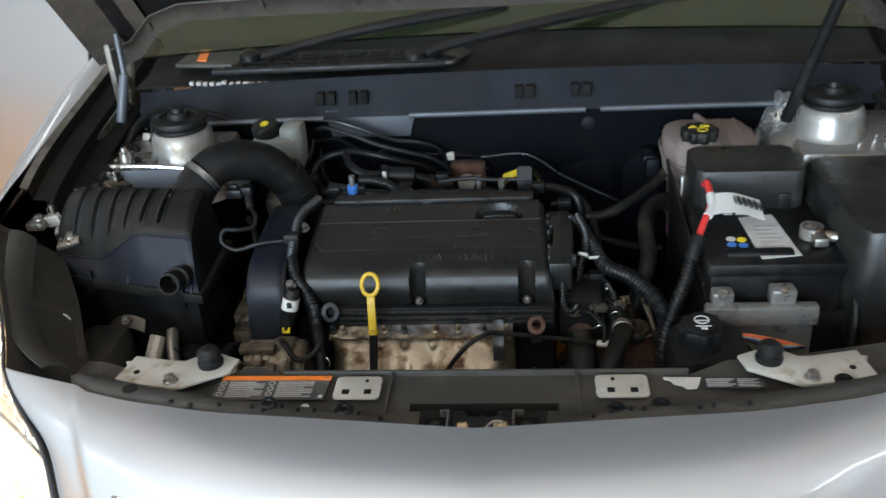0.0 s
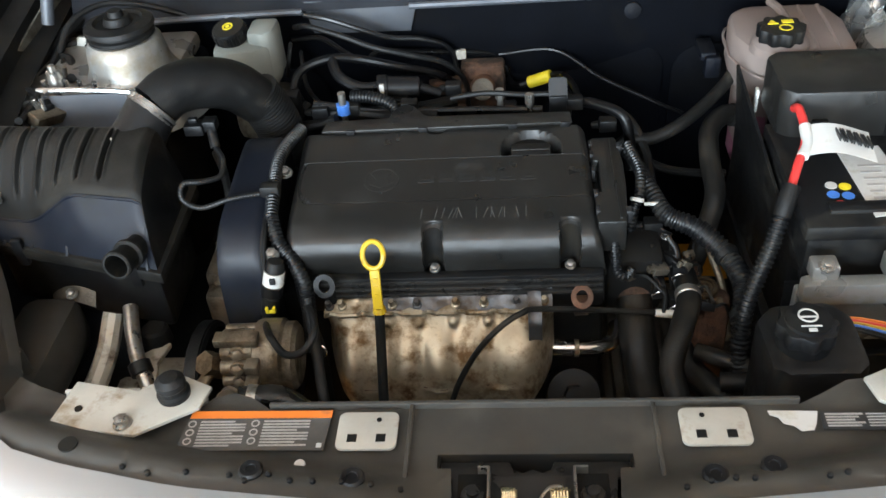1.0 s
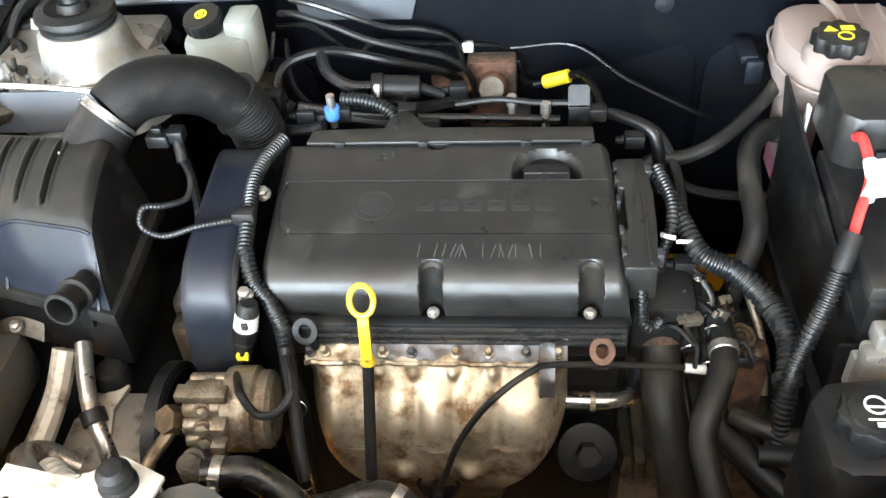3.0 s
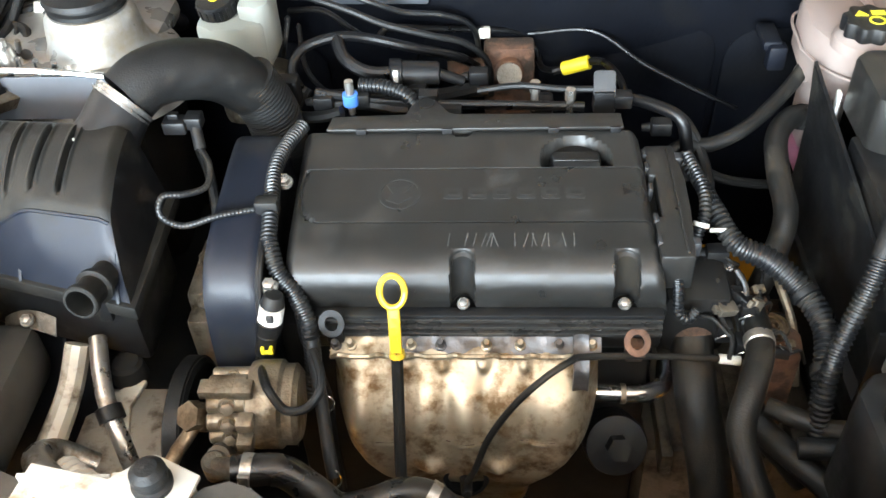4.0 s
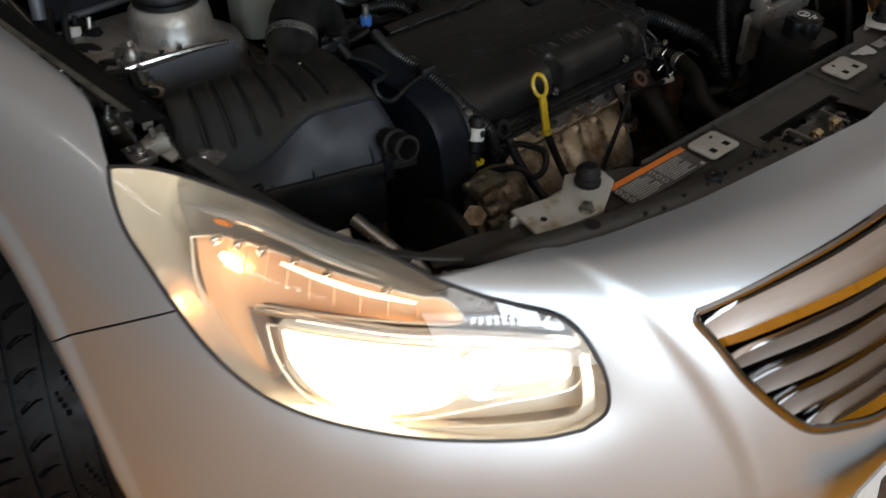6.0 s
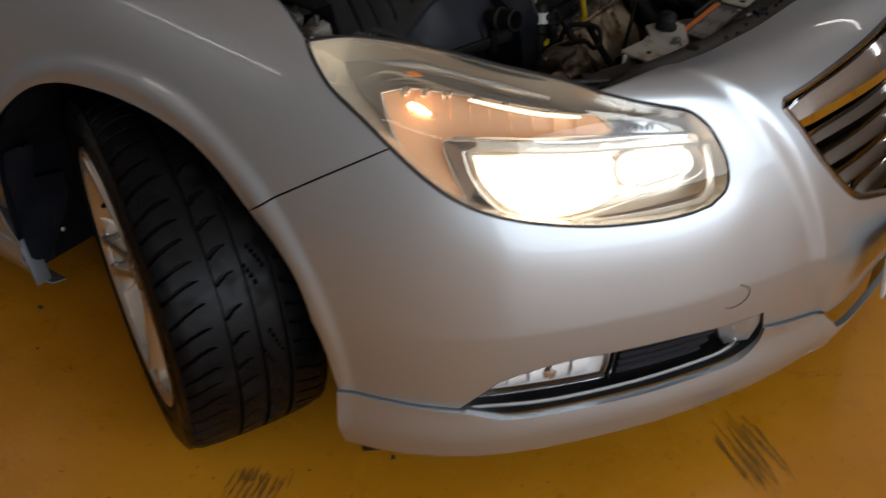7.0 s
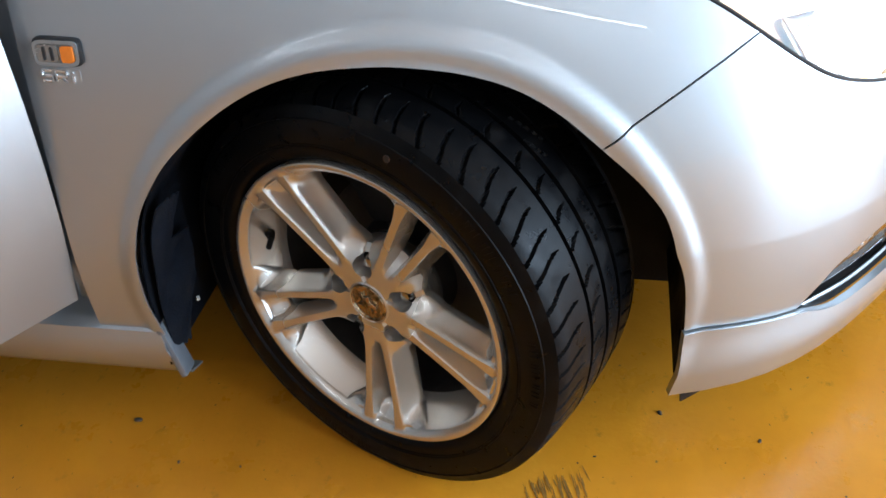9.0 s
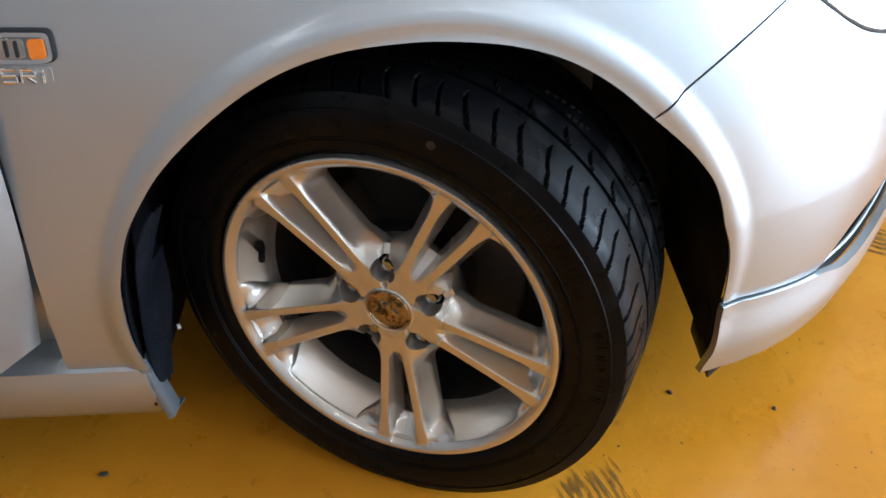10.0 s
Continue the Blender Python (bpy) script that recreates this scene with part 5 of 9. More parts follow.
for u0, u1 in ((0.02, 0.26), (0.38, 0.62), (0.64, 0.88)):
    bm = B()
    tube(bm, [(-0.70 + 1.40 * u, 1.08 - 0.02 * abs(2 * u - 1) ** 4, 0.787) for u in np.linspace(u0, u1, 8)], 0.0055, 8, 3)
    part("lip_seam", bm, M["bare"], cowl, "pale seam strip")
for x in (-0.266, 0.054, 0.16, -0.33):
    for dx in (-0.011, 0.011):
        bm = B()
        box(bm, (x + dx - 0.008, 1.085, 0.81), (x + dx + 0.008, 1.104, 0.834), 0.002)
        part("socket", bm, M["deep"], cowl)
# scuttle tray and windscreen
bm = B()
sheet(bm, lambda u, v: Vector((-0.72 + 1.44 * u, 1.12 + 0.22 * v - 0.05 * (2 * u - 1) ** 2 * v, 0.85 - 0.012 * math.sin(v * 3.1) + 0.03 * v + 0.01 * math.sin(u * 14) * v)), 40, 10, 0.004)
scut = part("scuttle", bm, M["scuttle"], car, "dusty grey scuttle panel")
bm = B()
prism(bm, [(-0.30, 0.0), (0.16, 0.0), (0.20, 0.02), (0.12, 0.10), (-0.22, 0.12), (-0.30, 0.08)], 0.0, 0.012, Matrix.Translation((-0.27, 1.15, 0.858)), 0.003)
part("intake_grid", bm, M["black"], scut)
for k in range(9):
    for j in range(3):
        bm = B()
        box(bm, (-0.545 + 0.048 * k, 1.158 + 0.030 * j, 0.868), (-0.505 + 0.048 * k, 1.172 + 0.030 * j, 0.8725), 0.0015)
        part("slat", bm, M["deep"], scut)
bm = B()
prism(bm, [(-0.09, 0.0), (-0.055, 0.0), (-0.02, 0.075), (-0.045, 0.105), (-0.10, 0.088)], 0.0, 0.006, Matrix.Translation((-0.03, 1.155, 0.862)), 0.002)
part("pale_border", bm, M["slam"], scut, "pale dusty corner of the intake panel")
bm = B()
for k in range(12):
    x, lean = -0.600 + 0.0135 * k + 0.004 * noise.noise((k * 3.7, 0, 0)), 0.004 * noise.noise((k * 1.9, 5, 0))
    wide = 0.0042 + 0.0030 * abs(noise.noise((k * 2.3, 1, 0)))
    box(bm, (x - wide, 1.112, 0.852 - 0.0006 * k + lean), (x + wide, 1.122, 0.859 - 0.0006 * k + lean), 0.001)
part("rubber_teeth", bm, M["grey_print"], scut, "row of worn pale seal teeth")
bm = B()
sheet(bm, lambda u, v: Vector(((-0.74 + 1.48 * u) * (1 - 0.14 * v), 1.30 + 0.80 * v - 0.09 * (2 * u - 1) ** 2 * (1 - 0.3 * v), 0.885 + 0.50 * v)), 30, 14, 0.005)
glass = part("windscreen", bm, M["screen"], car, "green-tinted windscreen")
glass.visible_shadow = False
bm = B()
prism(bm, [(-0.655, 1.185), (-0.530, 1.165), (-0.500, 1.245), (-0.560, 1.285), (-0.650, 1.280)], 0.868, 0.876, None, 0.003)
part("scuttle_end", bm, M["slam"], scut, "beige-grey scuttle end piece")
bm = B()
prism(bm, [(-0.612, 1.200), (-0.592, 1.197), (-0.606, 1.275), (-0.626, 1.275)], 0.876, 0.878)
part("orange_sticker", bm, M["orange"], scut, "small orange sticker")
bm = B()
sheet(bm, lambda u, v: Vector((-0.80 + 1.60 * u, 1.31 + 0.53 * v, 0.835 + 0.065 * v)), 12, 6, 0.01)
sheet(bm, lambda u, v: Vector((-0.80 + 1.60 * u, 1.84 + 0.02 * v, 0.90 - 0.75 * v)), 6, 4, 0.01)
part("dashboard", bm, M["mask"], car)
for pts in (((-0.50, 1.20, 0.875), (-0.30, 1.28, 0.90), (0.02, 1.36, 0.925)), ((-0.16, 1.18, 0.87), (-0.06, 1.22, 0.89), (0.30, 1.34, 0.922), (0.55, 1.37, 0.928))):
    bm = B()
    tube(bm, pts, 0.011, 8, 8)
    lathe(bm, [(0.022, 0), (0.022, 0.012), (0.012, 0.02), (0, 0.021)], Matrix.Translation(pts[0]), 18)
    tube(bm, [Vector(p) + Vector((0.05, 0.02, 0.012)) for p in pts], 0.005, 6, 6)
    part("wiper", bm, M["black"], car, "black wiper arm")

# ---- bonnet, open ----
BONNET_TILT = radians(43)


def on_bonnet(u, v, inner=0.0):
    """u across, v from the hinge edge (0) to the front edge (1)."""
    lift = 0.15 * float(1 - ramp((abs(2 * u - 1) - 0.74) / 0.20))
    v = lift + (1 - lift) * v
    half = 0.79 - 0.10 * v
    x = (2 * u - 1) * half
    along = 1.02 * v - 0.03 * (1 - v) * (1 - (2 * u - 1) ** 2)
    drop = 0.035 * v * v + 0.035 * (2 * u - 1) ** 4
    q = Vector((0, -along * math.cos(BONNET_TILT), along * math.sin(BONNET_TILT))) + Vector((0, math.sin(BONNET_TILT), math.cos(BONNET_TILT))) * (0.055 - drop - inner)
    return Vector((x, 1.135, 0.885)) + q


bm = B()
sheet(bm, lambda u, v: on_bonnet(u, v), 30, 20, 0.003)
bonnet = part("bonnet", bm, M["paint"], car, "raised silver bonnet", 40)
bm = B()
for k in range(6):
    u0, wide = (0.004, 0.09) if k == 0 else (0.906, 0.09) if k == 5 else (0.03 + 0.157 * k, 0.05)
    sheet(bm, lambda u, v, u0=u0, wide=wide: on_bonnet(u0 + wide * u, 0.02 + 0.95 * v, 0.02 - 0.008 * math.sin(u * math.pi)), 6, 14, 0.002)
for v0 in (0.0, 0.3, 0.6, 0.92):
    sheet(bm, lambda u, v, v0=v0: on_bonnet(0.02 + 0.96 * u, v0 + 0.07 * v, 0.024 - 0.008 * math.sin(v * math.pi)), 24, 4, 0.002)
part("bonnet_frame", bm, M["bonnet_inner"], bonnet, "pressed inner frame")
bm = B()
sheet(bm, lambda u, v: on_bonnet(0.05 + 0.9 * u, 0.05 + 0.88 * v, 0.013), 20, 12, 0.003)
part("sound_mat", bm, M["black"], bonnet, "dark sound mat")
for sg in (-1, 1):
    bm = B()
    box(bm, (sg * 0.74 - 0.006, 1.08, 0.80), (sg * 0.74 + 0.006, 1.11, 0.95), 0.003)
    tube(bm, [(sg * 0.735, 1.11, 0.82), (sg * 0.74, 1.16, 0.90), (sg * 0.745, 1.14, 0.97)], 0.012, 8, 6)
    rod(bm, (sg * 0.725, 1.12, 0.86), (sg * 0.755, 1.12, 0.86), 0.012)
    part("bonnet_hinge", bm, M["inner_paint"], car)
    bm = B()
    rod(bm, (sg * 0.716, 1.02, 0.815), (sg * 0.700, 1.045, 0.900), 0.0095)
    rod(bm, (sg * 0.700, 1.045, 0.900), (sg * 0.704, 1.058, 0.975), 0.0055)
    part("gas_strut", bm, M["bare"], car, "dull silver gas strut")
bm = B()
rod(bm, (0.504, 0.955, 0.80), (0.595, 0.79, 1.30), 0.010)
part("prop_rod", bm, M["black"], car, "black prop rod")

# slam panel: a wide plastic cover across the front
bm = B()
_front = [tuple(skin(s, 1.0)[:2] + [0, -0.010]) for s in np.linspace(0.62, -0.62, 25)]
SLAM = ([(-0.555, 0.38)] + _front + [(0.555, 0.38), (0.545, 0.41), (0.50, 0.40), (0.38, 0.372), (0.325, 0.365), (0.30, 0.362), (0.272, 0.345), (0.25, 0.333), (0.0, 0.336), (-0.25, 0.334),
           (-0.272, 0.35), (-0.29, 0.356), (-0.31, 0.35), (-0.325, 0.333), (-0.40, 0.33), (-0.50, 0.37), (-0.545, 0.405)])


def slam_z(x, y):
    lip = 0.188 + 0.34 * x * x
    return 0.712 + 0.030 * (1 - 0.85 * math.exp(-((x - 0.004) / 0.115) ** 4)) * float(ramp((lip + 0.075 - y) / 0.05)) - 0.010 * float(ramp((lip + 0.012 - y) / 0.012)) - 0.03 * float(ramp((abs(x) - 0.49) / 0.08))


flat = bmesh.new()
vv, ee = [Vector(p) for p in SLAM], [(i, (i + 1) % len(SLAM)) for i in range(len(SLAM))]
gx, gy = np.meshgrid(np.arange(-0.66, 0.66, 0.018), np.arange(0.17, 0.45, 0.01))
gp = np.stack([gx.ravel(), gy.ravel()], 1)
gp = gp[inside(SLAM, gp)]
LATCH_HOLE = [(-0.083, 0.278), (0.093, 0.278), (0.093, 0.262), (0.080, 0.262), (0.076, 0.205), (-0.066, 0.205), (-0.070, 0.262), (-0.083, 0.262)]
vv += [Vector(p) for p in LATCH_HOLE]
ee += [(len(SLAM) + i, len(SLAM) + (i + 1) % len(LATCH_HOLE)) for i in range(len(LATCH_HOLE))]
gp = gp[~inside(LATCH_HOLE, gp)]
v2, _, ff, *_ = delaunay_2d_cdt(vv + [Vector(p) for p in gp], ee, [], 0, 1e-6)
vs = [flat.verts.new((v.x, v.y, slam_z(v.x, v.y))) for v in v2]
for f in ff:
    c = np.mean([(v2[i].x, v2[i].y) for i in f], axis=0)[None]
    if inside(SLAM, c)[0] and not inside(LATCH_HOLE, c)[0]:
        flat.faces.new([vs[i] for i in f])
bmesh.ops.delete(flat, geom=[v for v in flat.verts if not v.link_faces], context="VERTS")
bmesh.ops.recalc_face_normals(flat, faces=flat.faces)
if sum(f.normal.z for f in flat.faces) < 0:
    bmesh.ops.reverse_faces(flat, faces=flat.faces[:])
bmesh.ops.solidify(flat, geom=flat.faces[:], thickness=0.004)
slam = part("slam_panel", flat, M["slam"], car, "dusty dark grey plastic slam panel")
bm = B()
for x0, x1 in ((-0.112, -0.108), (0.114, 0.118)):
    box(bm, (x0, 0.225, 0.716), (x1, 0.333, 0.719), 0.001)
box(bm, (-0.25, 0.3325, 0.690), (0.25, 0.3375, 0.7195), 0.0015)
part("panel_ridge", bm, M["slam"], slam)
# raised front strip with its studs
for x in (-0.43, -0.36, -0.335, -0.30, -0.26, -0.245, -0.225, -0.205, -0.185, -0.16, -0.135, -0.11, 0.13, 0.15, 0.17, 0.185, 0.245, 0.26, 0.3):
    bm = B()
    y = 0.222 + 0.16 * x * x + 0.012 * noise.noise((x * 50, 0, 0))
    lathe(bm, [(0.0028, 0), (0.0026, 0.003), (0, 0.004)], Matrix.Translation((x, y, slam_z(x, y))), 10)
    part("stud", bm, M["black"], slam)
for x, y in ((-0.152, 0.232), (0.155, 0.235), (-0.242, 0.238), (0.205, 0.245), (0.42, 0.3)):
    bm = B()
    lathe(bm, [(0.011, 0), (0.011, 0.003), (0.009, 0.005), (0.005, 0.0045), (0.0045, 0.003), (0, 0.003)], Matrix.Translation((x, y, slam_z(x, y))), 20)
    part("push_clip", bm, M["black"], slam)
bm = B()
lathe(bm, [(0.009, 0.0005), (0.009, 0.002), (0, 0.0022)], Matrix.Translation((-0.42, 0.268, slam_z(-0.42, 0.268))), 18)
part("hole", bm, M["deep"], slam)
bm = B()
lathe(bm, [(0.0055, 0.0), (0.005, 0.0016), (0, 0.0018)], Matrix.Translation((-0.207, 0.262, slam_z(-0.207, 0.262))), 12)
part("paint_drip", bm, M["paper"], slam)


def slam_bracket(x0, x1, y0, y1):
    br = thing("latch_bracket", "off-white metal bracket with two square holes on the slam panel", "bracket", "brackets on the slam panel")
    cx, cy = (x0 + x1) / 2, (y0 + y1) / 2
    bm = B()
    prism(bm, rounded(x1 - x0, y1 - y0, 0.007), 0.716, 0.7195, Matrix.Translation((cx, cy, 0)), 0.0008)
    part("plate", bm, M["bracket"], br)
    for dx in (-0.0135, 0.0135):
        bm = B()
        box(bm, (cx + dx - 0.0045, cy - 0.014, 0.7192), (cx + dx + 0.0045, cy - 0.005, 0.7200), 0.0)
        part("square_hole", bm, M["deep"], br)
    bm = B()
    lathe(bm, [(0.0025, 0.719), (0.0025, 0.7203), (0, 0.7203)], Matrix.Translation((cx + 0.010 * (1 if cx < 0 else -1), cy + 0.012, 0)), 10)
    part("round_hole", bm, M["deep"], br)


slam_bracket(-0.178, -0.121, 0.279, 0.323)
slam_bracket(0.137, 0.199, 0.281, 0.324)

# bonnet latch in its well
latch = thing("bonnet_latch", "black bonnet latch with bright springs in a recessed well", "latch")
bm = B()
box(bm, (-0.084, 0.196, 0.650), (0.094, 0.280, 0.656), 0.002)
box(bm, (-0.084, 0.277, 0.655), (0.094, 0.281, 0.712), 0.002)
box(bm, (-0.084, 0.20, 0.655), (-0.080, 0.28, 0.711), 0.002)
box(bm, (0.090, 0.20, 0.655), (0.094, 0.28, 0.711), 0.002)
part("well", bm, M["deep"], latch)
bm = B()
prism(bm, [(-0.080, 0.276), (-0.018, 0.276), (-0.015, 0.268), (-0.006, 0.264), (0.003, 0.268), (0.012, 0.264), (0.020, 0.268), (0.022, 0.276), (0.090, 0.276), (0.090, 0.260), (0.078, 0.258),
           (0.074, 0.212), (-0.066, 0.206), (-0.070, 0.258), (-0.080, 0.260)], 0.690, 0.693, None, 0.001)
part("plate", bm, M["latch_black"], latch, "black latch plate")
for x0, x1, y1 in ((-0.064, -0.036, 0.262), (0.040, 0.070, 0.262)):
    bm = B()
    box(bm, (x0, 0.216, 0.692), (x1, y1, 0.6945), 0.001)
    part("pocket", bm, M["deep"], latch)
    bm = B()
    e = x1 if x0 < 0 else x0
    box(bm, (e - 0.0012, 0.218, 0.692), (e + 0.0012, y1 + 0.001, 0.705), 0.0005)
    box(bm, (e - 0.010 if x0 < 0 else e, y1, 0.692), (e if x0 < 0 else e + 0.012, y1 + 0.002, 0.704), 0.0005)
    part("bent_edge", bm, M["steel"], latch)
    bm = B()
    lathe(bm, [(0.011, 0.694), (0.010, 0.698), (0.006, 0.699), (0.0055, 0.703), (0, 0.7035)], Matrix.Translation(((x0 + x1) / 2, 0.238, 0)), 18)
    part("bolt", bm, M["latch_black"], latch)
for x0, x1 in ((-0.024, -0.012), (0.018, 0.034)):
    bm = B()
    n = 6
    tube(bm, [(x0 + (x1 - x0) * k / (n * 8), 0.232 + 0.0075 * math.cos(k * math.pi / 4), 0.701 + 0.0075 * math.sin(k * math.pi / 4)) for k in range(n * 8 + 1)], 0.0012, 5, 1)
    part("spring", bm, M["brass"], latch, "bright coil spring")
bm = B()
tube(bm, [(-0.034, 0.222, 0.702), (-0.026, 0.224, 0.704), (-0.012, 0.214, 0.703), (0.004, 0.220, 0.706), (0.016, 0.236, 0.708), (0.028, 0.240, 0.706)], 0.0014, 6, 5)
part("spring_leg", bm, M["steel"], latch)
bm = B()
prism(bm, [(-0.018, 0.200), (0.000, 0.204), (0.012, 0.226), (0.030, 0.230), (0.036, 0.222), (0.020, 0.214), (0.012, 0.196), (-0.010, 0.192)], 0.694, 0.702, None, 0.002)
part("lever", bm, M["latch_black"], latch, "black latch lever")
bm = B()
box(bm, (-0.055, 0.204, 0.690), (-0.036, 0.222, 0.712), 0.003)
part("rubber_pad", bm, M["rubber"], latch)

for k in latch.children:
    if not k.name.startswith("well"):
        k.location.z += 0.010

# warning label with its orange strip, text as bars
label = thing("warning_label", "grey warning label with orange strip on the slam panel", "label")
bm = B()
prism(bm, [(-0.330, 0.281), (-0.189, 0.280), (-0.186, 0.326), (-0.325, 0.327)], 0.7163, 0.7172)
part("backing", bm, M["label_grey"], label)
bm = B()
prism(bm, [(-0.325, 0.319), (-0.186, 0.318), (-0.186, 0.3265), (-0.3245, 0.3275)], 0.7174, 0.7180)
part("orange_strip", bm, M["orange"], label, "orange strip")
for col in range(2):
    for row in range(9):
        y = 0.3145 - 0.0036 * row
        x0 = -0.313 + 0.062 * col
        bm = B()
        box(bm, (x0, y - 0.0009, 0.7174), (x0 + 0.046 * (0.98 - 0.25 * ((row * 7 + col * 3) % 4 == 0)), y + 0.0009, 0.7178))
        part("text_bar", bm, M["grey_print"], label)
    for row in range(3):
        bm = B()
        lathe(bm, [(0.0042, 0.7174), (0.0042, 0.7178), (0.0028, 0.7178), (0.0028, 0.7174)], Matrix.Translation((-0.321 + 0.062 * col, 0.312 - 0.0105 * row, 0)), 16, caps=False)
        part("symbol_ring", bm, M["grey_print"], label)
bm = B()
box(bm, (-0.196, 0.2825, 0.7174), (-0.191, 0.2875, 0.7179))
part("square_mark", bm, M["paper"], label)
label2 = thing("torn_label", "torn white label beside a dark label with small bars", "label")
bm = B()
prism(bm, [(0.218, 0.321), (0.262, 0.320), (0.258, 0.306), (0.254, 0.298), (0.243, 0.297), (0.238, 0.303), (0.229, 0.306), (0.226, 0.313), (0.219, 0.316)], 0.7165, 0.7172)
part("torn_paper", bm, M["paper"], label2)
bm = B()
prism(bm, [(0.264, 0.319), (0.335, 0.318), (0.333, 0.297), (0.262, 0.299)], 0.7165, 0.7172)
part("dark_paper", bm, M["print"], label2)
for row in range(5):
    bm = B()
    box(bm, (0.267, 0.3150 - 0.0034 * row, 0.7174), (0.300 - 0.004 * (row % 3), 0.3168 - 0.0034 * row, 0.7178))
    box(bm, (0.303, 0.3150 - 0.0034 * row, 0.7174), (0.328 - 0.005 * (row % 2), 0.3164 - 0.0034 * row, 0.7178))
    part("text_bar", bm, M["grey_print"], label2)

# side brackets with rubber stops
for sg in (-1, 1):
    br = thing("bumper_stop_bracket", "off-white bracket with a round rubber stop", "bracket", "rubber stop brackets")

    def fl(pts, sg=sg):
        return [(x * -sg, y) for x, y in pts][:: (1 if sg < 0 else -1)]

    bm = B()
    prism(bm, fl([(-0.462, 0.305), (-0.452, 0.362), (-0.384, 0.348), (-0.352, 0.372), (-0.310, 0.352), (-0.316, 0.325), (-0.372, 0.292)]), 0.722, 0.7265, None, 0.001)
    part("plate", bm, M["bracket"], br)
    bm = B()
    box(bm, (min(sg * 0.462, sg * 0.384), 0.350, 0.63), (max(sg * 0.462, sg * 0.384), 0.354, 0.724), 0.001)
    box(bm, (min(sg * 0.384, sg * 0.320), 0.352, 0.60), (max(sg * 0.384, sg * 0.320), 0.357, 0.722), 0.001)
    part("support", bm, M["bracket"], br)
    bm = B()
    m = Matrix.Translation((sg * 0.345, 0.342, 0.7255))
    lathe(bm, [(0.016, 0), (0.0165, 0.006), (0.0135, 0.008), (0.0135, 0.013), (0.0150, 0.015), (0.0145, 0.021), (0.009, 0.026), (0, 0.027)], m, 24)
    part("rubber_stop", bm, M["rubber"], br, "black rubber stop")
    bm = B()
    hexbolt(bm, (sg * 0.386, 0.306, 0.7255), (sg * 0.386, 0.306, 0.74), 0.0075)
    part("bolt", bm, M["steel"], br)
    bm = B()
    rod(bm, (sg * 0.437, 0.325, 0.7262), (sg * 0.437, 0.325, 0.7275), 0.004)
    part("hole", bm, M["deep"], br)

# ---- strut towers ----
for sg, cx, cy in ((-1, -0.566, 0.936), (1, 0.575, 0.95)):
    tw = thing("strut_tower", "silver painted suspension tower with a black rubber top mount", "strut tower", "suspension towers")
    bm = B()
    m = Matrix.Translation((cx, cy, 0.018)) @ Matrix.Diagonal((0.88, 0.88, 1, 1))
    lathe(bm, [(0.125, 0.70), (0.108, 0.742), (0.086, 0.752), (0.073, 0.760), (0.067, 0.770), (0.064, 0.790), (0.061, 0.803), (0.054, 0.810), (0.035, 0.812)], m, 56, caps=False)
    part("dome", bm, M["tower"], tw)
    bm = B()
    box(bm, (min(cx - 0.068 * sg, sg * 0.72), 0.852, 0.748), (max(cx - 0.068 * sg, sg * 0.72), 1.06, 0.778), 0.012)
    part("shelf", bm, M["tower"], tw)
    # tower leg in dull black, the shade under the shelf put into its colour
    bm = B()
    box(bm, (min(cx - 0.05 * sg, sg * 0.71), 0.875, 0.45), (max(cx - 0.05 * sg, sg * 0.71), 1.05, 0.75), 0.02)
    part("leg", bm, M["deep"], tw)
    bm = B()
    lathe(bm, [(0.047, 0.809), (0.054, 0.813), (0.054, 0.818), (0.049, 0.820), (0.049, 0.823), (0.057, 0.826), (0.055, 0.832), (0.040, 0.836), (0.036, 0.831), (0.024, 0.832), (0.020, 0.842), (0.013, 0.842), (0.011, 0.850), (0, 0.851)], m, 44)
    part("top_mount", bm, M["rubber"], tw, "black rubber top mount")
    for k in range(3):
        bm = B()
        x, y = cx + sg * (0.078 - 0.024 * k), cy - 0.060 - 0.005 * k
        rod(bm, (x, y, 0.776), (x + 0.004, y - 0.004, 0.796), 0.0040, 0.0034, 10)
        part("stud", bm, M["bright"], tw)
port = thing("service_port", "silver service port with a cap beside the suspension tower", "valve")
bm = B()
lathe(bm, [(0.011, 0.776), (0.011, 0.800), (0.0095, 0.803), (0.0095, 0.809), (0.006, 0.810), (0.005, 0.817), (0, 0.818)], Matrix.Translation((-0.655, 0.878, 0)), 20)
part("port", bm, M["steel"], port)
strip = thing("front_cross_strip", "bright metal edge strip behind the air filter box", "bracket")
bm = B()
tube(bm, [(-0.675, 0.856, 0.790), (-0.62, 0.850, 0.792), (-0.57, 0.848, 0.790), (-0.53, 0.848, 0.785)], 0.0042, 8, 6)
part("strip", bm, M["bright"], strip)
bm = B()
sheet(bm, lambda u, v: Vector((-0.67 + 0.15 * u, 0.848 - 0.012 * v, 0.786 - 0.05 * v)), 8, 4, 0.003)
part("plate", bm, M["bare"], strip)
bag = thing("plastic_sheet", "crumpled clear plastic film beside the suspension tower", "plastic film")
bm = B()
sheet(bm, lambda u, v: Vector((0.475 + 0.10 * u + 0.02 * noise.noise((u * 4, v * 5, 2)), 0.955 + 0.12 * v + 0.035 * noise.noise((u * 5, v * 5, 9)), 0.70 + 0.11 * math.sin(u * 2.6) + 0.03 * noise.noise((u * 6, v * 6, 4)))), 26, 26)
part("film", bm, M["bag"], bag, "", 20)

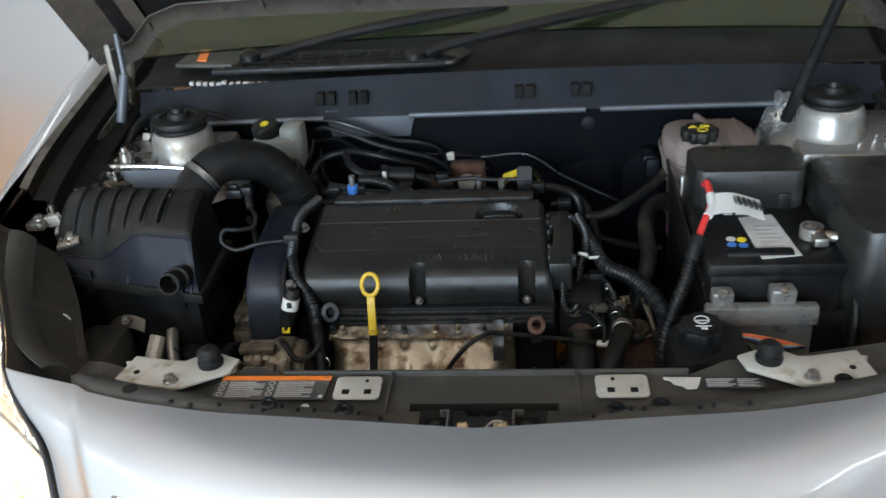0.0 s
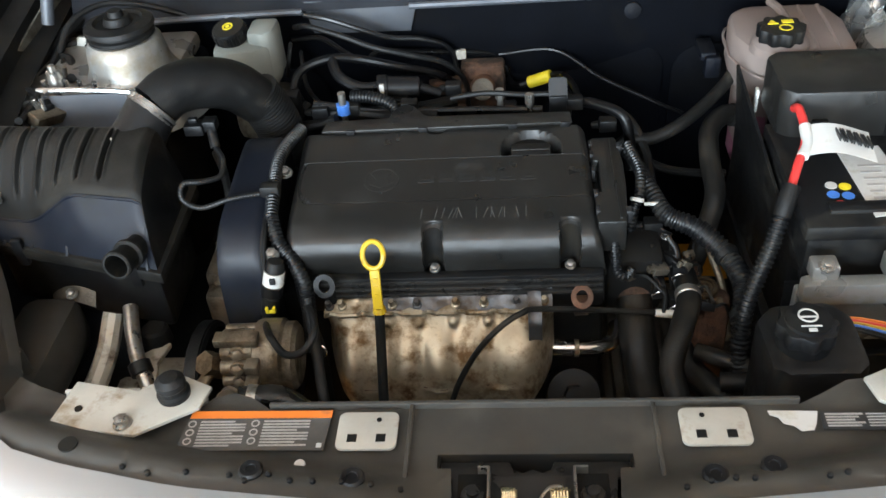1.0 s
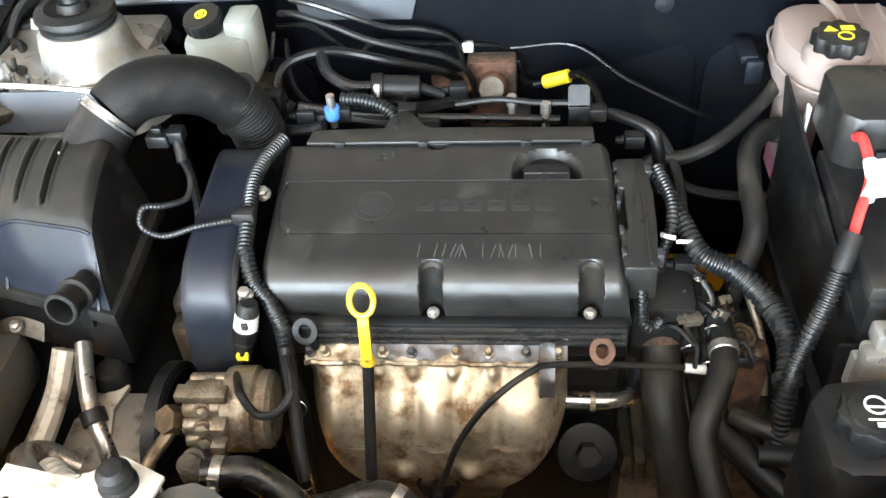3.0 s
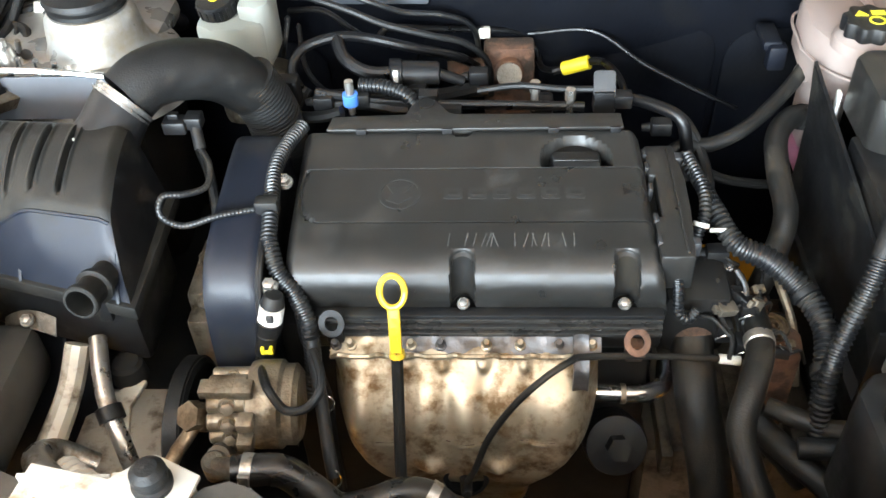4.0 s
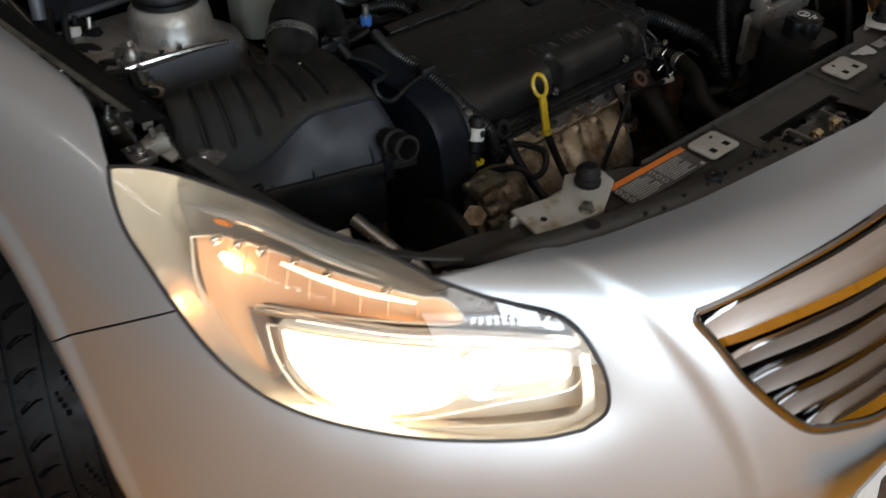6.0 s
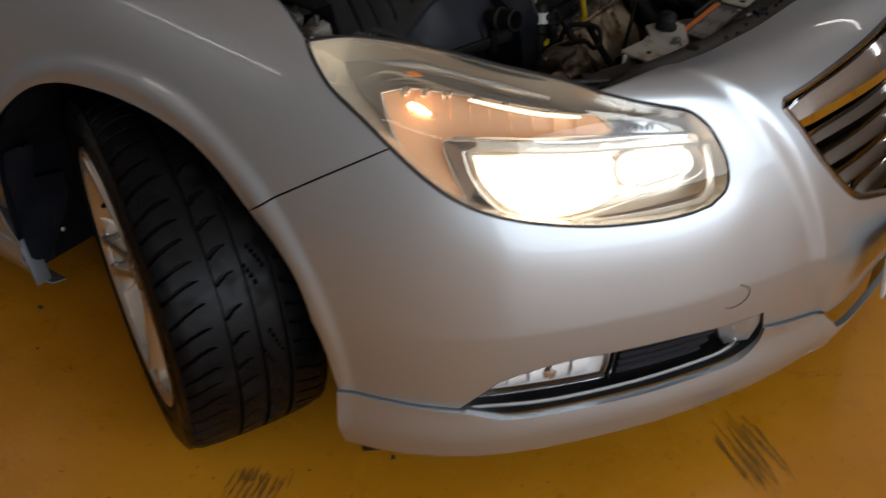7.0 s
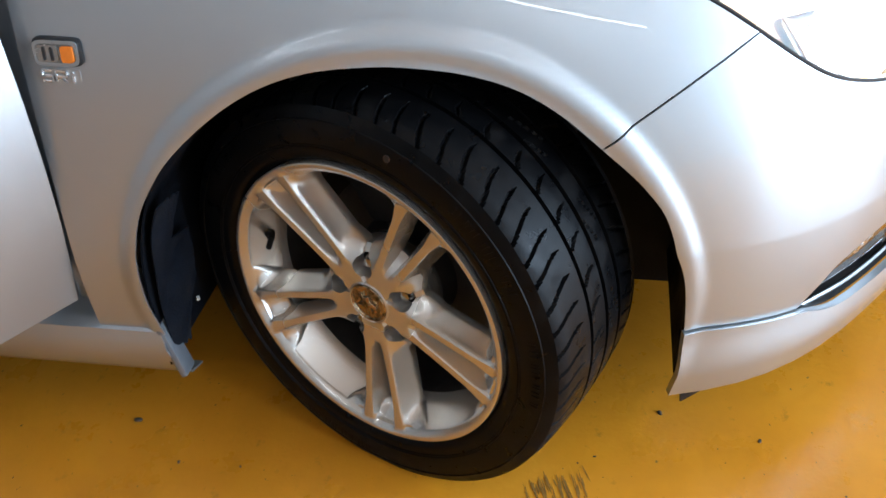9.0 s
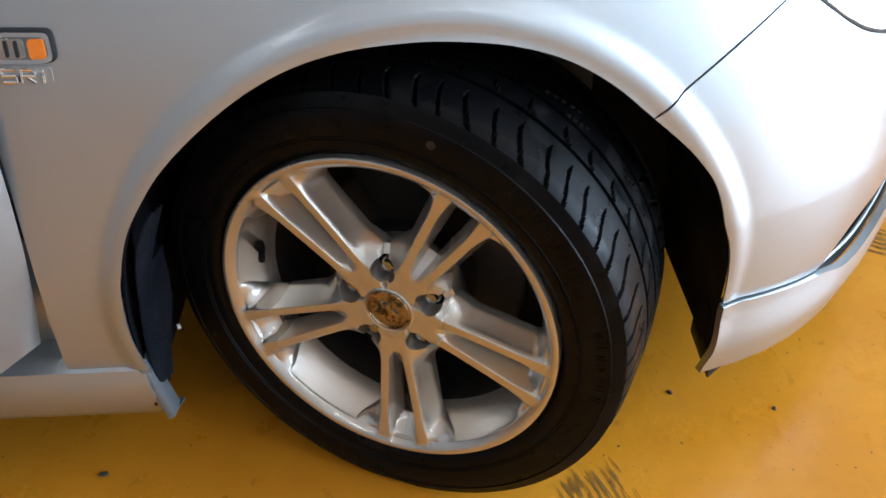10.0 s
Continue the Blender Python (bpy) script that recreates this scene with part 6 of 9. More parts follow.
# ---- air filter box ----
air = thing("air_filter_box", "black ribbed air filter box, its skirt tinted with blue daylight", "air filter box")
bm = B()


def lid(u, v):
    x = -0.704 + (0.252 - 0.008 * v) * u + 0.024 * v * (1 - u)
    y0, y1 = 0.658 - 0.049 * u, 0.746 - 0.018 * u
    y = y0 + (y1 - y0) * v
    fore = 0.728 + 0.050 * float(ramp((u - 0.30) / 0.38))
    z = fore + (0.806 - fore) * math.sin(min(1, v * 1.25) * math.pi * 0.5) - 0.007 * (max(0, abs(2 * u - 1) - 0.90) / 0.10) ** 2 - 0.006 * float(ramp((v - 0.9) / 0.1)) - 0.006 * (1 - min(1, v / 0.07)) ** 2
    for c in (0.136, 0.264, 0.392, 0.52, 0.648, 0.776):
        gap = abs(u - c)
        z += (0.0018 * float(ramp(1.6 - abs(gap - 0.020) / 0.007)) - 0.006 * float(ramp(1.5 - gap / 0.010))) * float(ramp((v - 0.14) / 0.05) * ramp((0.90 - v) / 0.05))
    return Vector((x, y, z))


def flange_at(u, out=0.0, z=0.700):
    return Vector((-0.706 + 0.275 * u, 0.642 - 0.079 * u - out, z))


sheet(bm, lid, 170, 30)
part("lid", bm, M["airbox"], air, "dusty black ribbed lid", 50)
bm = B()
sheet(bm, lambda u, v: lid(u, 0.0).lerp(flange_at(0.01 + 0.965 * u), v) + Vector((0, -0.003 * math.sin(v * math.pi), 0)), 60, 6)
part("lid_skirt", bm, M["airbox_low"], air, "black lid skirt with blue daylight put into its colour", 40)
bm = B()
tube(bm, [lid(u, 0.0) + Vector((0, -0.0005, -0.0006)) for u in np.linspace(0.02, 0.99, 30)], 0.0022, 6, 1)
part("lid_edge", bm, M["airbox_low"], air)
# lid walls darker than the lid, their shade put into the colour
bm = B()
sheet(bm, lambda u, v: lid(1.0, u).lerp(flange_at(0.975).lerp(Vector((-0.446, 0.735, 0.70)), u), v), 12, 4)
part("lid_side", bm, M["black"], air, "", 40)
bm = B()
sheet(bm, lambda u, v: lid(0.0, u).lerp(flange_at(0.01).lerp(Vector((-0.70, 0.745, 0.70)), u), v), 12, 4)
part("lid_side", bm, M["black"], air, "", 40)
bm = B()
sheet(bm, lambda u, v: lid(u, 1.0).lerp(Vector((-0.70 + 0.254 * u, 0.745 - 0.01 * u, 0.70)), v), 12, 4)
part("lid_side", bm, M["black"], air, "", 40)
bm = B()
prism(bm, [tuple(flange_at(0.0, 0.006))[:2], tuple(flange_at(1.0, 0.006))[:2], (-0.436, 0.742), (-0.706, 0.752)], 0.683, 0.700, None, 0.003)
part("flange", bm, M["airbox"], air)
bm = B()
prism(bm, [tuple(flange_at(0.03, -0.022))[:2], tuple(flange_at(0.92, -0.022))[:2], (-0.46, 0.735), (-0.70, 0.745)], 0.575, 0.69, None, 0.012)
part("tray", bm, M["black"], air)
for u in (0.06, 0.18, 0.33, 0.52, 0.80, 0.93):
    bm = B()
    tall = (lid(u, 0).z - 0.700) * 0.62
    prism(bm, [(0, 0.0), (0.034, 0.0), (0.008, tall)], -0.0015, 0.0015, Matrix.Translation(flange_at(u, -0.030)) @ Matrix(((0, 0, 1, 0), (-1, 0, 0, 0), (0, 1, 0, 0), (0, 0, 0, 1))))
    part("rib", bm, M["airbox_low"], air)
bm = B()
msp = to_axis((-0.4655, 0.5445, 0.732), (-0.467, 0.531, 0.735))
lathe(bm, [(0.0145, -0.05), (0.0145, -0.022), (0.019, -0.020), (0.019, -0.015), (0.0150, -0.013), (0.0150, 0.004), (0.0178, 0.006), (0.0178, 0.012), (0.0162, 0.0135), (0.0140, 0.0135), (0.0132, 0.008), (0.0130, -0.03)], msp, 32, caps=False)
spout = part("spout", bm, M["airbox"], air, "round plastic spout")
# dull black disc for the shade inside the spout's mouth
bm = B()
lathe(bm, [(0.0129, -0.020), (0.006, -0.0205), (0, -0.0205)], msp, 20, caps=False)
part("bore", bm, M["deep"], spout)
bm = B()
lathe(bm, [(0.041, 0), (0.037, 0.012), (0.034, 0.03), (0.033, 0.060)], to_axis((-0.500, 0.722, 0.768), (-0.472, 0.772, 0.811)), 36)
part("outlet", bm, M["black"], air)
for x in (-0.635, -0.47):
    bm = B()
    q = flange_at((x + 0.706) / 0.275, 0.008)
    box(bm, (x - 0.007, q.y, 0.672), (x + 0.007, q.y + 0.008, 0.712), 0.002)
    part("clip", bm, M["black"], air)
intake = thing("intake_hose", "thick black rubber intake elbow with a metal hose clamp", "hose")
bm = B()
tube(bm, [(-0.474, 0.768, 0.807), (-0.453, 0.79, 0.817), (-0.424, 0.815, 0.813), (-0.390, 0.84, 0.793), (-0.365, 0.86, 0.757)], [0.0325, 0.033, 0.034, 0.034, 0.033], 28, 8)
elbow = part("elbow", bm, M["rubber"], intake)
bm = B()
tube(bm, [(-0.367, 0.858, 0.772), (-0.350, 0.873, 0.715), (-0.347, 0.885, 0.645), (-0.345, 0.89, 0.56)], 0.034, 28, 8, rib=0.0022, pitch=0.005)
part("bellows", bm, M["rubber"], intake, "ribbed bellows")
bm = B()
mc = to_axis((-0.480, 0.760, 0.801), (-0.466, 0.776, 0.813))
for z0, z1 in ((0.0, 0.0042), (0.0072, 0.0114)):
    lathe(bm, [(0.0330, z0), (0.0350, z0 + 0.0006), (0.0350, z1 - 0.0006), (0.0330, z1)], mc, 44, caps=False)
lathe(bm, [(0.0338, 0.0040), (0.0340, 0.0074)], mc, 44, caps=False)
clamp = part("hose_clamp", bm, M["clamp_steel"], intake, "steel hose clamp")
worm = mc @ Matrix.Rotation(radians(-50), 4, "Z")
bm = B()
box(bm, (0.0335, -0.012, -0.002), (0.0440, 0.009, 0.0135), 0.003, worm)
part("worm_housing", bm, M["clamp_steel"], clamp)
bm = B()
rod(bm, worm @ Vector((0.0395, -0.020, 0.0058)), worm @ Vector((0.0395, -0.011, 0.0058)), 0.0052, 0.0052, 6)
rod(bm, worm @ Vector((0.0395, 0.008, 0.0058)), worm @ Vector((0.0395, 0.020, 0.0058)), 0.0026, 0.0024, 10)
part("screw", bm, M["bright"], clamp)
bm = B()
lathe(bm, [(0.0415, 0.0), (0.0425, 0.0015), (0.0415, 0.003)], to_axis((-0.500, 0.722, 0.768), (-0.472, 0.772, 0.811)), 40, caps=False)
part("duct_ring", bm, M["bracket"], intake, "pale ring at the foot of the duct")
maf = thing("air_flow_sensor", "black plastic sensor plug on the air duct", "sensor")
bm = B()
box(bm, (-0.438, 0.752, 0.768), (-0.412, 0.772, 0.784), 0.003)
box(bm, (-0.414, 0.757, 0.771), (-0.396, 0.776, 0.786), 0.002)
box(bm, (-0.432, 0.760, 0.783), (-0.420, 0.768, 0.790), 0.0015)
rod(bm, (-0.405, 0.765, 0.775), (-0.398, 0.745, 0.755), 0.0065)
part("plug", bm, M["black"], maf)

# ---- brake fluid reservoir ----
brk = thing("brake_fluid_reservoir", "milky white brake fluid reservoir with a black screw cap", "reservoir")
bm = B()
prism(bm, [(-0.446, 0.945), (-0.424, 0.930), (-0.384, 0.932), (-0.362, 0.948), (-0.358, 1.0), (-0.446, 1.0)], 0.722, 0.797, None, 0.009)
prism(bm, [(-0.394, 0.954), (-0.368, 0.946), (-0.354, 0.960), (-0.352, 1.005), (-0.394, 1.005)], 0.735, 0.816, None, 0.009)
lathe(bm, [(0.024, 0.785), (0.023, 0.808)], Matrix.Translation((-0.418, 0.970, 0)), 28)
part("tank", bm, M["brake_tank"], brk)
bm = B()
m = Matrix.Translation((-0.418, 0.970, 0.800)) @ pose(0, 0, 0, 12, -6) @ Matrix.Diagonal((0.80, 0.80, 0.85, 1))
lathe(bm, [(0.030, 0), (0.031, 0.004), (0.031, 0.020), (0.029, 0.0245), (0, 0.0255)], m, 40)
cap = part("cap", bm, M["black"], brk, "black screw cap")
for k in range(16):
    bm = B()
    box(bm, (0.029, -0.003, 0.004), (0.0325, 0.003, 0.020), 0.001, m @ Matrix.Rotation(2 * math.pi * k / 16, 4, "Z"))
    part("grip_rib", bm, M["black"], cap)
bm = B()
lathe(bm, [(0.010, 0.0255), (0.010, 0.0265), (0.0068, 0.0265), (0.0066, 0.0255)], m, 24, caps=False)
lathe(bm, [(0.004, 0.0255), (0.004, 0.0265), (0, 0.0265)], m, 14)
part("symbol", bm, M["yellow_tag"], cap, "yellow symbol")
bm = B()
rod(bm, (-0.42, 1.04, 0.62), (-0.42, 1.04, 0.70), 0.02)
box(bm, (-0.46, 1.0, 0.60), (-0.37, 1.11, 0.66), 0.02)
part("master_cylinder", bm, M["cast"], brk)

# ---- coolant expansion tank ----
tank = thing("coolant_expansion_tank", "cloudy pink coolant tank with a lobed black cap", "reservoir")
bm = B()
prism(bm, [(0.300, 0.965), (0.306, 1.040), (0.335, 1.060), (0.445, 1.056), (0.462, 1.0), (0.458, 0.905), (0.44, 0.885), (0.36, 0.885), (0.318, 0.915)], 0.695, 0.772, None, 0.022)
prism(bm, [(0.312, 0.93), (0.312, 1.0), (0.36, 1.0), (0.36, 0.93)], 0.60, 0.71, None, 0.012)
lathe(bm, [(0.040, 0.0), (0.038, 0.012), (0.030, 0.02)], Matrix.Translation((0.355, 0.925, 0.765)), 30)
tube(bm, [(0.375, 0.90, 0.775), (0.378, 1.0, 0.778), (0.37, 1.06, 0.773)], 0.006, 8, 6)
rod(bm, (0.325, 0.985, 0.705), (0.305, 0.965, 0.70), 0.016, 0.012)
part("tank", bm, M["tank"], tank)
bm = B()
seam = [(0.298, 0.965), (0.304, 1.041), (0.334, 1.062), (0.446, 1.058), (0.464, 1.0), (0.460, 0.904), (0.441, 0.883), (0.359, 0.883), (0.316, 0.914)]
tube(bm, [(x, y, 0.736) for x, y in seam + seam[:1]], 0.0022, 6, 6)
part("moulding_seam", bm, M["tank"], tank)
for x in (0.405, 0.432):
    bm = B()
    tube(bm, [(x, 0.895, 0.768), (x, 0.96, 0.7735), (x + 0.002, 1.045, 0.770)], 0.0035, 6, 5)
    part("moulded_rib", bm, M["tank"], tank)
bm = B()
box(bm, (0.315, 0.927, 0.56), (0.357, 1.0, 0.66), 0.012)
part("coolant", bm, M["coolant"], tank, "pink coolant")
bm = B()
m = Matrix.Translation((0.353, 0.922, 0.783)) @ Matrix.Diagonal((0.84, 0.84, 0.95, 1))
prof = [((0.036 + 0.0028 * math.cos(9 * a)) * math.cos(a), (0.036 + 0.0028 * math.cos(9 * a)) * math.sin(a)) for a in np.linspace(0, 2 * math.pi, 73)[:-1]]
prism(bm, prof, 0, 0.020, m, 0.002)
cap = part("cap", bm, M["black"], tank, "lobed black cap")
bm = B()
lathe(bm, [(0.011, 0.0205), (0.011, 0.0212), (0.0085, 0.0212), (0.0085, 0.0205)], m @ Matrix.Translation((0.004, -0.010, 0)), 20, caps=False)
prism(bm, [(-0.022, 0.004), (-0.004, 0.004), (-0.013, 0.018)], 0.0203, 0.0212, m)
prism(bm, [(0.002, 0.006), (0.020, 0.006), (0.020, 0.017), (0.002, 0.017)], 0.0203, 0.0212, m)
part("symbol", bm, M["yellow_tag"], cap, "yellow symbols")
bm = B()
box(bm, (0.278, 1.02, 0.670), (0.302, 1.04, 0.705), 0.004)
box(bm, (0.272, 1.03, 0.695), (0.296, 1.085, 0.708), 0.003)
part("mount_clip", bm, M["cowl"], tank)

# ---- engine ----
eng = thing("engine", "transverse engine with a black plastic top cover and brown-stained heat shield", "engine")
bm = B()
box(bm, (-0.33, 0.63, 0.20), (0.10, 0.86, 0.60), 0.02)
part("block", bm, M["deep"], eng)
bm = B()
box(bm, (-0.292, 0.608, 0.585), (0.098, 0.83, 0.640), 0.006)
part("cylinder_head", bm, M["black"], eng)
bm = B()
box(bm, (-0.27, 0.600, 0.612), (0.092, 0.61, 0.628), 0.003)
part("head_rib", bm, M["black"], eng)
bm = B()
box(bm, (-0.285, 0.598, 0.640), (0.095, 0.612, 0.648), 0.002)
part("cover_gasket", bm, M["black"], eng)


_sec = spline([(0.612, 0.645), (0.606, 0.668), (0.611, 0.690), (0.630, 0.703), (0.66, 0.7085), (0.72, 0.7155), (0.80, 0.725), (0.818, 0.722), (0.822, 0.70)], 8)


def cover_line(v):
    """Section of the top cover, from its front foot to its rear edge: y and z."""
    return np.array([np.interp(v * (len(_sec) - 1), range(len(_sec)), _sec[:, i]) for i in (0, 1)])


_ts = np.linspace(0.22, 0.95, 300)
_ys = np.array([cover_line(t)[0] for t in _ts])


def cover_v(y):
    """The place on the section at which its top reaches y."""
    return float(np.interp(y, _ys, _ts))


def on_cover(x, y, up=0.0):
    return Vector((x, y, float(cover_line(cover_v(y))[1]) + up))


def cover_at(u, v, up=0.0):
    y, z = cover_line(v)
    x = -0.302 + 0.012 * (1 - v) + u * (0.388 - 0.006 * v)
    e = max(0, 0.5 - abs(u - 0.5))
    return Vector((x, y, z - 0.012 * max(0, 1 - e / 0.03) ** 2 + up))


OIL, OIL_R = (0.0115, 0.764), 0.0405
SEAM_REAR, SEAM_FRONT = 0.7530, 0.6735
ARC = [Vector(q) for q in spline([(-0.2845, 0.753), (-0.2895, 0.728), (-0.2880, 0.705), (-0.2810, 0.686), (-0.2690, 0.6735)], 10)]


def cover_cut(u, v):
    """The cover with its panel seams, the filler well, a notch at the back and a dimple over each bolt."""
    p = cover_at(u, v)
    if v > 0.25:
        gap = 1.0
        if p.x > -0.284:
            gap = min(gap, abs(p.y - SEAM_REAR) / 0.0011)
        if p.x > -0.269:
            gap = min(gap, abs(p.y - SEAM_FRONT) / 0.0015)
        if p.x < -0.262 and SEAM_FRONT < p.y < SEAM_REAR:
            gap = min(gap, min(math.hypot(p.x - q.x, p.y - q.y) for q in ARC) / 0.0019)
        if gap < 1:
            p.z -= 0.0035 * math.sqrt(1 - gap * gap)
        elif p.y < SEAM_FRONT:
            p.z += 0.0008
    r = math.hypot(p.x - OIL[0], p.y - OIL[1])
    if r < OIL_R and p.y > SEAM_REAR + 0.0014:
        p.z -= 0.024 * float(ramp((OIL_R - r) / 0.0065) * ramp((p.y - SEAM_REAR - 0.0014) / 0.002))
    if math.hypot(p.x + 0.116, p.y - 0.818) < 0.013:
        p.z -= 0.012
    for bx in (-0.111, 0.055):
        rr = abs(p.x - bx)
        if rr < 0.0125 and p.z < 0.706 and p.y < 0.64:
            p.y += 0.018 * math.sqrt(max(0, 1 - (rr / 0.0125) ** 2)) * min(1, max(0, (0.708 - p.z) / 0.008))
    return p


rows_v = set(np.linspace(0, 1, 90).round(5))
for y in (SEAM_REAR, SEAM_FRONT):
    rows_v |= {round(cover_v(y + d), 5) for d in (-0.0019, -0.0015, -0.0011, -0.0006, 0, 0.0006, 0.0011, 0.0015, 0.0019, 0.003)}
rows_v = sorted(rows_v)
bm = B()
sheet(bm, lambda u, v: cover_cut(u, rows_v[round(v * (len(rows_v) - 1))]), 230, len(rows_v) - 1, 0.003)
cov = part("top_cover", bm, M["cover"], eng, "grained black plastic top cover", 30)
# faint polished marks as plain shapes, and rows of pale chalk strokes
bm = B()
lathe(bm, [(0.0235, 0.0), (0.0235, 0.0006), (0.0205, 0.0006), (0.0205, 0.0)], Matrix.Translation(on_cover(-0.181, 0.716)) @ pose(0, 0, 0, 6.5), 36, caps=False)
prism(bm, [(-0.014, -0.010), (0.0, -0.016), (0.014, -0.006), (0.006, 0.002), (0.013, 0.014), (-0.002, 0.008), (-0.015, 0.012), (-0.007, 0.0)], 0.0, 0.0006, Matrix.Translation(on_cover(-0.181, 0.716)) @ pose(0, 0, 0, 6.5))
part("embossed_ring", bm, M["mark"], cov, "faint embossed round mark")
for k in range(6):
    x = -0.134 + 0.0262 * k
    bm = B()
    m = Matrix.Translation(on_cover(x + 0.011, 0.7155)) @ pose(0, 0, 0, 6.5)
    prism(bm, rounded(0.0200, 0.0165, 0.003), 0.0, 0.0006, m)
    part("embossed_mark", bm, M["mark"], cov)
    bm = B()
    prism(bm, rounded(0.0115, 0.0055, 0.0015), 0.0005, 0.0009, m)
    part("embossed_core", bm, M["cover"], cov)
bm = B()
prism(bm, [(-0.004, -0.006), (0.006, 0.0), (-0.004, 0.006)], 0.0, 0.0006, Matrix.Translation(on_cover(0.062, 0.717)) @ pose(0, 0, 0, 6.5))
part("arrow_mark", bm, M["black"], cov)
random.seed(5)
for k in range(8):
    x = -0.126 + 0.0172 * k
    bm = B()
    for dx in ((0.0,), (0.0, 0.0085), (0.0, 0.0095, 0.005))[k % 3]:
        lean = random.uniform(-0.0015, 0.0015)
        ys_ = [0.6405 + 0.0175 * i / 4 for i in range(5)]
        tube(bm, [on_cover(x + dx + lean * i, y, 0.0008) for i, y in enumerate(ys_)], 0.0006, 5, 2)
    part("chalk_stroke", bm, M["chalk"], cov, "pale chalk strokes" if k == 0 else "")
bm = B()
m = Matrix.Translation((OIL[0], 0.7755, 0.698))
lathe(bm, [(0.0285, -0.004), (0.0285, 0.012), (0.0265, 0.0155), (0, 0.017)], m, 40)
box(bm, (-0.0265, -0.0215, 0.006), (0.0265, 0.008, 0.0225), 0.004, m)
cap = part("oil_cap", bm, M["black"], eng, "black oil filler cap")
bm = B()
box(bm, (-0.025, -0.0115, 0.0222), (0.025, -0.0095, 0.0236), 0.0006, m)
part("grip_ridge", bm, M["cover"], cap)
bm = B()
for x0, x1 in ((-0.0062, -0.0010), (0.0002, 0.0034), (0.0044, 0.0068)):
    box(bm, (x0, -0.0218, 0.012), (x1, -0.0213, 0.019), 0.0, m)
part("symbol", bm, M["paper"], cap)
# dull black lining over each dimple, its shade put into the colour
for bx in (-0.111, 0.055):
    bm = B()

    def dimple(u, v, bx=bx):
        rr = (2 * u - 1) * 0.0120
        y, z = cover_line(0.02 + 0.30 * v)
        deep = 0.018 * math.sqrt(max(0, 1 - (rr / 0.0125) ** 2)) * min(1, max(0, (0.708 - z) / 0.008))
        return Vector((bx + rr, y + deep - 0.0006, z + 0.0004))

    sheet(bm, dimple, 14, 16, 0.0002)
    part("bolt_dimple", bm, M["deep"], cov, "dull black lining for the shade in the bolt dimple")
for x in (-0.111, 0.055):
    bm = B()
    hexbolt(bm, (x, 0.612, 0.652), (x, 0.606, 0.664), 0.0052)
    part("cover_bolt", bm, M["clamp_steel"], eng)
# stepped ribs of the head under the front of the cover
for z, y, h in ((0.6405, 0.5965, 0.0028), (0.6325, 0.5945, 0.0022), (0.6235, 0.5935, 0.0026)):
    bm = B()
    box(bm, (-0.275, y, z - h), (0.094, 0.612, z + h), 0.0012)
    part("head_rib", bm, M["latch_black"], eng)
# coil rail behind the cover, its front edge over the cover
bm = B()
prism(bm, [(-0.272, 0.812), (0.067, 0.813), (0.066, 0.840), (-0.125, 0.842), (-0.133, 0.846), (-0.146, 0.866), (-0.150, 0.872), (-0.170, 0.872), (-0.176, 0.864), (-0.182, 0.842), (-0.268, 0.838)], 0.7275, 0.7315, None, 0.0012)
box(bm, (-0.266, 0.818, 0.690), (0.064, 0.838, 0.728), 0.003)
part("coil_rail", bm, M["cover"], eng, "black coil rail")
for x in (-0.232, -0.133, -0.012, 0.058):
    bm = B()
    box(bm, (x - 0.006, 0.8095, 0.7245), (x + 0.006, 0.8135, 0.7325), 0.0008)
    part("clip", bm, M["black"], eng)
bm = B()
lathe(bm, [(0.010, 0.7316), (0.010, 0.7323), (0, 0.7324)], Matrix.Translation((-0.160, 0.864, 0)), 18)
part("rail_eye", bm, M["deep"], eng)
# right-hand end housing: a flat lid with a slot and catches
bm = B()
prism(bm, [(0.091, 0.811), (0.090, 0.757), (0.098, 0.757), (0.0965, 0.688), (0.088, 0.688), (0.0885, 0.625), (0.123, 0.625), (0.1285, 0.70), (0.1295, 0.752), (0.124, 0.812)], 0.660, 0.706, None, 0.003)
part("end_housing", bm, M["cover"], eng, "flat black end housing")
bm = B()
box(bm, (0.0885, 0.689, 0.655), (0.0972, 0.756, 0.690), 0.001)
part("slot", bm, M["deep"], eng)
bm = B()
box(bm, (0.115, 0.630, 0.7055), (0.1175, 0.805, 0.7085), 0.0008)
part("lid_ridge", bm, M["cover"], eng)
for y in (0.650, 0.684, 0.735, 0.772, 0.796):
    bm = B()
    box(bm, (0.0875, y - 0.006, 0.690), (0.0925, y + 0.006, 0.7085), 0.001)
    part("catch", bm, M["trim"], eng)
for y in (0.648, 0.79):
    bm = B()
    box(bm, (0.1235, y - 0.006, 0.690), (0.1305, y + 0.006, 0.7075), 0.001)
    part("catch", bm, M["trim"], eng)
# timing belt cover: a tall arch-topped box at the other end
bm = B()


def belt(u, v):
    pts = [(0.60, 0.42), (0.575, 0.50), (0.570, 0.58), (0.578, 0.66), (0.594, 0.70), (0.63, 0.722), (0.70, 0.731), (0.78, 0.737), (0.803, 0.728), (0.812, 0.69), (0.815, 0.45)]
    q = spline(pts, 6)
    y, z = [np.interp(v * (len(q) - 1), range(len(q)), q[:, i]) for i in (0, 1)]
    return Vector((-0.373 + 0.054 * u, y, z - 0.004 * max(0, abs(2 * u - 1) - 0.8) / 0.2))


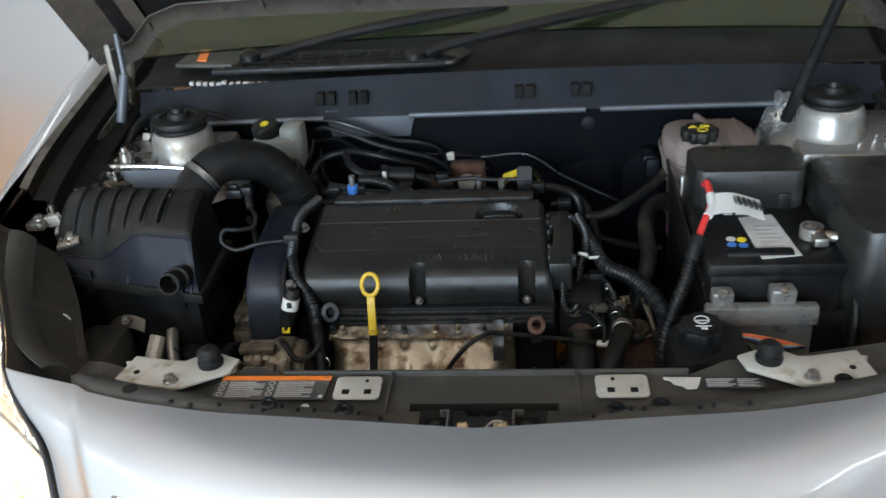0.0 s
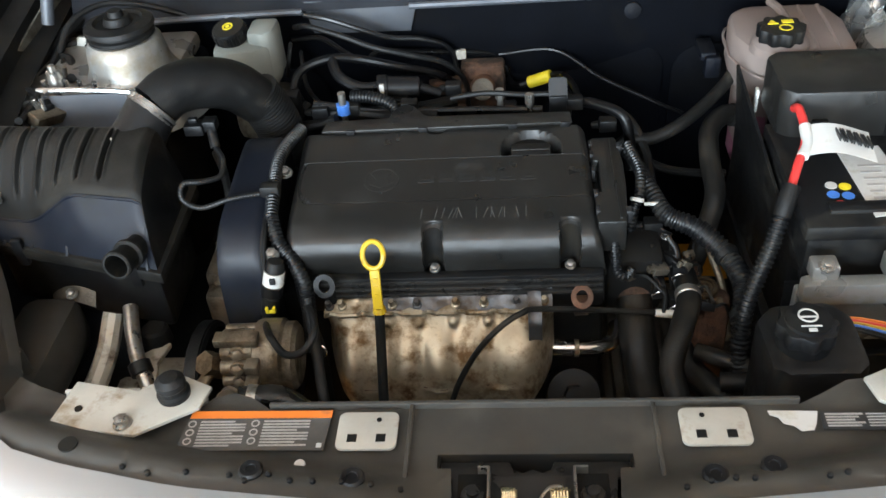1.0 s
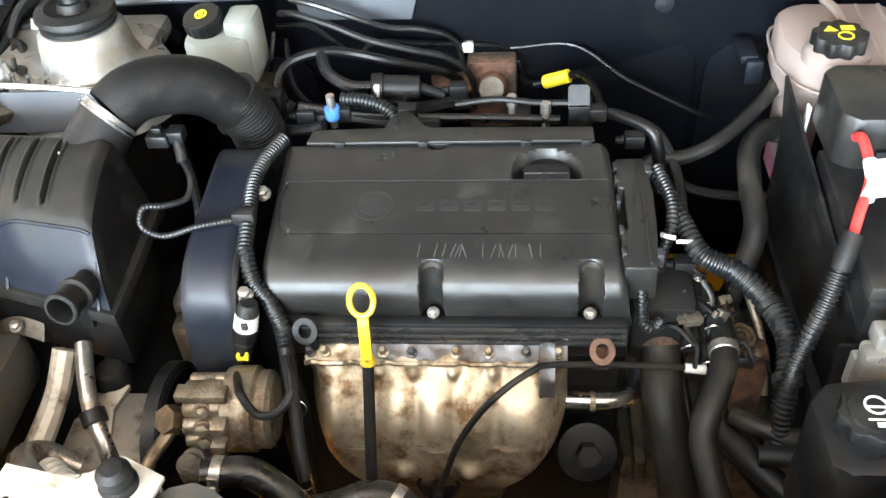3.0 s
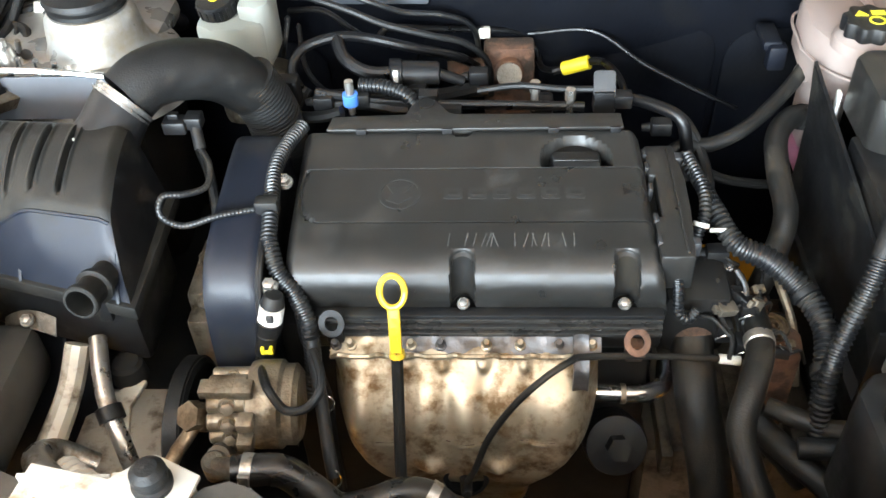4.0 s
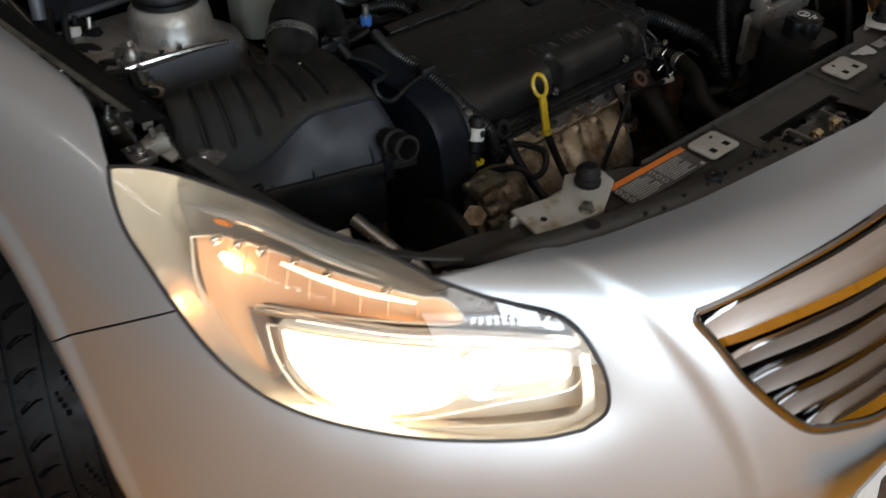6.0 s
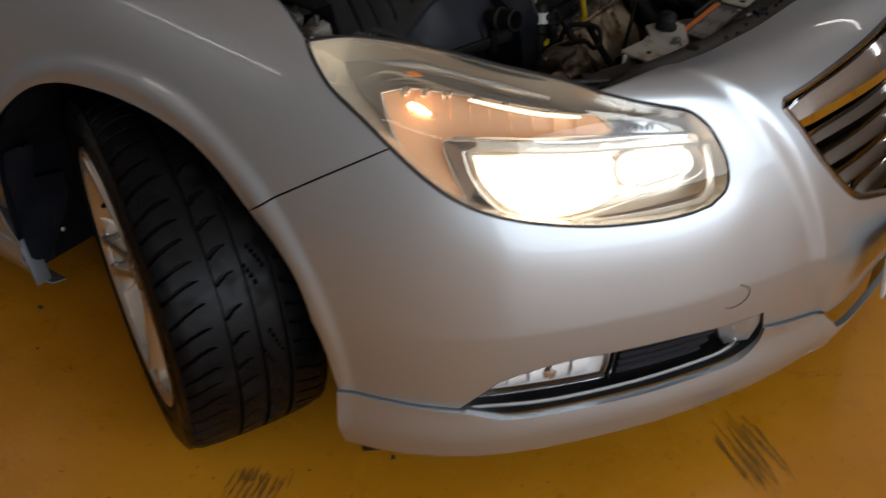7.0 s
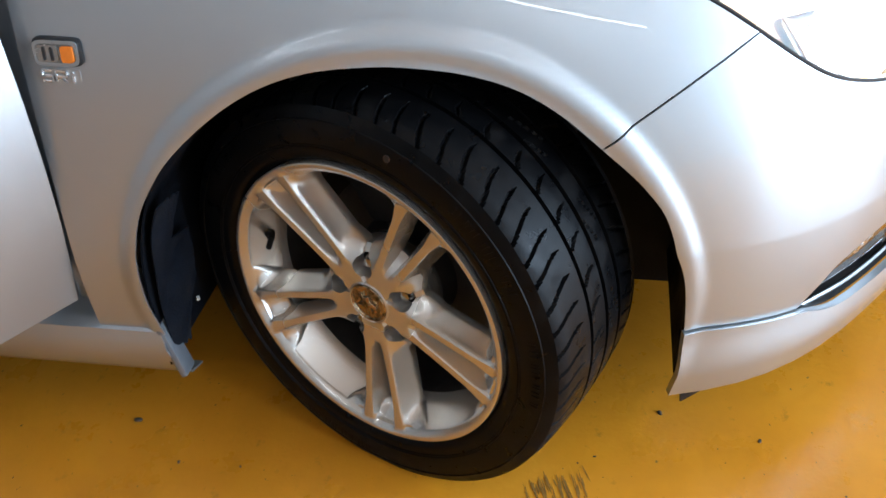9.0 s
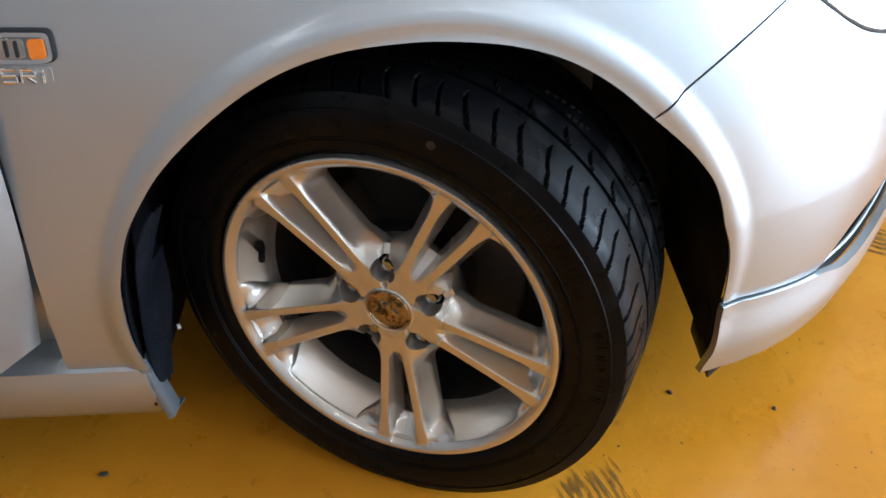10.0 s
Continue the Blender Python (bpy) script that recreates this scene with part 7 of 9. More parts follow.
sheet(bm, belt, 12, 60)
o_left = [belt(0, v) for v in np.linspace(0, 1, 61)]
for x, sgn in ((-0.373, 0), (-0.319, 1)):
    f = bm.faces.new([bm.verts.new((x, p.y, p.z - 0.004)) for p in o_left])
part("belt_cover", bm, M["airbox_low"], eng, "black timing belt cover tinted with blue daylight", 30)
bm = B()
tube(bm, [(-0.316, p.y - 0.001, p.z - 0.003) for p in o_left[4:52:3]], 0.004, 8, 3)
part("belt_cover_lip", bm, M["black"], eng)
for y, z in ((0.723, 0.738), (0.599, 0.702)):
    bm = B()
    hexbolt(bm, (-0.306, y, z - 0.012), (-0.306, y - 0.004, z), 0.007)
    part("bolt", bm, M["steel"], eng)

# heat shield over the exhaust manifold
shield = thing("heat_shield", "dented brown-stained metal heat shield with four bulges", "heat shield")
bm = B()


NARROW = [(0, 1.0), (0.30, 1.0), (0.42, 0.975), (0.50, 0.91), (0.57, 0.81), (0.64, 0.68), (0.72, 0.60), (1.0, 0.55)]


def shell(u, v):
    """u across, v from the top flange down."""
    belly = math.sin(min(1.0, v / 0.46) * math.pi / 2) - 0.5 * float(ramp((v - 0.55) / 0.45))
    y = 0.590 - 0.064 * belly
    z = 0.604 - 0.235 * v
    for c, wid in ((0.10, 0.10), (0.36, 0.085), (0.505, 0.085), (0.65, 0.085), (0.83, 0.12)):
        g = math.cos(min(1.0, abs(u - c) / wid) * math.pi / 2) ** 1.3
        y -= 0.0115 * g * float(ramp(v / 0.17) * (1 - 0.9 * ramp((v - 0.20) / 0.22)))
    end = max(0, abs(2 * u - 1) - 0.72) / 0.28
    y += 0.062 * end**2.4 * min(1.0, v * 6)
    x = -0.111 + (-0.255 + 0.288 * u + 0.111) * float(np.interp(v, *zip(*NARROW)))
    n = noise.noise((x * 24, z * 24, 3.0)) * 0.0016 + noise.noise((x * 70, z * 70, 7.0)) * 0.0005
    for c in (0.29, 0.42, 0.57, 0.72):
        y -= 0.008 * math.exp(-(((u - c) / 0.022) ** 2 + ((v - 0.035) / 0.028) ** 2))
    for c, d in ((0.365, 0.475), (0.64, 0.475)):
        y -= 0.012 * math.exp(-(((u - c) / 0.055) ** 2 + ((v - d) / 0.042) ** 2))
    # pressed slits: a sharp step with a lip below
    for c, d, half in ((0.505, 0.335, 0.085), (0.77, 0.325, 0.075), (0.21, 0.350, 0.05)):
        if abs(u - c) < half:
            y -= 0.0022 * math.exp(-((v - d - 0.010) / 0.010) ** 2) * math.cos((u - c) / half * math.pi / 2) * (1 if v > d - 0.004 else 0)
    return Vector((x, y + n, z))


sheet(bm, shell, 150, 110, 0.0012)
part("shell", bm, M["shield"], shield, "", 50)
bm = B()
sheet(bm, lambda u, v: Vector((-0.180 + 0.212 * u, 0.603 - 0.022 * v + 0.004 * noise.noise((u * 9, v, 1)), 0.626 - 0.020 * v + 0.003 * noise.noise((u * 14, v * 3, 0)) + 0.004 * u)), 60, 8, 0.0012)
part("top_flange", bm, M["shield_top"], shield, "grey crumpled top flange")
bm = B()
sheet(bm, lambda u, v: Vector((-0.252 + 0.283 * u, 0.598 - 0.018 * v + 0.002 * noise.noise((u * 20, v, 5)), 0.617 - 0.009 * v + 0.0015 * noise.noise((u * 26, v * 3, 2)))), 70, 5, 0.0012)
part("upper_lip", bm, M["shield"], shield)
# wavy folded bead between the lip and the shell
bm = B()
tube(bm, [(-0.252 + 0.283 * u, 0.5785 - 0.003 * max(0.0, math.sin(u * 44)) ** 3, 0.6065 + 0.006 * max(0.0, math.sin(u * 44)) ** 3) for u in np.linspace(0, 1, 120)], 0.0030, 6, 1)
part("bead", bm, M["shield"], shield)
for k, x in enumerate((-0.246, -0.230, -0.166, -0.135, -0.087, -0.052, -0.012, 0.022)):
    bm = B()
    lathe(bm, [(0.0062, 0), (0.0060, 0.004), (0.0042, 0.005), (0.0040, 0.013), (0.003, 0.015), (0, 0.015)], to_axis((x, 0.589, 0.612), (x, 0.581, 0.630)), 12)
    part("flange_stud", bm, M["shield" if k % 3 else "shield_top"], shield)
bm = B()
sheet(bm, lambda u, v: Vector((0.002 + 0.017 * u, 0.588 - 0.028 * ramp(v * 1.6) + 0.002 * math.sin(u * 3), 0.632 - 0.056 * v)), 6, 14, 0.002)
part("strap", bm, M["shield_top"], shield, "grey strap over the flange")
bm = B()
port_at = shell(0.5, 0.60)
lathe(bm, [(0.024, -0.004), (0.026, 0.0), (0.024, 0.004), (0.020, 0.004), (0.0195, -0.02), (0, -0.02)], to_axis(port_at, port_at + Vector((0.0, -0.028, 0.008))), 28)
part("sensor_port", bm, M["deep"], shield)
bm = B()
rod(bm, port_at, port_at + Vector((0.002, -0.030, 0.012)), 0.0075, 0.0055, 12, 0.001)
part("sensor_boot", bm, M["rubber"], shield)
for u0, v0, half in ((0.505, 0.333, 0.075), (0.77, 0.323, 0.065), (0.21, 0.348, 0.045)):
    bm = B()
    tube(bm, [shell(u0 - half + 2 * half * t, v0 - 0.003 + 0.006 * math.sin(t * 3)) + Vector((0, -0.0004, 0)) for t in np.linspace(0, 1, 9)], 0.0011, 5, 2)
    part("crease", bm, M["rust"], shield)
# lifting eyes: flat stamped rings
for x, z, mt, lean in ((-0.246, 0.650, "black", 62), (0.068, 0.622, "rust", 40)):
    eye_ = thing("lifting_eye", "stamped engine lifting eye bolted to the head", "lifting eye", "engine lifting eyes")
    m = Matrix.Translation((x, 0.586, z)) @ pose(0, 0, 0, lean)
    bm = B()
    hole, rim = [], []
    for q in np.linspace(0, 2 * math.pi, 29)[:-1]:
        hole.append((0.0070 * math.cos(q), 0.0080 * math.sin(q)))
        rim.append((0.0135 * math.cos(q), 0.0150 * math.sin(q)))
    rings = [[bm.verts.new(m @ Vector((*c, h))) for c in loop] for loop, h in ((hole, -0.0025), (rim, -0.0025), (rim, 0.0025), (hole, 0.0025))]
    ring_faces(bm, rings + rings[:1])
    part("eye", bm, M[mt], eye_)
    bm = B()
    box(bm, (x - 0.009, 0.588, z - 0.034), (x + 0.009, 0.604, z - 0.012), 0.002)
    part("foot", bm, M[mt], eye_)

# dipstick
dip = thing("dipstick", "yellow dipstick ring handle on a black tube", "dipstick")
bm = B()
m = Matrix.Translation((-0.179, 0.582, 0.700)) @ pose(0, 0, 0, 62)
tube(bm, [m @ Vector((0.0125 * math.cos(a), 0.0165 * math.sin(a), 0)) for a in np.linspace(0, 2 * math.pi, 25)], 0.0033, 8, 2)
lo, hi = Vector((-0.178, 0.564, 0.630)), m @ Vector((0, -0.0165, 0))
prism(bm, rounded(0.012, (hi - lo).length, 0.003), -0.003, 0.003, Matrix.Translation((lo + hi) / 2) @ pose(0, 0, 0, 76), 0.001)
for k in range(3):
    box(bm, (-0.0025, -0.012 + 0.011 * k, 0.003), (0.0025, -0.006 + 0.011 * k, 0.0042), 0.0, Matrix.Translation((lo + hi) / 2) @ pose(0, 0, 0, 76))
rod(bm, lo + Vector((0, -0.001, -0.004)), lo + Vector((0, 0, 0.002)), 0.0085, 0.0075)
part("handle", bm, M["yellow"], dip)
bm = B()
tube(bm, [lo, (-0.177, 0.530, 0.585), (-0.175, 0.484, 0.53), (-0.173, 0.450, 0.47), (-0.172, 0.440, 0.40), (-0.17, 0.445, 0.32)], 0.0062, 10, 8)
part("tube", bm, M["deep"], dip)


# ---- hoses, wires and pipes ----
def hose(name, label, category, pts, r, mat_, extra=None, **kw):
    h = thing(name, label, category)
    bm = B()
    tube(bm, pts, r, **kw)
    part("run", bm, M[mat_], h)
    if extra:
        extra(h)
    return h


def cap_ends(p, q, r, mat_, name="clamp"):
    def build(h):
        bm = B()
        rod(bm, p, q, r, seg=20, bev=0.0008)
        part(name, bm, M[mat_], h)
    return build


hose("wiring_loom", "ribbed black wiring loom along the belt cover", "wiring loom",
     [(-0.300, 0.815, 0.735), (-0.312, 0.775, 0.736), (-0.317, 0.735, 0.735), (-0.313, 0.68, 0.728), (-0.310, 0.635, 0.716)], 0.009, "loom", seg=12, rib=0.0016, pitch=0.005)
hose("wiring_loom", "ribbed black wiring loom in front of the head", "wiring loom",
     [(-0.310, 0.640, 0.718), (-0.300, 0.615, 0.697), (-0.283, 0.602, 0.677), (-0.270, 0.585, 0.652), (-0.269, 0.572, 0.607), (-0.274, 0.562, 0.565)], 0.0095, "loom", seg=12, rib=0.0016, pitch=0.0055)
LOOP = [(-0.325, 0.570, 0.612), (-0.307, 0.522, 0.640), (-0.296, 0.500, 0.646), (-0.281, 0.489, 0.631), (-0.260, 0.489, 0.634), (-0.246, 0.500, 0.648), (-0.248, 0.520, 0.652), (-0.262, 0.552, 0.645), (-0.272, 0.566, 0.60)]
hose("wiring_loop", "thin black cable loop below the sensor", "cable",
     LOOP, 0.0046, "rubber", seg=10)
hose("loom_tail", "taped black loom tail", "cable", [(-0.270, 0.572, 0.60), (-0.262, 0.565, 0.555), (-0.262, 0.555, 0.49), (-0.258, 0.54, 0.42)], 0.008, "rubber", seg=10)
sens = thing("knock_sensor_plug", "black cylindrical sensor plug with a white sleeve", "sensor")
S0, S1 = Vector((-0.2990, 0.586, 0.692)), Vector((-0.3225, 0.572, 0.606))
along = lambda d: S0 + (S1 - S0) * d
for name, d0, d1, r0, r1, mt in (("body", 0.0, 0.16, 0.0105, 0.0125, "black"), ("collar", 0.36, 0.55, 0.0140, 0.0136, "black"), ("plug", 0.56, 0.88, 0.0118, 0.0105, "rubber"), ("boot", 0.88, 1.06, 0.0070, 0.0048, "rubber")):
    bm = B()
    rod(bm, along(d0), along(d1), r0, r1, 22, 0.0015)
    part(name, bm, M[mt], sens)
bm = B()
rod(bm, along(0.16), along(0.36), 0.0128, 0.0132, 22)
part("white_sleeve", bm, M["white"], sens, "white sleeve")
bm = B()
box(bm, (-0.0035, -0.004, -0.0085), (0.0035, 0.003, 0.0), 0.001, Matrix.Translation(along(0.24) + Vector((0.001, -0.0115, 0.006))))
part("print_mark", bm, M["print"], sens)
bm = B()
for x in (-0.0055, 0.0035):
    box(bm, (x, -0.003, -0.004), (x + 0.0035, 0.003, 0.004), 0.0008, Matrix.Translation(along(0.74) + Vector((0.003, -0.0115, 0.004))))
box(bm, (-0.0055, -0.0025, -0.0045), (0.007, 0.003, -0.0015), 0.0008, Matrix.Translation(along(0.74) + Vector((0.003, -0.0115, 0.004))))
part("yellow_lock", bm, M["yellow_tag"], sens, "yellow locking clip")
# black drain tube beside the heat shield, with sprung wire rings
drain = thing("drain_tube", "thin black tube with sprung wire rings beside the heat shield", "hose")
bm = B()
tube(bm, [(-0.262, 0.560, 0.655), (-0.258, 0.540, 0.622), (-0.252, 0.513, 0.594), (-0.246, 0.487, 0.572), (-0.240, 0.465, 0.552)], 0.0068, 12, 6)
part("tube", bm, M["rubber"], drain)
for c, r in ((Vector((-0.249, 0.522, 0.601)), 0.0082), (Vector((-0.240, 0.463, 0.556)), 0.0090)):
    bm = B()
    tube(bm, [c + Vector((r * math.cos(q), 0.004 * math.sin(q) - 0.002, r * math.sin(q))) for q in np.linspace(-2.6, 1.2, 18)], 0.0009, 6, 2)
    part("spring_ring", bm, M["bright"], drain)
hose("sensor_cable", "ribbed black cable from the air filter box to the loom", "cable",
     [(-0.398, 0.745, 0.757), (-0.383, 0.72, 0.752), (-0.380, 0.69, 0.748), (-0.398, 0.672, 0.752), (-0.418, 0.663, 0.756), (-0.420, 0.650, 0.742), (-0.399, 0.650, 0.728), (-0.362, 0.660, 0.733), (-0.318, 0.676, 0.730)],
     0.0038, "loom", seg=10, rib=0.0004, pitch=0.004)
clipw = thing("cable_clip", "black clip that ties the cable to the loom", "clip")
bm = B()
box(bm, (-0.328, 0.668, 0.722), (-0.303, 0.684, 0.742), 0.003)
part("clip", bm, M["black"], clipw)
hose("vacuum_hose", "black vacuum hose looping behind the engine", "hose",
     [(-0.325, 0.93, 0.712), (-0.336, 0.95, 0.728), (-0.322, 0.97, 0.746), (-0.281, 0.985, 0.753), (-0.245, 0.995, 0.745), (-0.19, 1.0, 0.728), (-0.133, 1.02, 0.702), (-0.105, 1.045, 0.67), (-0.09, 1.06, 0.65)], 0.0065, "cable", seg=10)
hose("vacuum_hose", "black branch hose to the purge valve", "hose", [(-0.281, 0.985, 0.751), (-0.268, 0.96, 0.735), (-0.240, 0.95, 0.722), (-0.207, 0.95, 0.72)], 0.0085, "cable", seg=10)
purge = thing("purge_valve", "black cylindrical purge valve with a white mark", "valve")
bm = B()
rod(bm, (-0.205, 0.95, 0.72), (-0.150, 0.957, 0.714), 0.0165, 0.0155, 20, 0.002)
rod(bm, (-0.212, 0.949, 0.72), (-0.196, 0.951, 0.719), 0.019, 0.019, 20, 0.002)
rod(bm, (-0.150, 0.957, 0.714), (-0.12, 0.96, 0.70), 0.007)
box(bm, (-0.19, 0.93, 0.69), (-0.165, 0.97, 0.71), 0.003)
part("body", bm, M["black"], purge)
bm = B()
box(bm, (-0.206, 0.931, 0.715), (-0.199, 0.937, 0.733), 0.001)
part("mark", bm, M["paper"], purge)
hose("brake_pipe", "thin dark pipe across the bulkhead", "pipe",
     [(-0.24, 1.04, 0.712), (-0.221, 1.06, 0.722), (-0.161, 1.078, 0.710), (-0.091, 1.09, 0.70), (-0.042, 1.10, 0.688), (-0.024, 1.10, 0.665), (-0.013, 1.07, 0.65), (0.015, 1.04, 0.666)], 0.0045, "cable", seg=10)
sq = thing("pipe_clip", "small white clip on the pipe", "clip")
bm = B()
box(bm, (-0.102, 1.082, 0.690), (-0.086, 1.093, 0.705), 0.002)
part("clip", bm, M["white"], sq)
hose("hot_water_hose", "black hose with a yellow sleeve behind the engine", "hose",
     [(-0.001, 1.04, 0.662), (0.029, 1.039, 0.672), (0.06, 1.02, 0.690), (0.077, 0.97, 0.699), (0.083, 0.915, 0.703)], 0.005, "cable",
     extra=cap_ends((0.013, 1.040, 0.667), (0.047, 1.030, 0.683), 0.0095, "yellow_tag", "yellow_sleeve"), seg=10)
hose("engine_loom", "black loom bending round the end of the engine", "wiring loom", [(0.078, 0.912, 0.706), (0.109, 0.88, 0.715), (0.138, 0.855, 0.712), (0.148, 0.845, 0.68), (0.150, 0.83, 0.64)], 0.0075, "cable", seg=12)
hose("thin_cable", "thin dark cable along the bulkhead", "cable", [(-0.034, 1.095, 0.69), (0.055, 1.09, 0.695), (0.125, 1.05, 0.665), (0.204, 1.03, 0.631), (0.253, 1.03, 0.606)], 0.003, "cable", seg=8)
hose("thin_cable", "thin dark cable beside the brake reservoir", "cable", [(-0.36, 1.08, 0.74), (-0.31, 1.06, 0.75), (-0.27, 1.03, 0.74), (-0.25, 1.0, 0.745)], 0.004, "cable", seg=8)
hose("thin_cable", "thin looping cable behind the engine", "cable", [(-0.345, 1.06, 0.73), (-0.33, 1.0, 0.70), (-0.30, 0.96, 0.69), (-0.27, 0.94, 0.70)], 0.0035, "cable", seg=8)
hose("fuel_rail_hose", "ribbed short hose at the fuel rail", "hose", [(-0.245, 0.915, 0.726), (-0.215, 0.91, 0.726), (-0.185, 0.90, 0.718), (-0.17, 0.885, 0.70)], 0.0095, "loom", seg=12, rib=0.0018, pitch=0.005)
hose("fuel_rail", "dark rail along the back of the engine", "pipe", [(-0.30, 0.905, 0.722), (-0.2, 0.905, 0.705), (-0.05, 0.90, 0.703), (0.03, 0.895, 0.703)], 0.006, "cable", seg=10)
for x, y, z in ((-0.335, 0.915, 0.70), (-0.18, 0.93, 0.66), (-0.02, 0.935, 0.655), (0.06, 0.95, 0.66)):
    inj = thing("connector", "black plug on the inlet manifold", "connector", "plugs behind the engine")
    bm = B()
    box(bm, (x - 0.014, y - 0.012, z), (x + 0.014, y + 0.012, z + 0.038), 0.004)
    rod(bm, (x, y, z - 0.05), (x, y, z + 0.01), 0.008)
    part("plug", bm, M["black"], inj)
bcl = thing("quick_connector", "silver fitting with a blue clip on the fuel hose", "connector")
bm = B()
rod(bm, (-0.256, 0.898, 0.695), (-0.256, 0.898, 0.712), 0.0045)
rod(bm, (-0.256, 0.898, 0.722), (-0.256, 0.898, 0.742), 0.0055)
part("fitting", bm, M["steel"], bcl)
bm = B()
rod(bm, (-0.256, 0.898, 0.709), (-0.256, 0.898, 0.724), 0.0098, seg=14)
part("blue_clip", bm, M["blue"], bcl, "blue clip")
for x, y in ((0.012, 0.893), (-0.03, 0.91)):
    ft = thing("union_bolt", "small steel union bolt on the rail", "bolt", "union bolts")
    bm = B()
    rod(bm, (x, y, 0.69), (x, y, 0.722), 0.0045)
    rod(bm, (x, y, 0.715), (x, y, 0.73), 0.0065, seg=6)
    part("bolt", bm, M["steel"], ft)
lug = thing("earth_bracket", "dark stamped bracket with an oval hole", "bracket")
bm = B()
prism(bm, rounded(0.026, 0.032, 0.005), -0.0015, 0.0015, Matrix.Translation((0.052, 0.895, 0.735)) @ pose(0, 0, 0, 60), 0.0)
box(bm, (0.04, 0.885, 0.70), (0.064, 0.893, 0.728), 0.001)
part("plate", bm, M["black"], lug)
egr = thing("egr_valve", "rusty brown valve housing behind the engine", "valve")
bm = B()
box(bm, (-0.095, 1.055, 0.58), (-0.025, 1.09, 0.690), 0.006)
lathe(bm, [(0.020, 0), (0.020, 0.02), (0.017, 0.026), (0, 0.026)], to_axis((-0.06, 1.06, 0.655), (-0.06, 1.03, 0.665)), 24)
rod(bm, (-0.145, 1.05, 0.66), (-0.09, 1.055, 0.66), 0.013, 0.016)
rod(bm, (-0.14, 1.05, 0.625), (-0.09, 1.055, 0.625), 0.009)
part("housing", bm, M["rust"], egr)
bm = B()
rod(bm, (-0.06, 1.03, 0.664), (-0.06, 1.026, 0.666), 0.017, seg=20)
part("cap", bm, M["gear"], egr)
manif = thing("inlet_manifold", "black inlet manifold behind the engine", "manifold")
bm = B()
for k in range(4):
    x = -0.24 + 0.09 * k
    tube(bm, [(x, 0.84, 0.62), (x, 0.90, 0.64), (x, 0.96, 0.60), (x, 0.98, 0.50)], 0.024, 12, 6)
box(bm, (-0.28, 0.94, 0.42), (0.08, 1.02, 0.52), 0.02)
part("runners", bm, M["deep"], manif)
hose("coolant_hose", "long black hose to the expansion tank", "hose", [(0.318, 0.982, 0.715), (0.287, 0.945, 0.695), (0.23, 0.885, 0.681), (0.185, 0.865, 0.668), (0.146, 0.86, 0.668), (0.12, 0.85, 0.65)], 0.0090, "hose", seg=14)
hose("coolant_hose", "thick black bent coolant hose", "hose", [(0.318, 0.935, 0.655), (0.290, 0.920, 0.667), (0.265, 0.885, 0.662), (0.258, 0.83, 0.648), (0.256, 0.77, 0.635), (0.24, 0.735, 0.595), (0.22, 0.72, 0.53)], 0.0140, "hose",
     extra=cap_ends((0.318, 0.935, 0.655), (0.302, 0.928, 0.662), 0.0165, "black"), seg=18)
main_loom = hose("main_loom", "thick ribbed wiring loom from the engine to the battery tray", "wiring loom",
     [(0.135, 0.81, 0.69), (0.150, 0.775, 0.686), (0.163, 0.73, 0.678), (0.180, 0.690, 0.664), (0.216, 0.675, 0.652), (0.248, 0.645, 0.634), (0.262, 0.605, 0.622), (0.256, 0.565, 0.604), (0.250, 0.535, 0.575)], [0.0085, 0.009, 0.0105, 0.0125, 0.0140, 0.0140, 0.0135, 0.013, 0.0125], "loom", seg=16, rib=0.0022, pitch=0.0065)
for p, q in (((0.246, 0.648, 0.635), (0.250, 0.641, 0.632)), ((0.257, 0.570, 0.606), (0.256, 0.560, 0.602))):
    bm = B()
    rod(bm, p, q, 0.0158, 0.0158, 20, 0.001)
    part("tape_band", bm, M["rubber"], main_loom)
hose("side_loom", "ribbed loom beside the end housing", "wiring loom", [(0.140, 0.80, 0.70), (0.150, 0.75, 0.695), (0.148, 0.715, 0.685), (0.140, 0.70, 0.665), (0.135, 0.69, 0.63)], 0.0070, "loom", seg=12, rib=0.0018, pitch=0.0055)
tie = thing("cable_tie", "white cable tie round the loom", "cable tie")
bm = B()
lathe(bm, [(0.0086, 0), (0.0090, 0.002), (0.0086, 0.005)], to_axis((0.1445, 0.708, 0.679), (0.1425, 0.703, 0.672)), 20, caps=False)
box(bm, (0.152, 0.697, 0.674), (0.170, 0.700, 0.678), 0.0005)
part("tie", bm, M["white"], tie)
bat_c = thing("battery_cable", "red positive battery cable running into a ribbed black sleeve", "cable")
bm = B()
tube(bm, [(0.336, 0.760, 0.770), (0.337, 0.742, 0.778), (0.336, 0.70, 0.765), (0.319, 0.66, 0.750), (0.305, 0.629, 0.733)], 0.0054, 14, 8)
part("red_cable", bm, M["red"], bat_c, "red cable")
bm = B()
tube(bm, [(0.307, 0.634, 0.737), (0.287, 0.600, 0.688), (0.270, 0.578, 0.652), (0.256, 0.557, 0.622), (0.250, 0.535, 0.580), (0.25, 0.52, 0.54)], 0.0102, 16, 8, rib=0.0018, pitch=0.006)
part("sleeve", bm, M["loom"], bat_c, "ribbed black sleeve")
bm = B()
tube(bm, [(0.309, 0.637, 0.741), (0.302, 0.624, 0.728), (0.297, 0.615, 0.714)], 0.0110, 14, 6)
part("tape", bm, M["rubber"], bat_c)
bm = B()
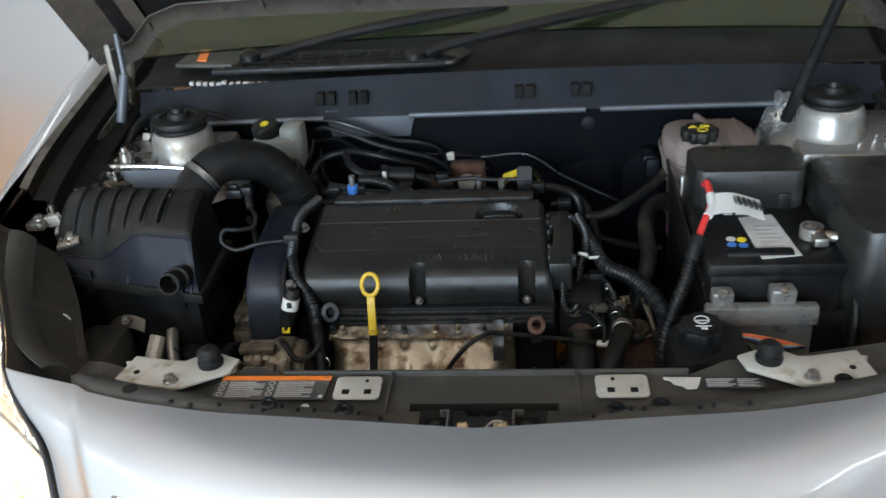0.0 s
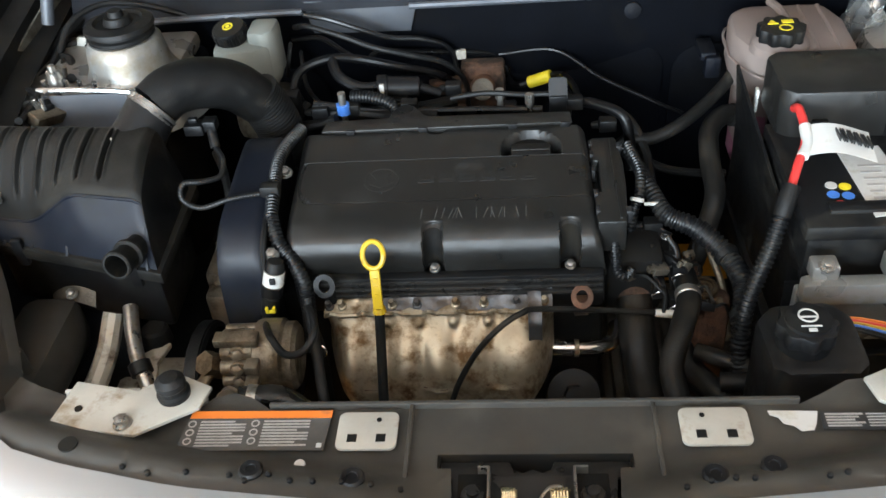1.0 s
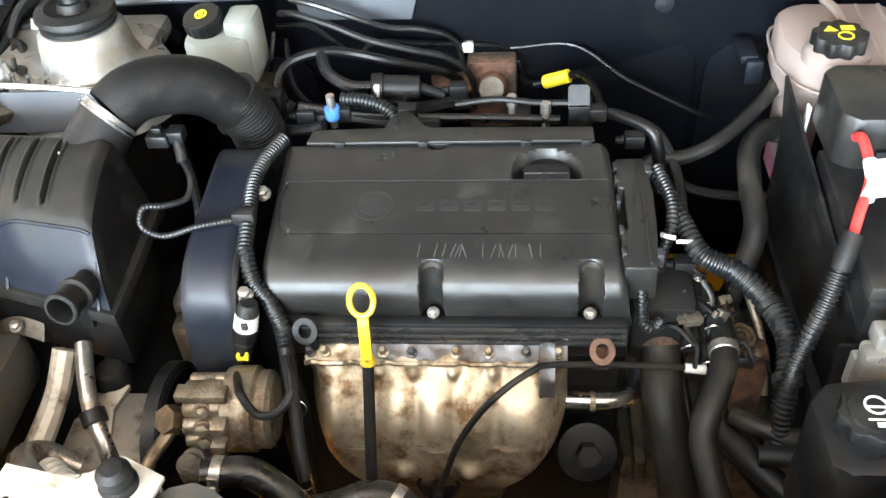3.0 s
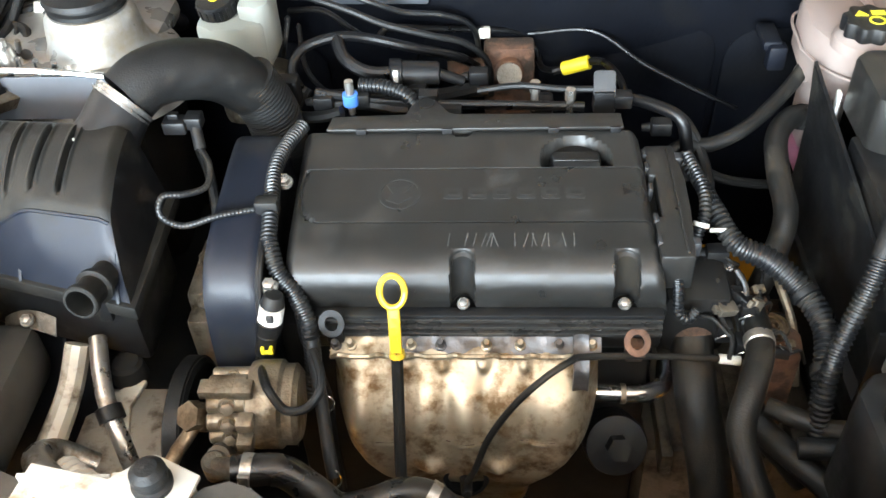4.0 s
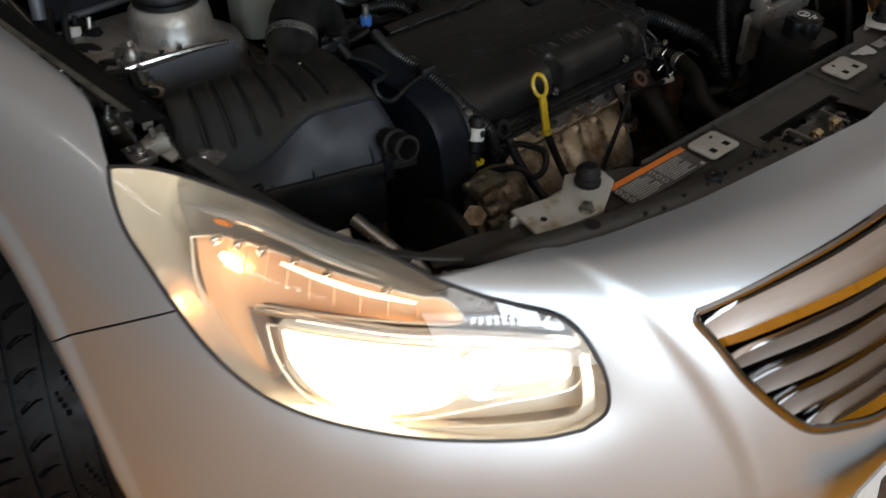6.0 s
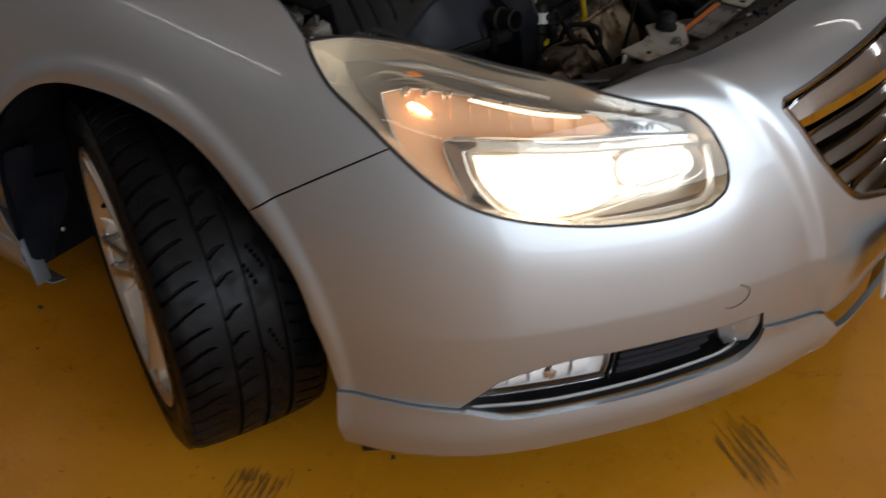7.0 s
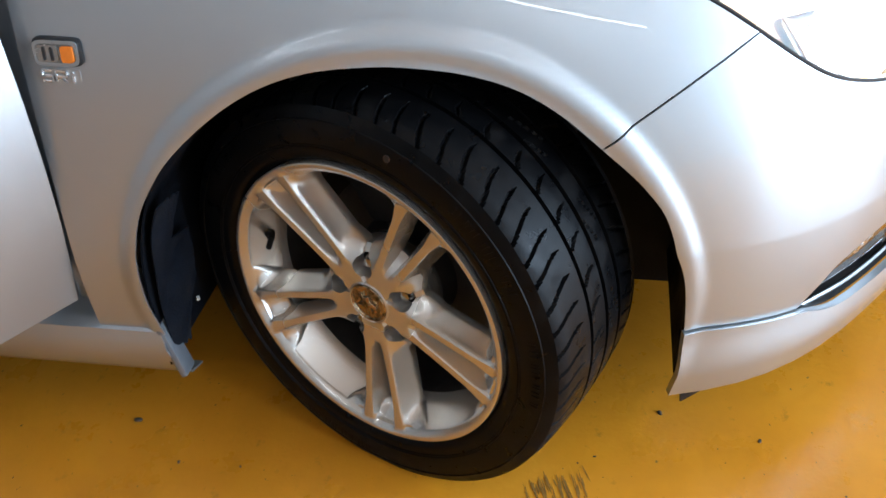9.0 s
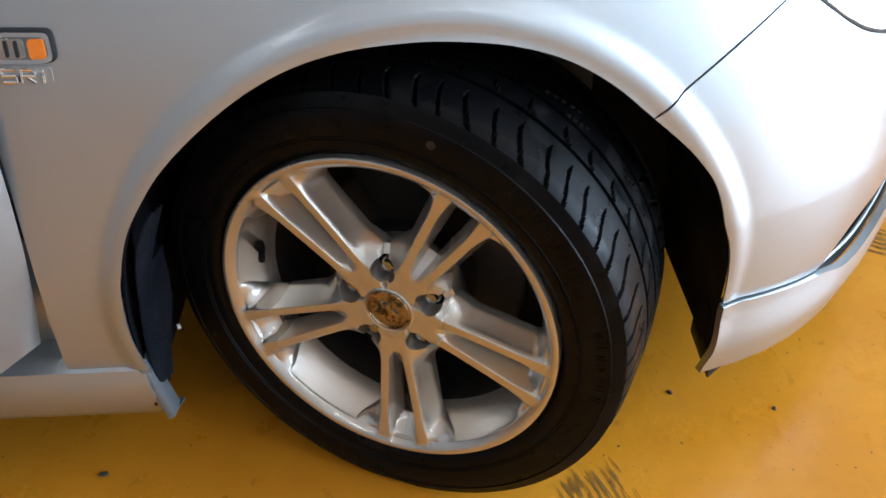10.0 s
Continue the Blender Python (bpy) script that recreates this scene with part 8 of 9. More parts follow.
tube(bm, [(0.3375, 0.715, 0.772), (0.336, 0.69, 0.763), (0.327, 0.672, 0.757)], 0.0070, 14, 6)
sheet(bm, lambda u, v: Vector((0.333 + 0.075 * u, 0.715 - 0.045 * v - 0.012 * u, 0.772 - 0.012 * v + 0.006 * math.sin(u * 4))), 10, 4, 0.0006)
tag = part("paper_tag", bm, M["paper"], bat_c, "white paper tag with bars")
bm = B()
for k in range(14):
    bm = B()
    x = 0.368 + 0.0026 * k + (0.002 if k % 3 else 0)
    u = (x - 0.333) / 0.075
    box(bm, (x, 0.683 - 0.012 * u, 0.7672 + 0.006 * math.sin(u * 4)), (x + 0.0012, 0.706 - 0.012 * u, 0.7722 + 0.006 * math.sin(u * 4)))
    part("bar", bm, M["print"], tag)
hose("radiator_hose", "thick dusty radiator hose going down", "hose", [(0.137, 0.655, 0.585), (0.138, 0.625, 0.560), (0.143, 0.582, 0.522), (0.155, 0.540, 0.47), (0.165, 0.50, 0.40), (0.17, 0.46, 0.32)], 0.0235, "hose",
     extra=cap_ends((0.137, 0.651, 0.582), (0.138, 0.640, 0.572), 0.0255, "rust"), seg=20)
therm = thing("thermostat_housing", "dark thermostat housing at the end of the head", "housing")
bm = B()
box(bm, (0.10, 0.63, 0.55), (0.175, 0.72, 0.64), 0.015)
rod(bm, (0.137, 0.668, 0.60), (0.137, 0.65, 0.582), 0.026)
box(bm, (0.14, 0.66, 0.58), (0.20, 0.70, 0.62), 0.01)
part("housing", bm, M["deep"], therm)
low_hose = hose("lower_hose", "dusty grey-brown S-shaped coolant hose", "hose", [(0.20, 0.66, 0.60), (0.199, 0.60, 0.602), (0.184, 0.555, 0.592), (0.170, 0.52, 0.567), (0.176, 0.48, 0.545), (0.188, 0.45, 0.52), (0.20, 0.42, 0.46)], 0.0148, "hose", seg=18)
for p, q in (((0.199, 0.612, 0.602), (0.1985, 0.600, 0.602)), ((0.187, 0.452, 0.522), (0.1905, 0.444, 0.513))):
    bm = B()
    rod(bm, p, q, 0.0162, 0.0162, 20, 0.001)
    part("hose_clip", bm, M["steel"], low_hose)
hose("sensor_wire", "black oxygen sensor wire across the heat shield", "cable", [(-0.109, 0.512, 0.476), (-0.100, 0.512, 0.500), (-0.085, 0.522, 0.542), (-0.059, 0.525, 0.594), (-0.030, 0.535, 0.624), (-0.004, 0.552, 0.630), (0.014, 0.567, 0.621), (0.088, 0.588, 0.598), (0.165, 0.603, 0.577)], 0.0037, "hose",
     extra=cap_ends((0.160, 0.603, 0.577), (0.183, 0.601, 0.576), 0.0055, "white", "white_plug"), seg=10)
hose("cable_curl", "ribbed cable curl below the end housing", "cable", [(0.109, 0.640, 0.690), (0.110, 0.622, 0.660), (0.112, 0.612, 0.640), (0.122, 0.610, 0.632), (0.131, 0.615, 0.641)], 0.0062, "loom", seg=10, rib=0.001, pitch=0.0045)
hose("metal_pipe", "bent bare metal pipe beside the heat shield", "pipe", [(0.0, 0.60, 0.523), (0.064, 0.60, 0.520), (0.094, 0.607, 0.514), (0.112, 0.625, 0.508), (0.12, 0.66, 0.50)], 0.0105, "bright",
     extra=cap_ends((0.060, 0.60, 0.5203), (0.066, 0.60, 0.5200), 0.0116, "cast", "sleeve"), seg=16)
top_hose = hose("top_radiator_hose", "glossy black S-shaped hose behind the slam panel", "hose", [(-0.318, 0.417, 0.633), (-0.300, 0.420, 0.631), (-0.273, 0.424, 0.625), (-0.245, 0.415, 0.607), (-0.222, 0.405, 0.593), (-0.191, 0.412, 0.592), (-0.162, 0.421, 0.596), (-0.135, 0.418, 0.592), (-0.112, 0.405, 0.570), (-0.10, 0.395, 0.53)], 0.0155, "hose_gloss", seg=18)
for c, turn in ((Vector((-0.304, 0.4195, 0.6315)), 0), (Vector((-0.137, 0.4185, 0.5925)), -22)):
    m = Matrix.Translation(c) @ pose(0, 0, 0, 0, 8 if turn == 0 else 20, turn)
    bm = B()
    lathe(bm, [(0.0160, -0.005), (0.0168, -0.005), (0.0168, 0.005), (0.0160, 0.005)], m @ pose(0, 0, 0, 0, 90), 28, caps=False)
    for x in (-0.0045, 0.0025):
        box(bm, (x, -0.0185, 0.0015), (x + 0.0020, -0.0165, 0.0165), 0.0004, m)
    box(bm, (-0.0045, -0.0192, 0.0140), (0.0045, -0.0160, 0.0178), 0.0006, m)
    box(bm, (-0.0045, -0.0190, -0.004), (0.0045, -0.0162, 0.002), 0.0006, m)
    part("spring_clamp", bm, M["steel"], top_hose, "sprung steel hose clamp")
for pts in ([(0.225, 0.505, 0.555), (0.26, 0.50, 0.56), (0.295, 0.49, 0.565), (0.33, 0.48, 0.56)], [(0.25, 0.53, 0.535), (0.28, 0.52, 0.545), (0.32, 0.51, 0.55)], [(0.19, 0.56, 0.52), (0.22, 0.54, 0.50), (0.25, 0.52, 0.47)]):
    hose("steering_hose", "short black hose by the steering fluid tank", "hose", pts, 0.0115, "rubber", seg=12)
hose("thin_pipe", "pale thin pipe standing between the hoses", "pipe", [(0.236, 0.74, 0.60), (0.243, 0.70, 0.59), (0.255, 0.66, 0.56), (0.262, 0.63, 0.50)], 0.005, "cast", seg=8)
rb = thing("rusty_mount", "rusty round boss on a brown gearbox mount", "mount")
bm = B()
prism(bm, [(0.205, 0.640), (0.212, 0.672), (0.250, 0.676), (0.262, 0.650), (0.258, 0.622), (0.222, 0.618)], 0.40, 0.566, None, 0.008)
part("mount", bm, M["rust"], rb)
m = Matrix.Translation((0.228, 0.655, 0.562)) @ pose(0, 0, 0, 12, 4)
bm = B()
lathe(bm, [(0.018, -0.01), (0.018, 0.012), (0.016, 0.0145), (0.0125, 0.0145), (0.0115, 0.011), (0.0085, 0.011), (0.0080, 0.0155), (0.0050, 0.0160), (0.0045, 0.010), (0, 0.010)], m, 32)
part("boss", bm, M["brown_zinc"], rb, "ringed brown boss")
bm = B()
hexbolt(bm, (0.245, 0.634, 0.564), (0.246, 0.629, 0.577), 0.0052)
part("bolt", bm, M["cast"], rb)
bm = B()
prism(bm, [(0.306, 0.885), (0.350, 0.892), (0.346, 0.935), (0.318, 0.940), (0.308, 0.92)], 0.455, 0.470, None, 0.004)
part("rust_flake", bm, M["rust_light"], rb, "orange rusty flake")
# ribbed sensor standing beside the boss
rs = thing("ribbed_sensor", "black ribbed sensor with pale metal ends", "sensor")
R0, R1 = Vector((0.2070, 0.668, 0.616)), Vector((0.2010, 0.622, 0.572))
bm = B()
rod(bm, R0, R1, 0.0052, 0.0052, 14)
for k in range(7):
    c = R0 + (R1 - R0) * (0.12 + 0.085 * k)
    rod(bm, c, c + (R1 - R0) * 0.04, 0.0082, 0.0082, 14)
part("ribs", bm, M["rubber"], rs)
for c, w in ((R0, 0.008), (R1, 0.007)):
    bm = B()
    box(bm, (-w, -0.005, -0.003), (w, 0.005, 0.004), 0.0015, Matrix.Translation(c) @ pose(0, 0, 0, 30, 10, 25))
    part("metal_end", bm, M["cast"], rs)
# bracket with loose wires on the end of the head
eb = thing("head_end_bracket", "grimy stamped bracket with clips on the end of the head", "bracket")
bm = B()
prism(bm, [(0.122, 0.690), (0.128, 0.735), (0.172, 0.735), (0.176, 0.690)], 0.600, 0.604, None, 0.001)
part("plate", bm, M["gear"], eb)
for x, y, z, mt in ((0.155, 0.664, 0.622, "cast"), (0.176, 0.672, 0.620, "gear"), (0.136, 0.656, 0.628, "steel"), (0.182, 0.700, 0.630, "bright")):
    bm = B()
    hexbolt(bm, (x, y, z - 0.010), (x, y - 0.004, z), 0.0048)
    part("bolt", bm, M[mt], eb)
for pts in ([(0.150, 0.700, 0.640), (0.152, 0.672, 0.634), (0.158, 0.655, 0.624), (0.172, 0.640, 0.600)], [(0.168, 0.668, 0.628), (0.178, 0.650, 0.612), (0.184, 0.632, 0.592), (0.180, 0.618, 0.584)], [(0.188, 0.690, 0.632), (0.176, 0.690, 0.640), (0.164, 0.704, 0.646)]):
    bm = B()
    tube(bm, pts, 0.0024, 6, 6)
    part("wire", bm, M["rubber"], eb)
gb = thing("gearbox", "dark gearbox casing low in the bay", "gearbox")
bm = B()
box(bm, (0.10, 0.62, 0.20), (0.36, 0.90, 0.38), 0.03)
part("casing", bm, M["gear"], gb)
for k in range(6):
    bm = B()
    box(bm, (0.12 + 0.04 * k, 0.60, 0.36), (0.135 + 0.04 * k, 0.86, 0.40), 0.004)
    part("rib", bm, M["gear"], gb)
plugs = [(0.165, 0.625, 0.600), (0.185, 0.615, 0.585), (0.19, 0.64, 0.615), (0.158, 0.64, 0.62)]
for x, y, z in plugs:
    c = thing("connector", "small black plug with steel clip near the thermostat", "connector", "plugs near the thermostat")
    bm = B()
    box(bm, (x - 0.008, y - 0.010, z - 0.012), (x + 0.008, y + 0.010, z + 0.012), 0.002)
    part("plug", bm, M["black"], c)
    bm = B()
    tube(bm, [(x - 0.009, y - 0.011, z - 0.004), (x, y - 0.013, z + 0.004), (x + 0.009, y - 0.011, z - 0.002)], 0.0012, 5, 4)
    part("wire_clip", bm, M["bright"], c)
flt = thing("oil_filter_housing", "black round oil filter cap with a hexagon", "oil filter")
bm = B()
lathe(bm, [(0.034, -0.06), (0.036, 0.0), (0.034, 0.008), (0.018, 0.010)], to_axis((0.058, 0.575, 0.46), (0.06, 0.54, 0.49)), 36)
part("cap", bm, M["black"], flt)
bm = B()
rod(bm, (0.0583, 0.570, 0.465), (0.0595, 0.552, 0.480), 0.014, seg=6)
part("hexagon", bm, M["black"], flt)

# alternator / compressor end with its pulley
ac = thing("auxiliary_pump", "stained cast aluminium pump with bolts and a black pulley", "pump")
bm = B()
lathe(bm, [(0.036, 0.0), (0.044, 0.003), (0.046, 0.010), (0.046, 0.034), (0.042, 0.038), (0.042, 0.048), (0.036, 0.053), (0.02, 0.053)], to_axis((-0.330, 0.528, 0.590), (-0.280, 0.530, 0.588)), 44)
part("body", bm, M["cast"], ac, "stained cast pump body")
for a, r in ((-0.35, 0.008), (0.10, 0.011), (0.62, 0.010), (1.12, 0.010), (1.62, 0.009), (2.1, 0.009)):
    p = Vector((-0.364, 0.526 - 0.036 * math.sin(a), 0.590 + 0.036 * math.cos(a)))
    q = p + Vector((0.040, 0.002, -0.001))
    bm = B()
    rod(bm, p, q, r, r, 16, 0.002)
    part("port", bm, M["cast"], ac)
    bm = B()
    hexbolt(bm, p + Vector((0.022, -0.006, 0.004)), p + Vector((0.024, -0.014, 0.008)), r * 0.7)
    part("bolt", bm, M["cast"], ac)
for a, x, wide in ((0.25, -0.352, 0.018), (0.25, -0.326, 0.010), (1.0, -0.322, 0.008), (1.5, -0.324, 0.008)):
    bm = B()
    p = Vector((x, 0.522 - 0.044 * math.sin(a), 0.592 + 0.044 * math.cos(a)))
    box(bm, p - Vector((wide, 0.009, 0.006)), p + Vector((wide, 0.009, 0.006)), 0.002)
    part("lug", bm, M["cast"], ac)
bm = B()
prism(bm, [(-0.366, 0.496), (-0.352, 0.488), (-0.330, 0.488), (-0.322, 0.500), (-0.322, 0.545), (-0.362, 0.545)], 0.552, 0.606, None, 0.005)
part("manifold_block", bm, M["gear"], ac)
bm = B()
rod(bm, (-0.371, 0.510, 0.590), (-0.378, 0.502, 0.602), 0.015, 0.015, 20)
rod(bm, (-0.378, 0.502, 0.602), (-0.384, 0.495, 0.612), 0.0165, 0.0155, 6)
part("banjo_bolt", bm, M["brown_zinc"], ac)
bm = B()
tube(bm, [(-0.377, 0.500, 0.598), (-0.386, 0.482, 0.593), (-0.395, 0.460, 0.588), (-0.402, 0.442, 0.570), (-0.404, 0.435, 0.53)], 0.0075, 12, 6)
part("pipe", bm, M["brown_zinc"], ac)
bm = B()
rod(bm, (-0.352, 0.484, 0.568), (-0.350, 0.462, 0.590), 0.012)
rod(bm, (-0.352, 0.456, 0.572), (-0.350, 0.452, 0.600), 0.0125, 0.0125, 16, 0.003)
rod(bm, (-0.352, 0.452, 0.588), (-0.322, 0.442, 0.598), 0.0115)
part("elbow_fitting", bm, M["gear"], ac)
pul = thing("drive_pulley", "dark belt pulley with the ribbed belt on it", "pulley")
bm = B()
m = to_axis((-0.418, 0.535, 0.535), (-0.390, 0.535, 0.535))
lathe(bm, [(0.02, 0.0), (0.06, 0.002), (0.072, 0.004), (0.078, 0.006), (0.078, 0.024), (0.072, 0.027), (0.06, 0.02), (0.02, 0.022)], m, 48)
part("pulley", bm, M["rubber"], pul)
bm = B()
lathe(bm, [(0.0785, 0.007), (0.0805, 0.008), (0.0805, 0.022), (0.0785, 0.023)], m, 48, caps=False)
part("belt", bm, M["rubber"], pul)
mount = thing("engine_mount", "stained cast engine mount with bolts", "engine mount")
bm = B()
box(bm, (-0.445, 0.69, 0.52), (-0.395, 0.80, 0.585), 0.012)
box(bm, (-0.44, 0.66, 0.47), (-0.405, 0.70, 0.57), 0.010)
part("casting", bm, M["cast"], mount)
for x, y, z in ((-0.409, 0.727, 0.585), (-0.427, 0.75, 0.585), (-0.418, 0.69, 0.57)):
    bm = B()
    hexbolt(bm, (x, y, z), (x - 0.002, y - 0.01, z + 0.02), 0.010)
    part("bolt", bm, M["cast"], mount)
# pipes and castings below the air filter box
hose("air_con_pipe", "bare aluminium air conditioning pipe", "pipe", [(-0.510, 0.60, 0.61), (-0.500, 0.565, 0.594), (-0.488, 0.535, 0.578), (-0.470, 0.505, 0.556), (-0.455, 0.48, 0.52)], 0.0098, "steel",
     extra=cap_ends((-0.487, 0.532, 0.577), (-0.480, 0.520, 0.568), 0.0142, "black", "bracket_clip"), seg=16)
hose("air_con_pipe", "thick bent aluminium pipe behind the slam panel", "pipe", [(-0.47, 0.40, 0.60), (-0.50, 0.425, 0.60), (-0.535, 0.46, 0.585), (-0.535, 0.49, 0.555), (-0.50, 0.49, 0.53)], 0.014, "steel", seg=16)
hose("air_con_pipe", "ribbed pale pipe end", "pipe", [(-0.505, 0.455, 0.575), (-0.475, 0.43, 0.592), (-0.445, 0.41, 0.60)], 0.015, "bracket", seg=16, rib=0.003, pitch=0.014)
rail = thing("chassis_leg", "pale painted chassis leg with drips of dirt", "chassis leg")
bm = B()
box(bm, (-0.56, 0.40, 0.40), (-0.435, 0.63, 0.492), 0.012)
tube(bm, [(-0.585, 0.43, 0.48), (-0.565, 0.50, 0.52), (-0.545, 0.56, 0.56), (-0.535, 0.60, 0.60)], [0.018, 0.016, 0.014, 0.014], 10, 6)
part("beam", bm, M["leg_paint"], rail)
bm = B()
box(bm, (-0.62, 0.38, 0.50), (-0.50, 0.44, 0.58), 0.02)
box(bm, (-0.66, 0.42, 0.54), (-0.58, 0.62, 0.62), 0.02)
part("resonator", bm, M["slam"], rail, "dusty brown-black duct")
# the leg runs on in dull black, its shade put into the colour
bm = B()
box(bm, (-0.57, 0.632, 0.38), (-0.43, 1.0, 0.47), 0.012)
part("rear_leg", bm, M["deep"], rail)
wing_br = thing("wing_bracket", "pale pressed bracket on the duct behind the headlamp", "bracket")
bm = B()
sheet(bm, lambda u, v: Vector((-0.628 + 0.066 * u, 0.632 - 0.010 * u - 0.014 * v, 0.618 - 0.016 * v + 0.010 * math.sin(u * 3.1) - 0.010 * (1 - u) ** 2)), 12, 4, 0.003)
part("plate", bm, M["gear"], wing_br)
bm = B()
hexbolt(bm, (-0.590, 0.614, 0.622), (-0.590, 0.610, 0.632), 0.006)
part("bolt", bm, M["steel"], wing_br)
fork = thing("forked_bracket", "pale forked bracket over the chassis leg", "bracket")
bm = B()
prism(bm, [(-0.505, 0.552), (-0.488, 0.566), (-0.472, 0.580), (-0.462, 0.580), (-0.470, 0.545), (-0.462, 0.512), (-0.474, 0.512), (-0.486, 0.540), (-0.502, 0.540)], 0.556, 0.564, None, 0.002)
part("fork", bm, M["leg_paint"], fork)
bm = B()
rod(bm, (-0.483, 0.588, 0.555), (-0.483, 0.588, 0.585), 0.020, 0.018, 20, 0.004)
part("rubber_bush", bm, M["deep"], fork)
for x, y, z, mt in ((-0.628, 0.513, 0.690, "grey_print"), (-0.601, 0.482, 0.652, "slam")):
    c = thing("connector", "dusty plug standing behind the headlamp", "connector", "plugs behind the headlamp")
    bm = B()
    rod(bm, (x, y, z - 0.05), (x, y, z), 0.011, 0.009, 16, 0.003)
    part("plug", bm, M[mt], c)
    bm = B()
    tube(bm, [(x + 0.010 * math.cos(q), y - 0.006, z + 0.002 + 0.009 * math.sin(q)) for q in np.linspace(0, 3.1, 9)], 0.0022, 6, 3)
    part("wire_loop", bm, M["bracket"], c)
    bm = B()
    box(bm, (x + 0.004, y - 0.0125, z - 0.030), (x + 0.007, y - 0.010, z - 0.014), 0.0006)
    part("steel_clip", bm, M["bright"], c)
rail2 = thing("chassis_leg", "painted chassis leg beside the battery tray", "chassis leg")
bm = B()
box(bm, (0.44, 0.40, 0.40), (0.56, 0.95, 0.475), 0.012)
part("beam", bm, M["inner_paint"], rail2)
rad = thing("radiator", "black finned radiator pack behind the bumper", "radiator")
bm = B()
box(bm, (-0.42, 0.335, 0.22), (0.36, 0.365, 0.60), 0.004)
part("core", bm, M["deep"], rad)
bm = B()
box(bm, (-0.44, 0.33, 0.60), (0.38, 0.375, 0.635), 0.008)
part("header_tank", bm, M["deep"], rad)
for k in range(9):
    bm = B()
    box(bm, (-0.40 + 0.09 * k, 0.366, 0.24), (-0.395 + 0.09 * k, 0.370, 0.60))
    part("rib", bm, M["black"], rad)

# ---- battery and its neighbours ----
bat = thing("battery", "black car battery with paper labels in a tray", "battery")
bm = B()
box(bm, (0.318, 0.580, 0.54), (0.505, 0.80, 0.718), 0.008)
part("case", bm, M["black"], bat)
bm = B()
box(bm, (0.314, 0.576, 0.705), (0.509, 0.80, 0.726), 0.005)
box(bm, (0.345, 0.60, 0.722), (0.44, 0.62, 0.731), 0.003)
part("lid", bm, M["black"], bat)
bm = B()
prism(bm, [(0.392, 0.592), (0.449, 0.600), (0.437, 0.735), (0.385, 0.725)], 0.7262, 0.7272)
lab = part("label", bm, M["paper"], bat, "white battery label")
bm = B()
for k in range(7):
    bm = B()
    box(bm, (0.400, 0.612 + 0.013 * k, 0.7274), (0.436 - 0.006 * (k % 3), 0.616 + 0.013 * k, 0.7279))
    part("bar", bm, M["grey_print"], lab)
for k, (x, y, mt) in enumerate(((0.360, 0.655, "paper"), (0.375, 0.652, "yellow_tag"), (0.358, 0.637, "blue"), (0.374, 0.634, "blue"), (0.362, 0.618, "red"), (0.378, 0.616, "yellow_tag"))):
    bm = B()
    lathe(bm, [(0.007, 0.7262), (0.007, 0.7272), (0, 0.7272)], Matrix.Translation((x, y, 0)), 16)
    part("warning_dot", bm, M[mt], bat)
bm = B()
rod(bm, (0.475, 0.655, 0.72), (0.475, 0.655, 0.745), 0.009)
part("terminal", bm, M["bright"], bat)
neg = thing("negative_terminal", "grey battery clamp with a black cable", "terminal")
bm = B()
lathe(bm, [(0.010, 0.728), (0.017, 0.728), (0.017, 0.746), (0.010, 0.746)], Matrix.Translation((0.475, 0.655, 0)), 20, caps=False)
box(bm, (0.47, 0.615, 0.730), (0.49, 0.645, 0.744), 0.003)
rod(bm, (0.49, 0.64, 0.738), (0.525, 0.625, 0.736), 0.008)
part("clamp", bm, M["steel"], neg)
bm = B()
tube(bm, [(0.52, 0.627, 0.736), (0.555, 0.605, 0.735), (0.57, 0.565, 0.715), (0.565, 0.52, 0.67), (0.545, 0.48, 0.60), (0.52, 0.46, 0.54)], 0.0085, 12, 8)
part("cable", bm, M["rubber"], neg)
hose("thin_cable", "thin black cable beside the battery", "cable", [(0.505, 0.625, 0.735), (0.518, 0.58, 0.70), (0.515, 0.54, 0.64), (0.505, 0.52, 0.58)], 0.006, "cable", seg=10)
tray = thing("battery_tray", "black plastic battery tray with a tall side wall", "battery tray")
bm = B()
box(bm, (0.300, 0.56, 0.50), (0.53, 0.90, 0.54), 0.006)
sheet(bm, lambda u, v: Vector((0.300 + 0.012 * math.sin(v * 3) + 0.02 * (1 - u) * v, 0.585 + 0.33 * u, 0.46 + (0.20 + 0.09 * u) * v)), 14, 8, 0.004)
sheet(bm, lambda u, v: Vector((0.300 + 0.22 * u, 0.575, 0.48 + 0.17 * v)), 8, 4, 0.004)
part("tray", bm, M["black"], tray)
bm = B()
box(bm, (0.318, 0.868, 0.700), (0.322, 0.878, 0.735), 0.001)
part("white_tab", bm, M["white"], tray)
legm = thing("tray_support", "steel tray support down to the chassis leg", "support")
bm = B()
box(bm, (0.45, 0.60, 0.47), (0.53, 0.88, 0.505), 0.005)
box(bm, (0.32, 0.62, 0.37), (0.36, 0.88, 0.505), 0.005)
part("support", bm, M["deep"], legm)
fuse = thing("battery_cover_box", "black fuse carrier cover over the back of the battery", "fuse box")
bm = B()
prism(bm, [(0.322, 0.775), (0.322, 0.862), (0.338, 0.875), (0.478, 0.872), (0.492, 0.86), (0.492, 0.765), (0.48, 0.758), (0.338, 0.762)], 0.718, 0.790, None, 0.006)
part("cover", bm, M["cover"], fuse)
for x in (0.36, 0.45):
    bm = B()
    box(bm, (x, 0.755, 0.725), (x + 0.02, 0.763, 0.752), 0.002)
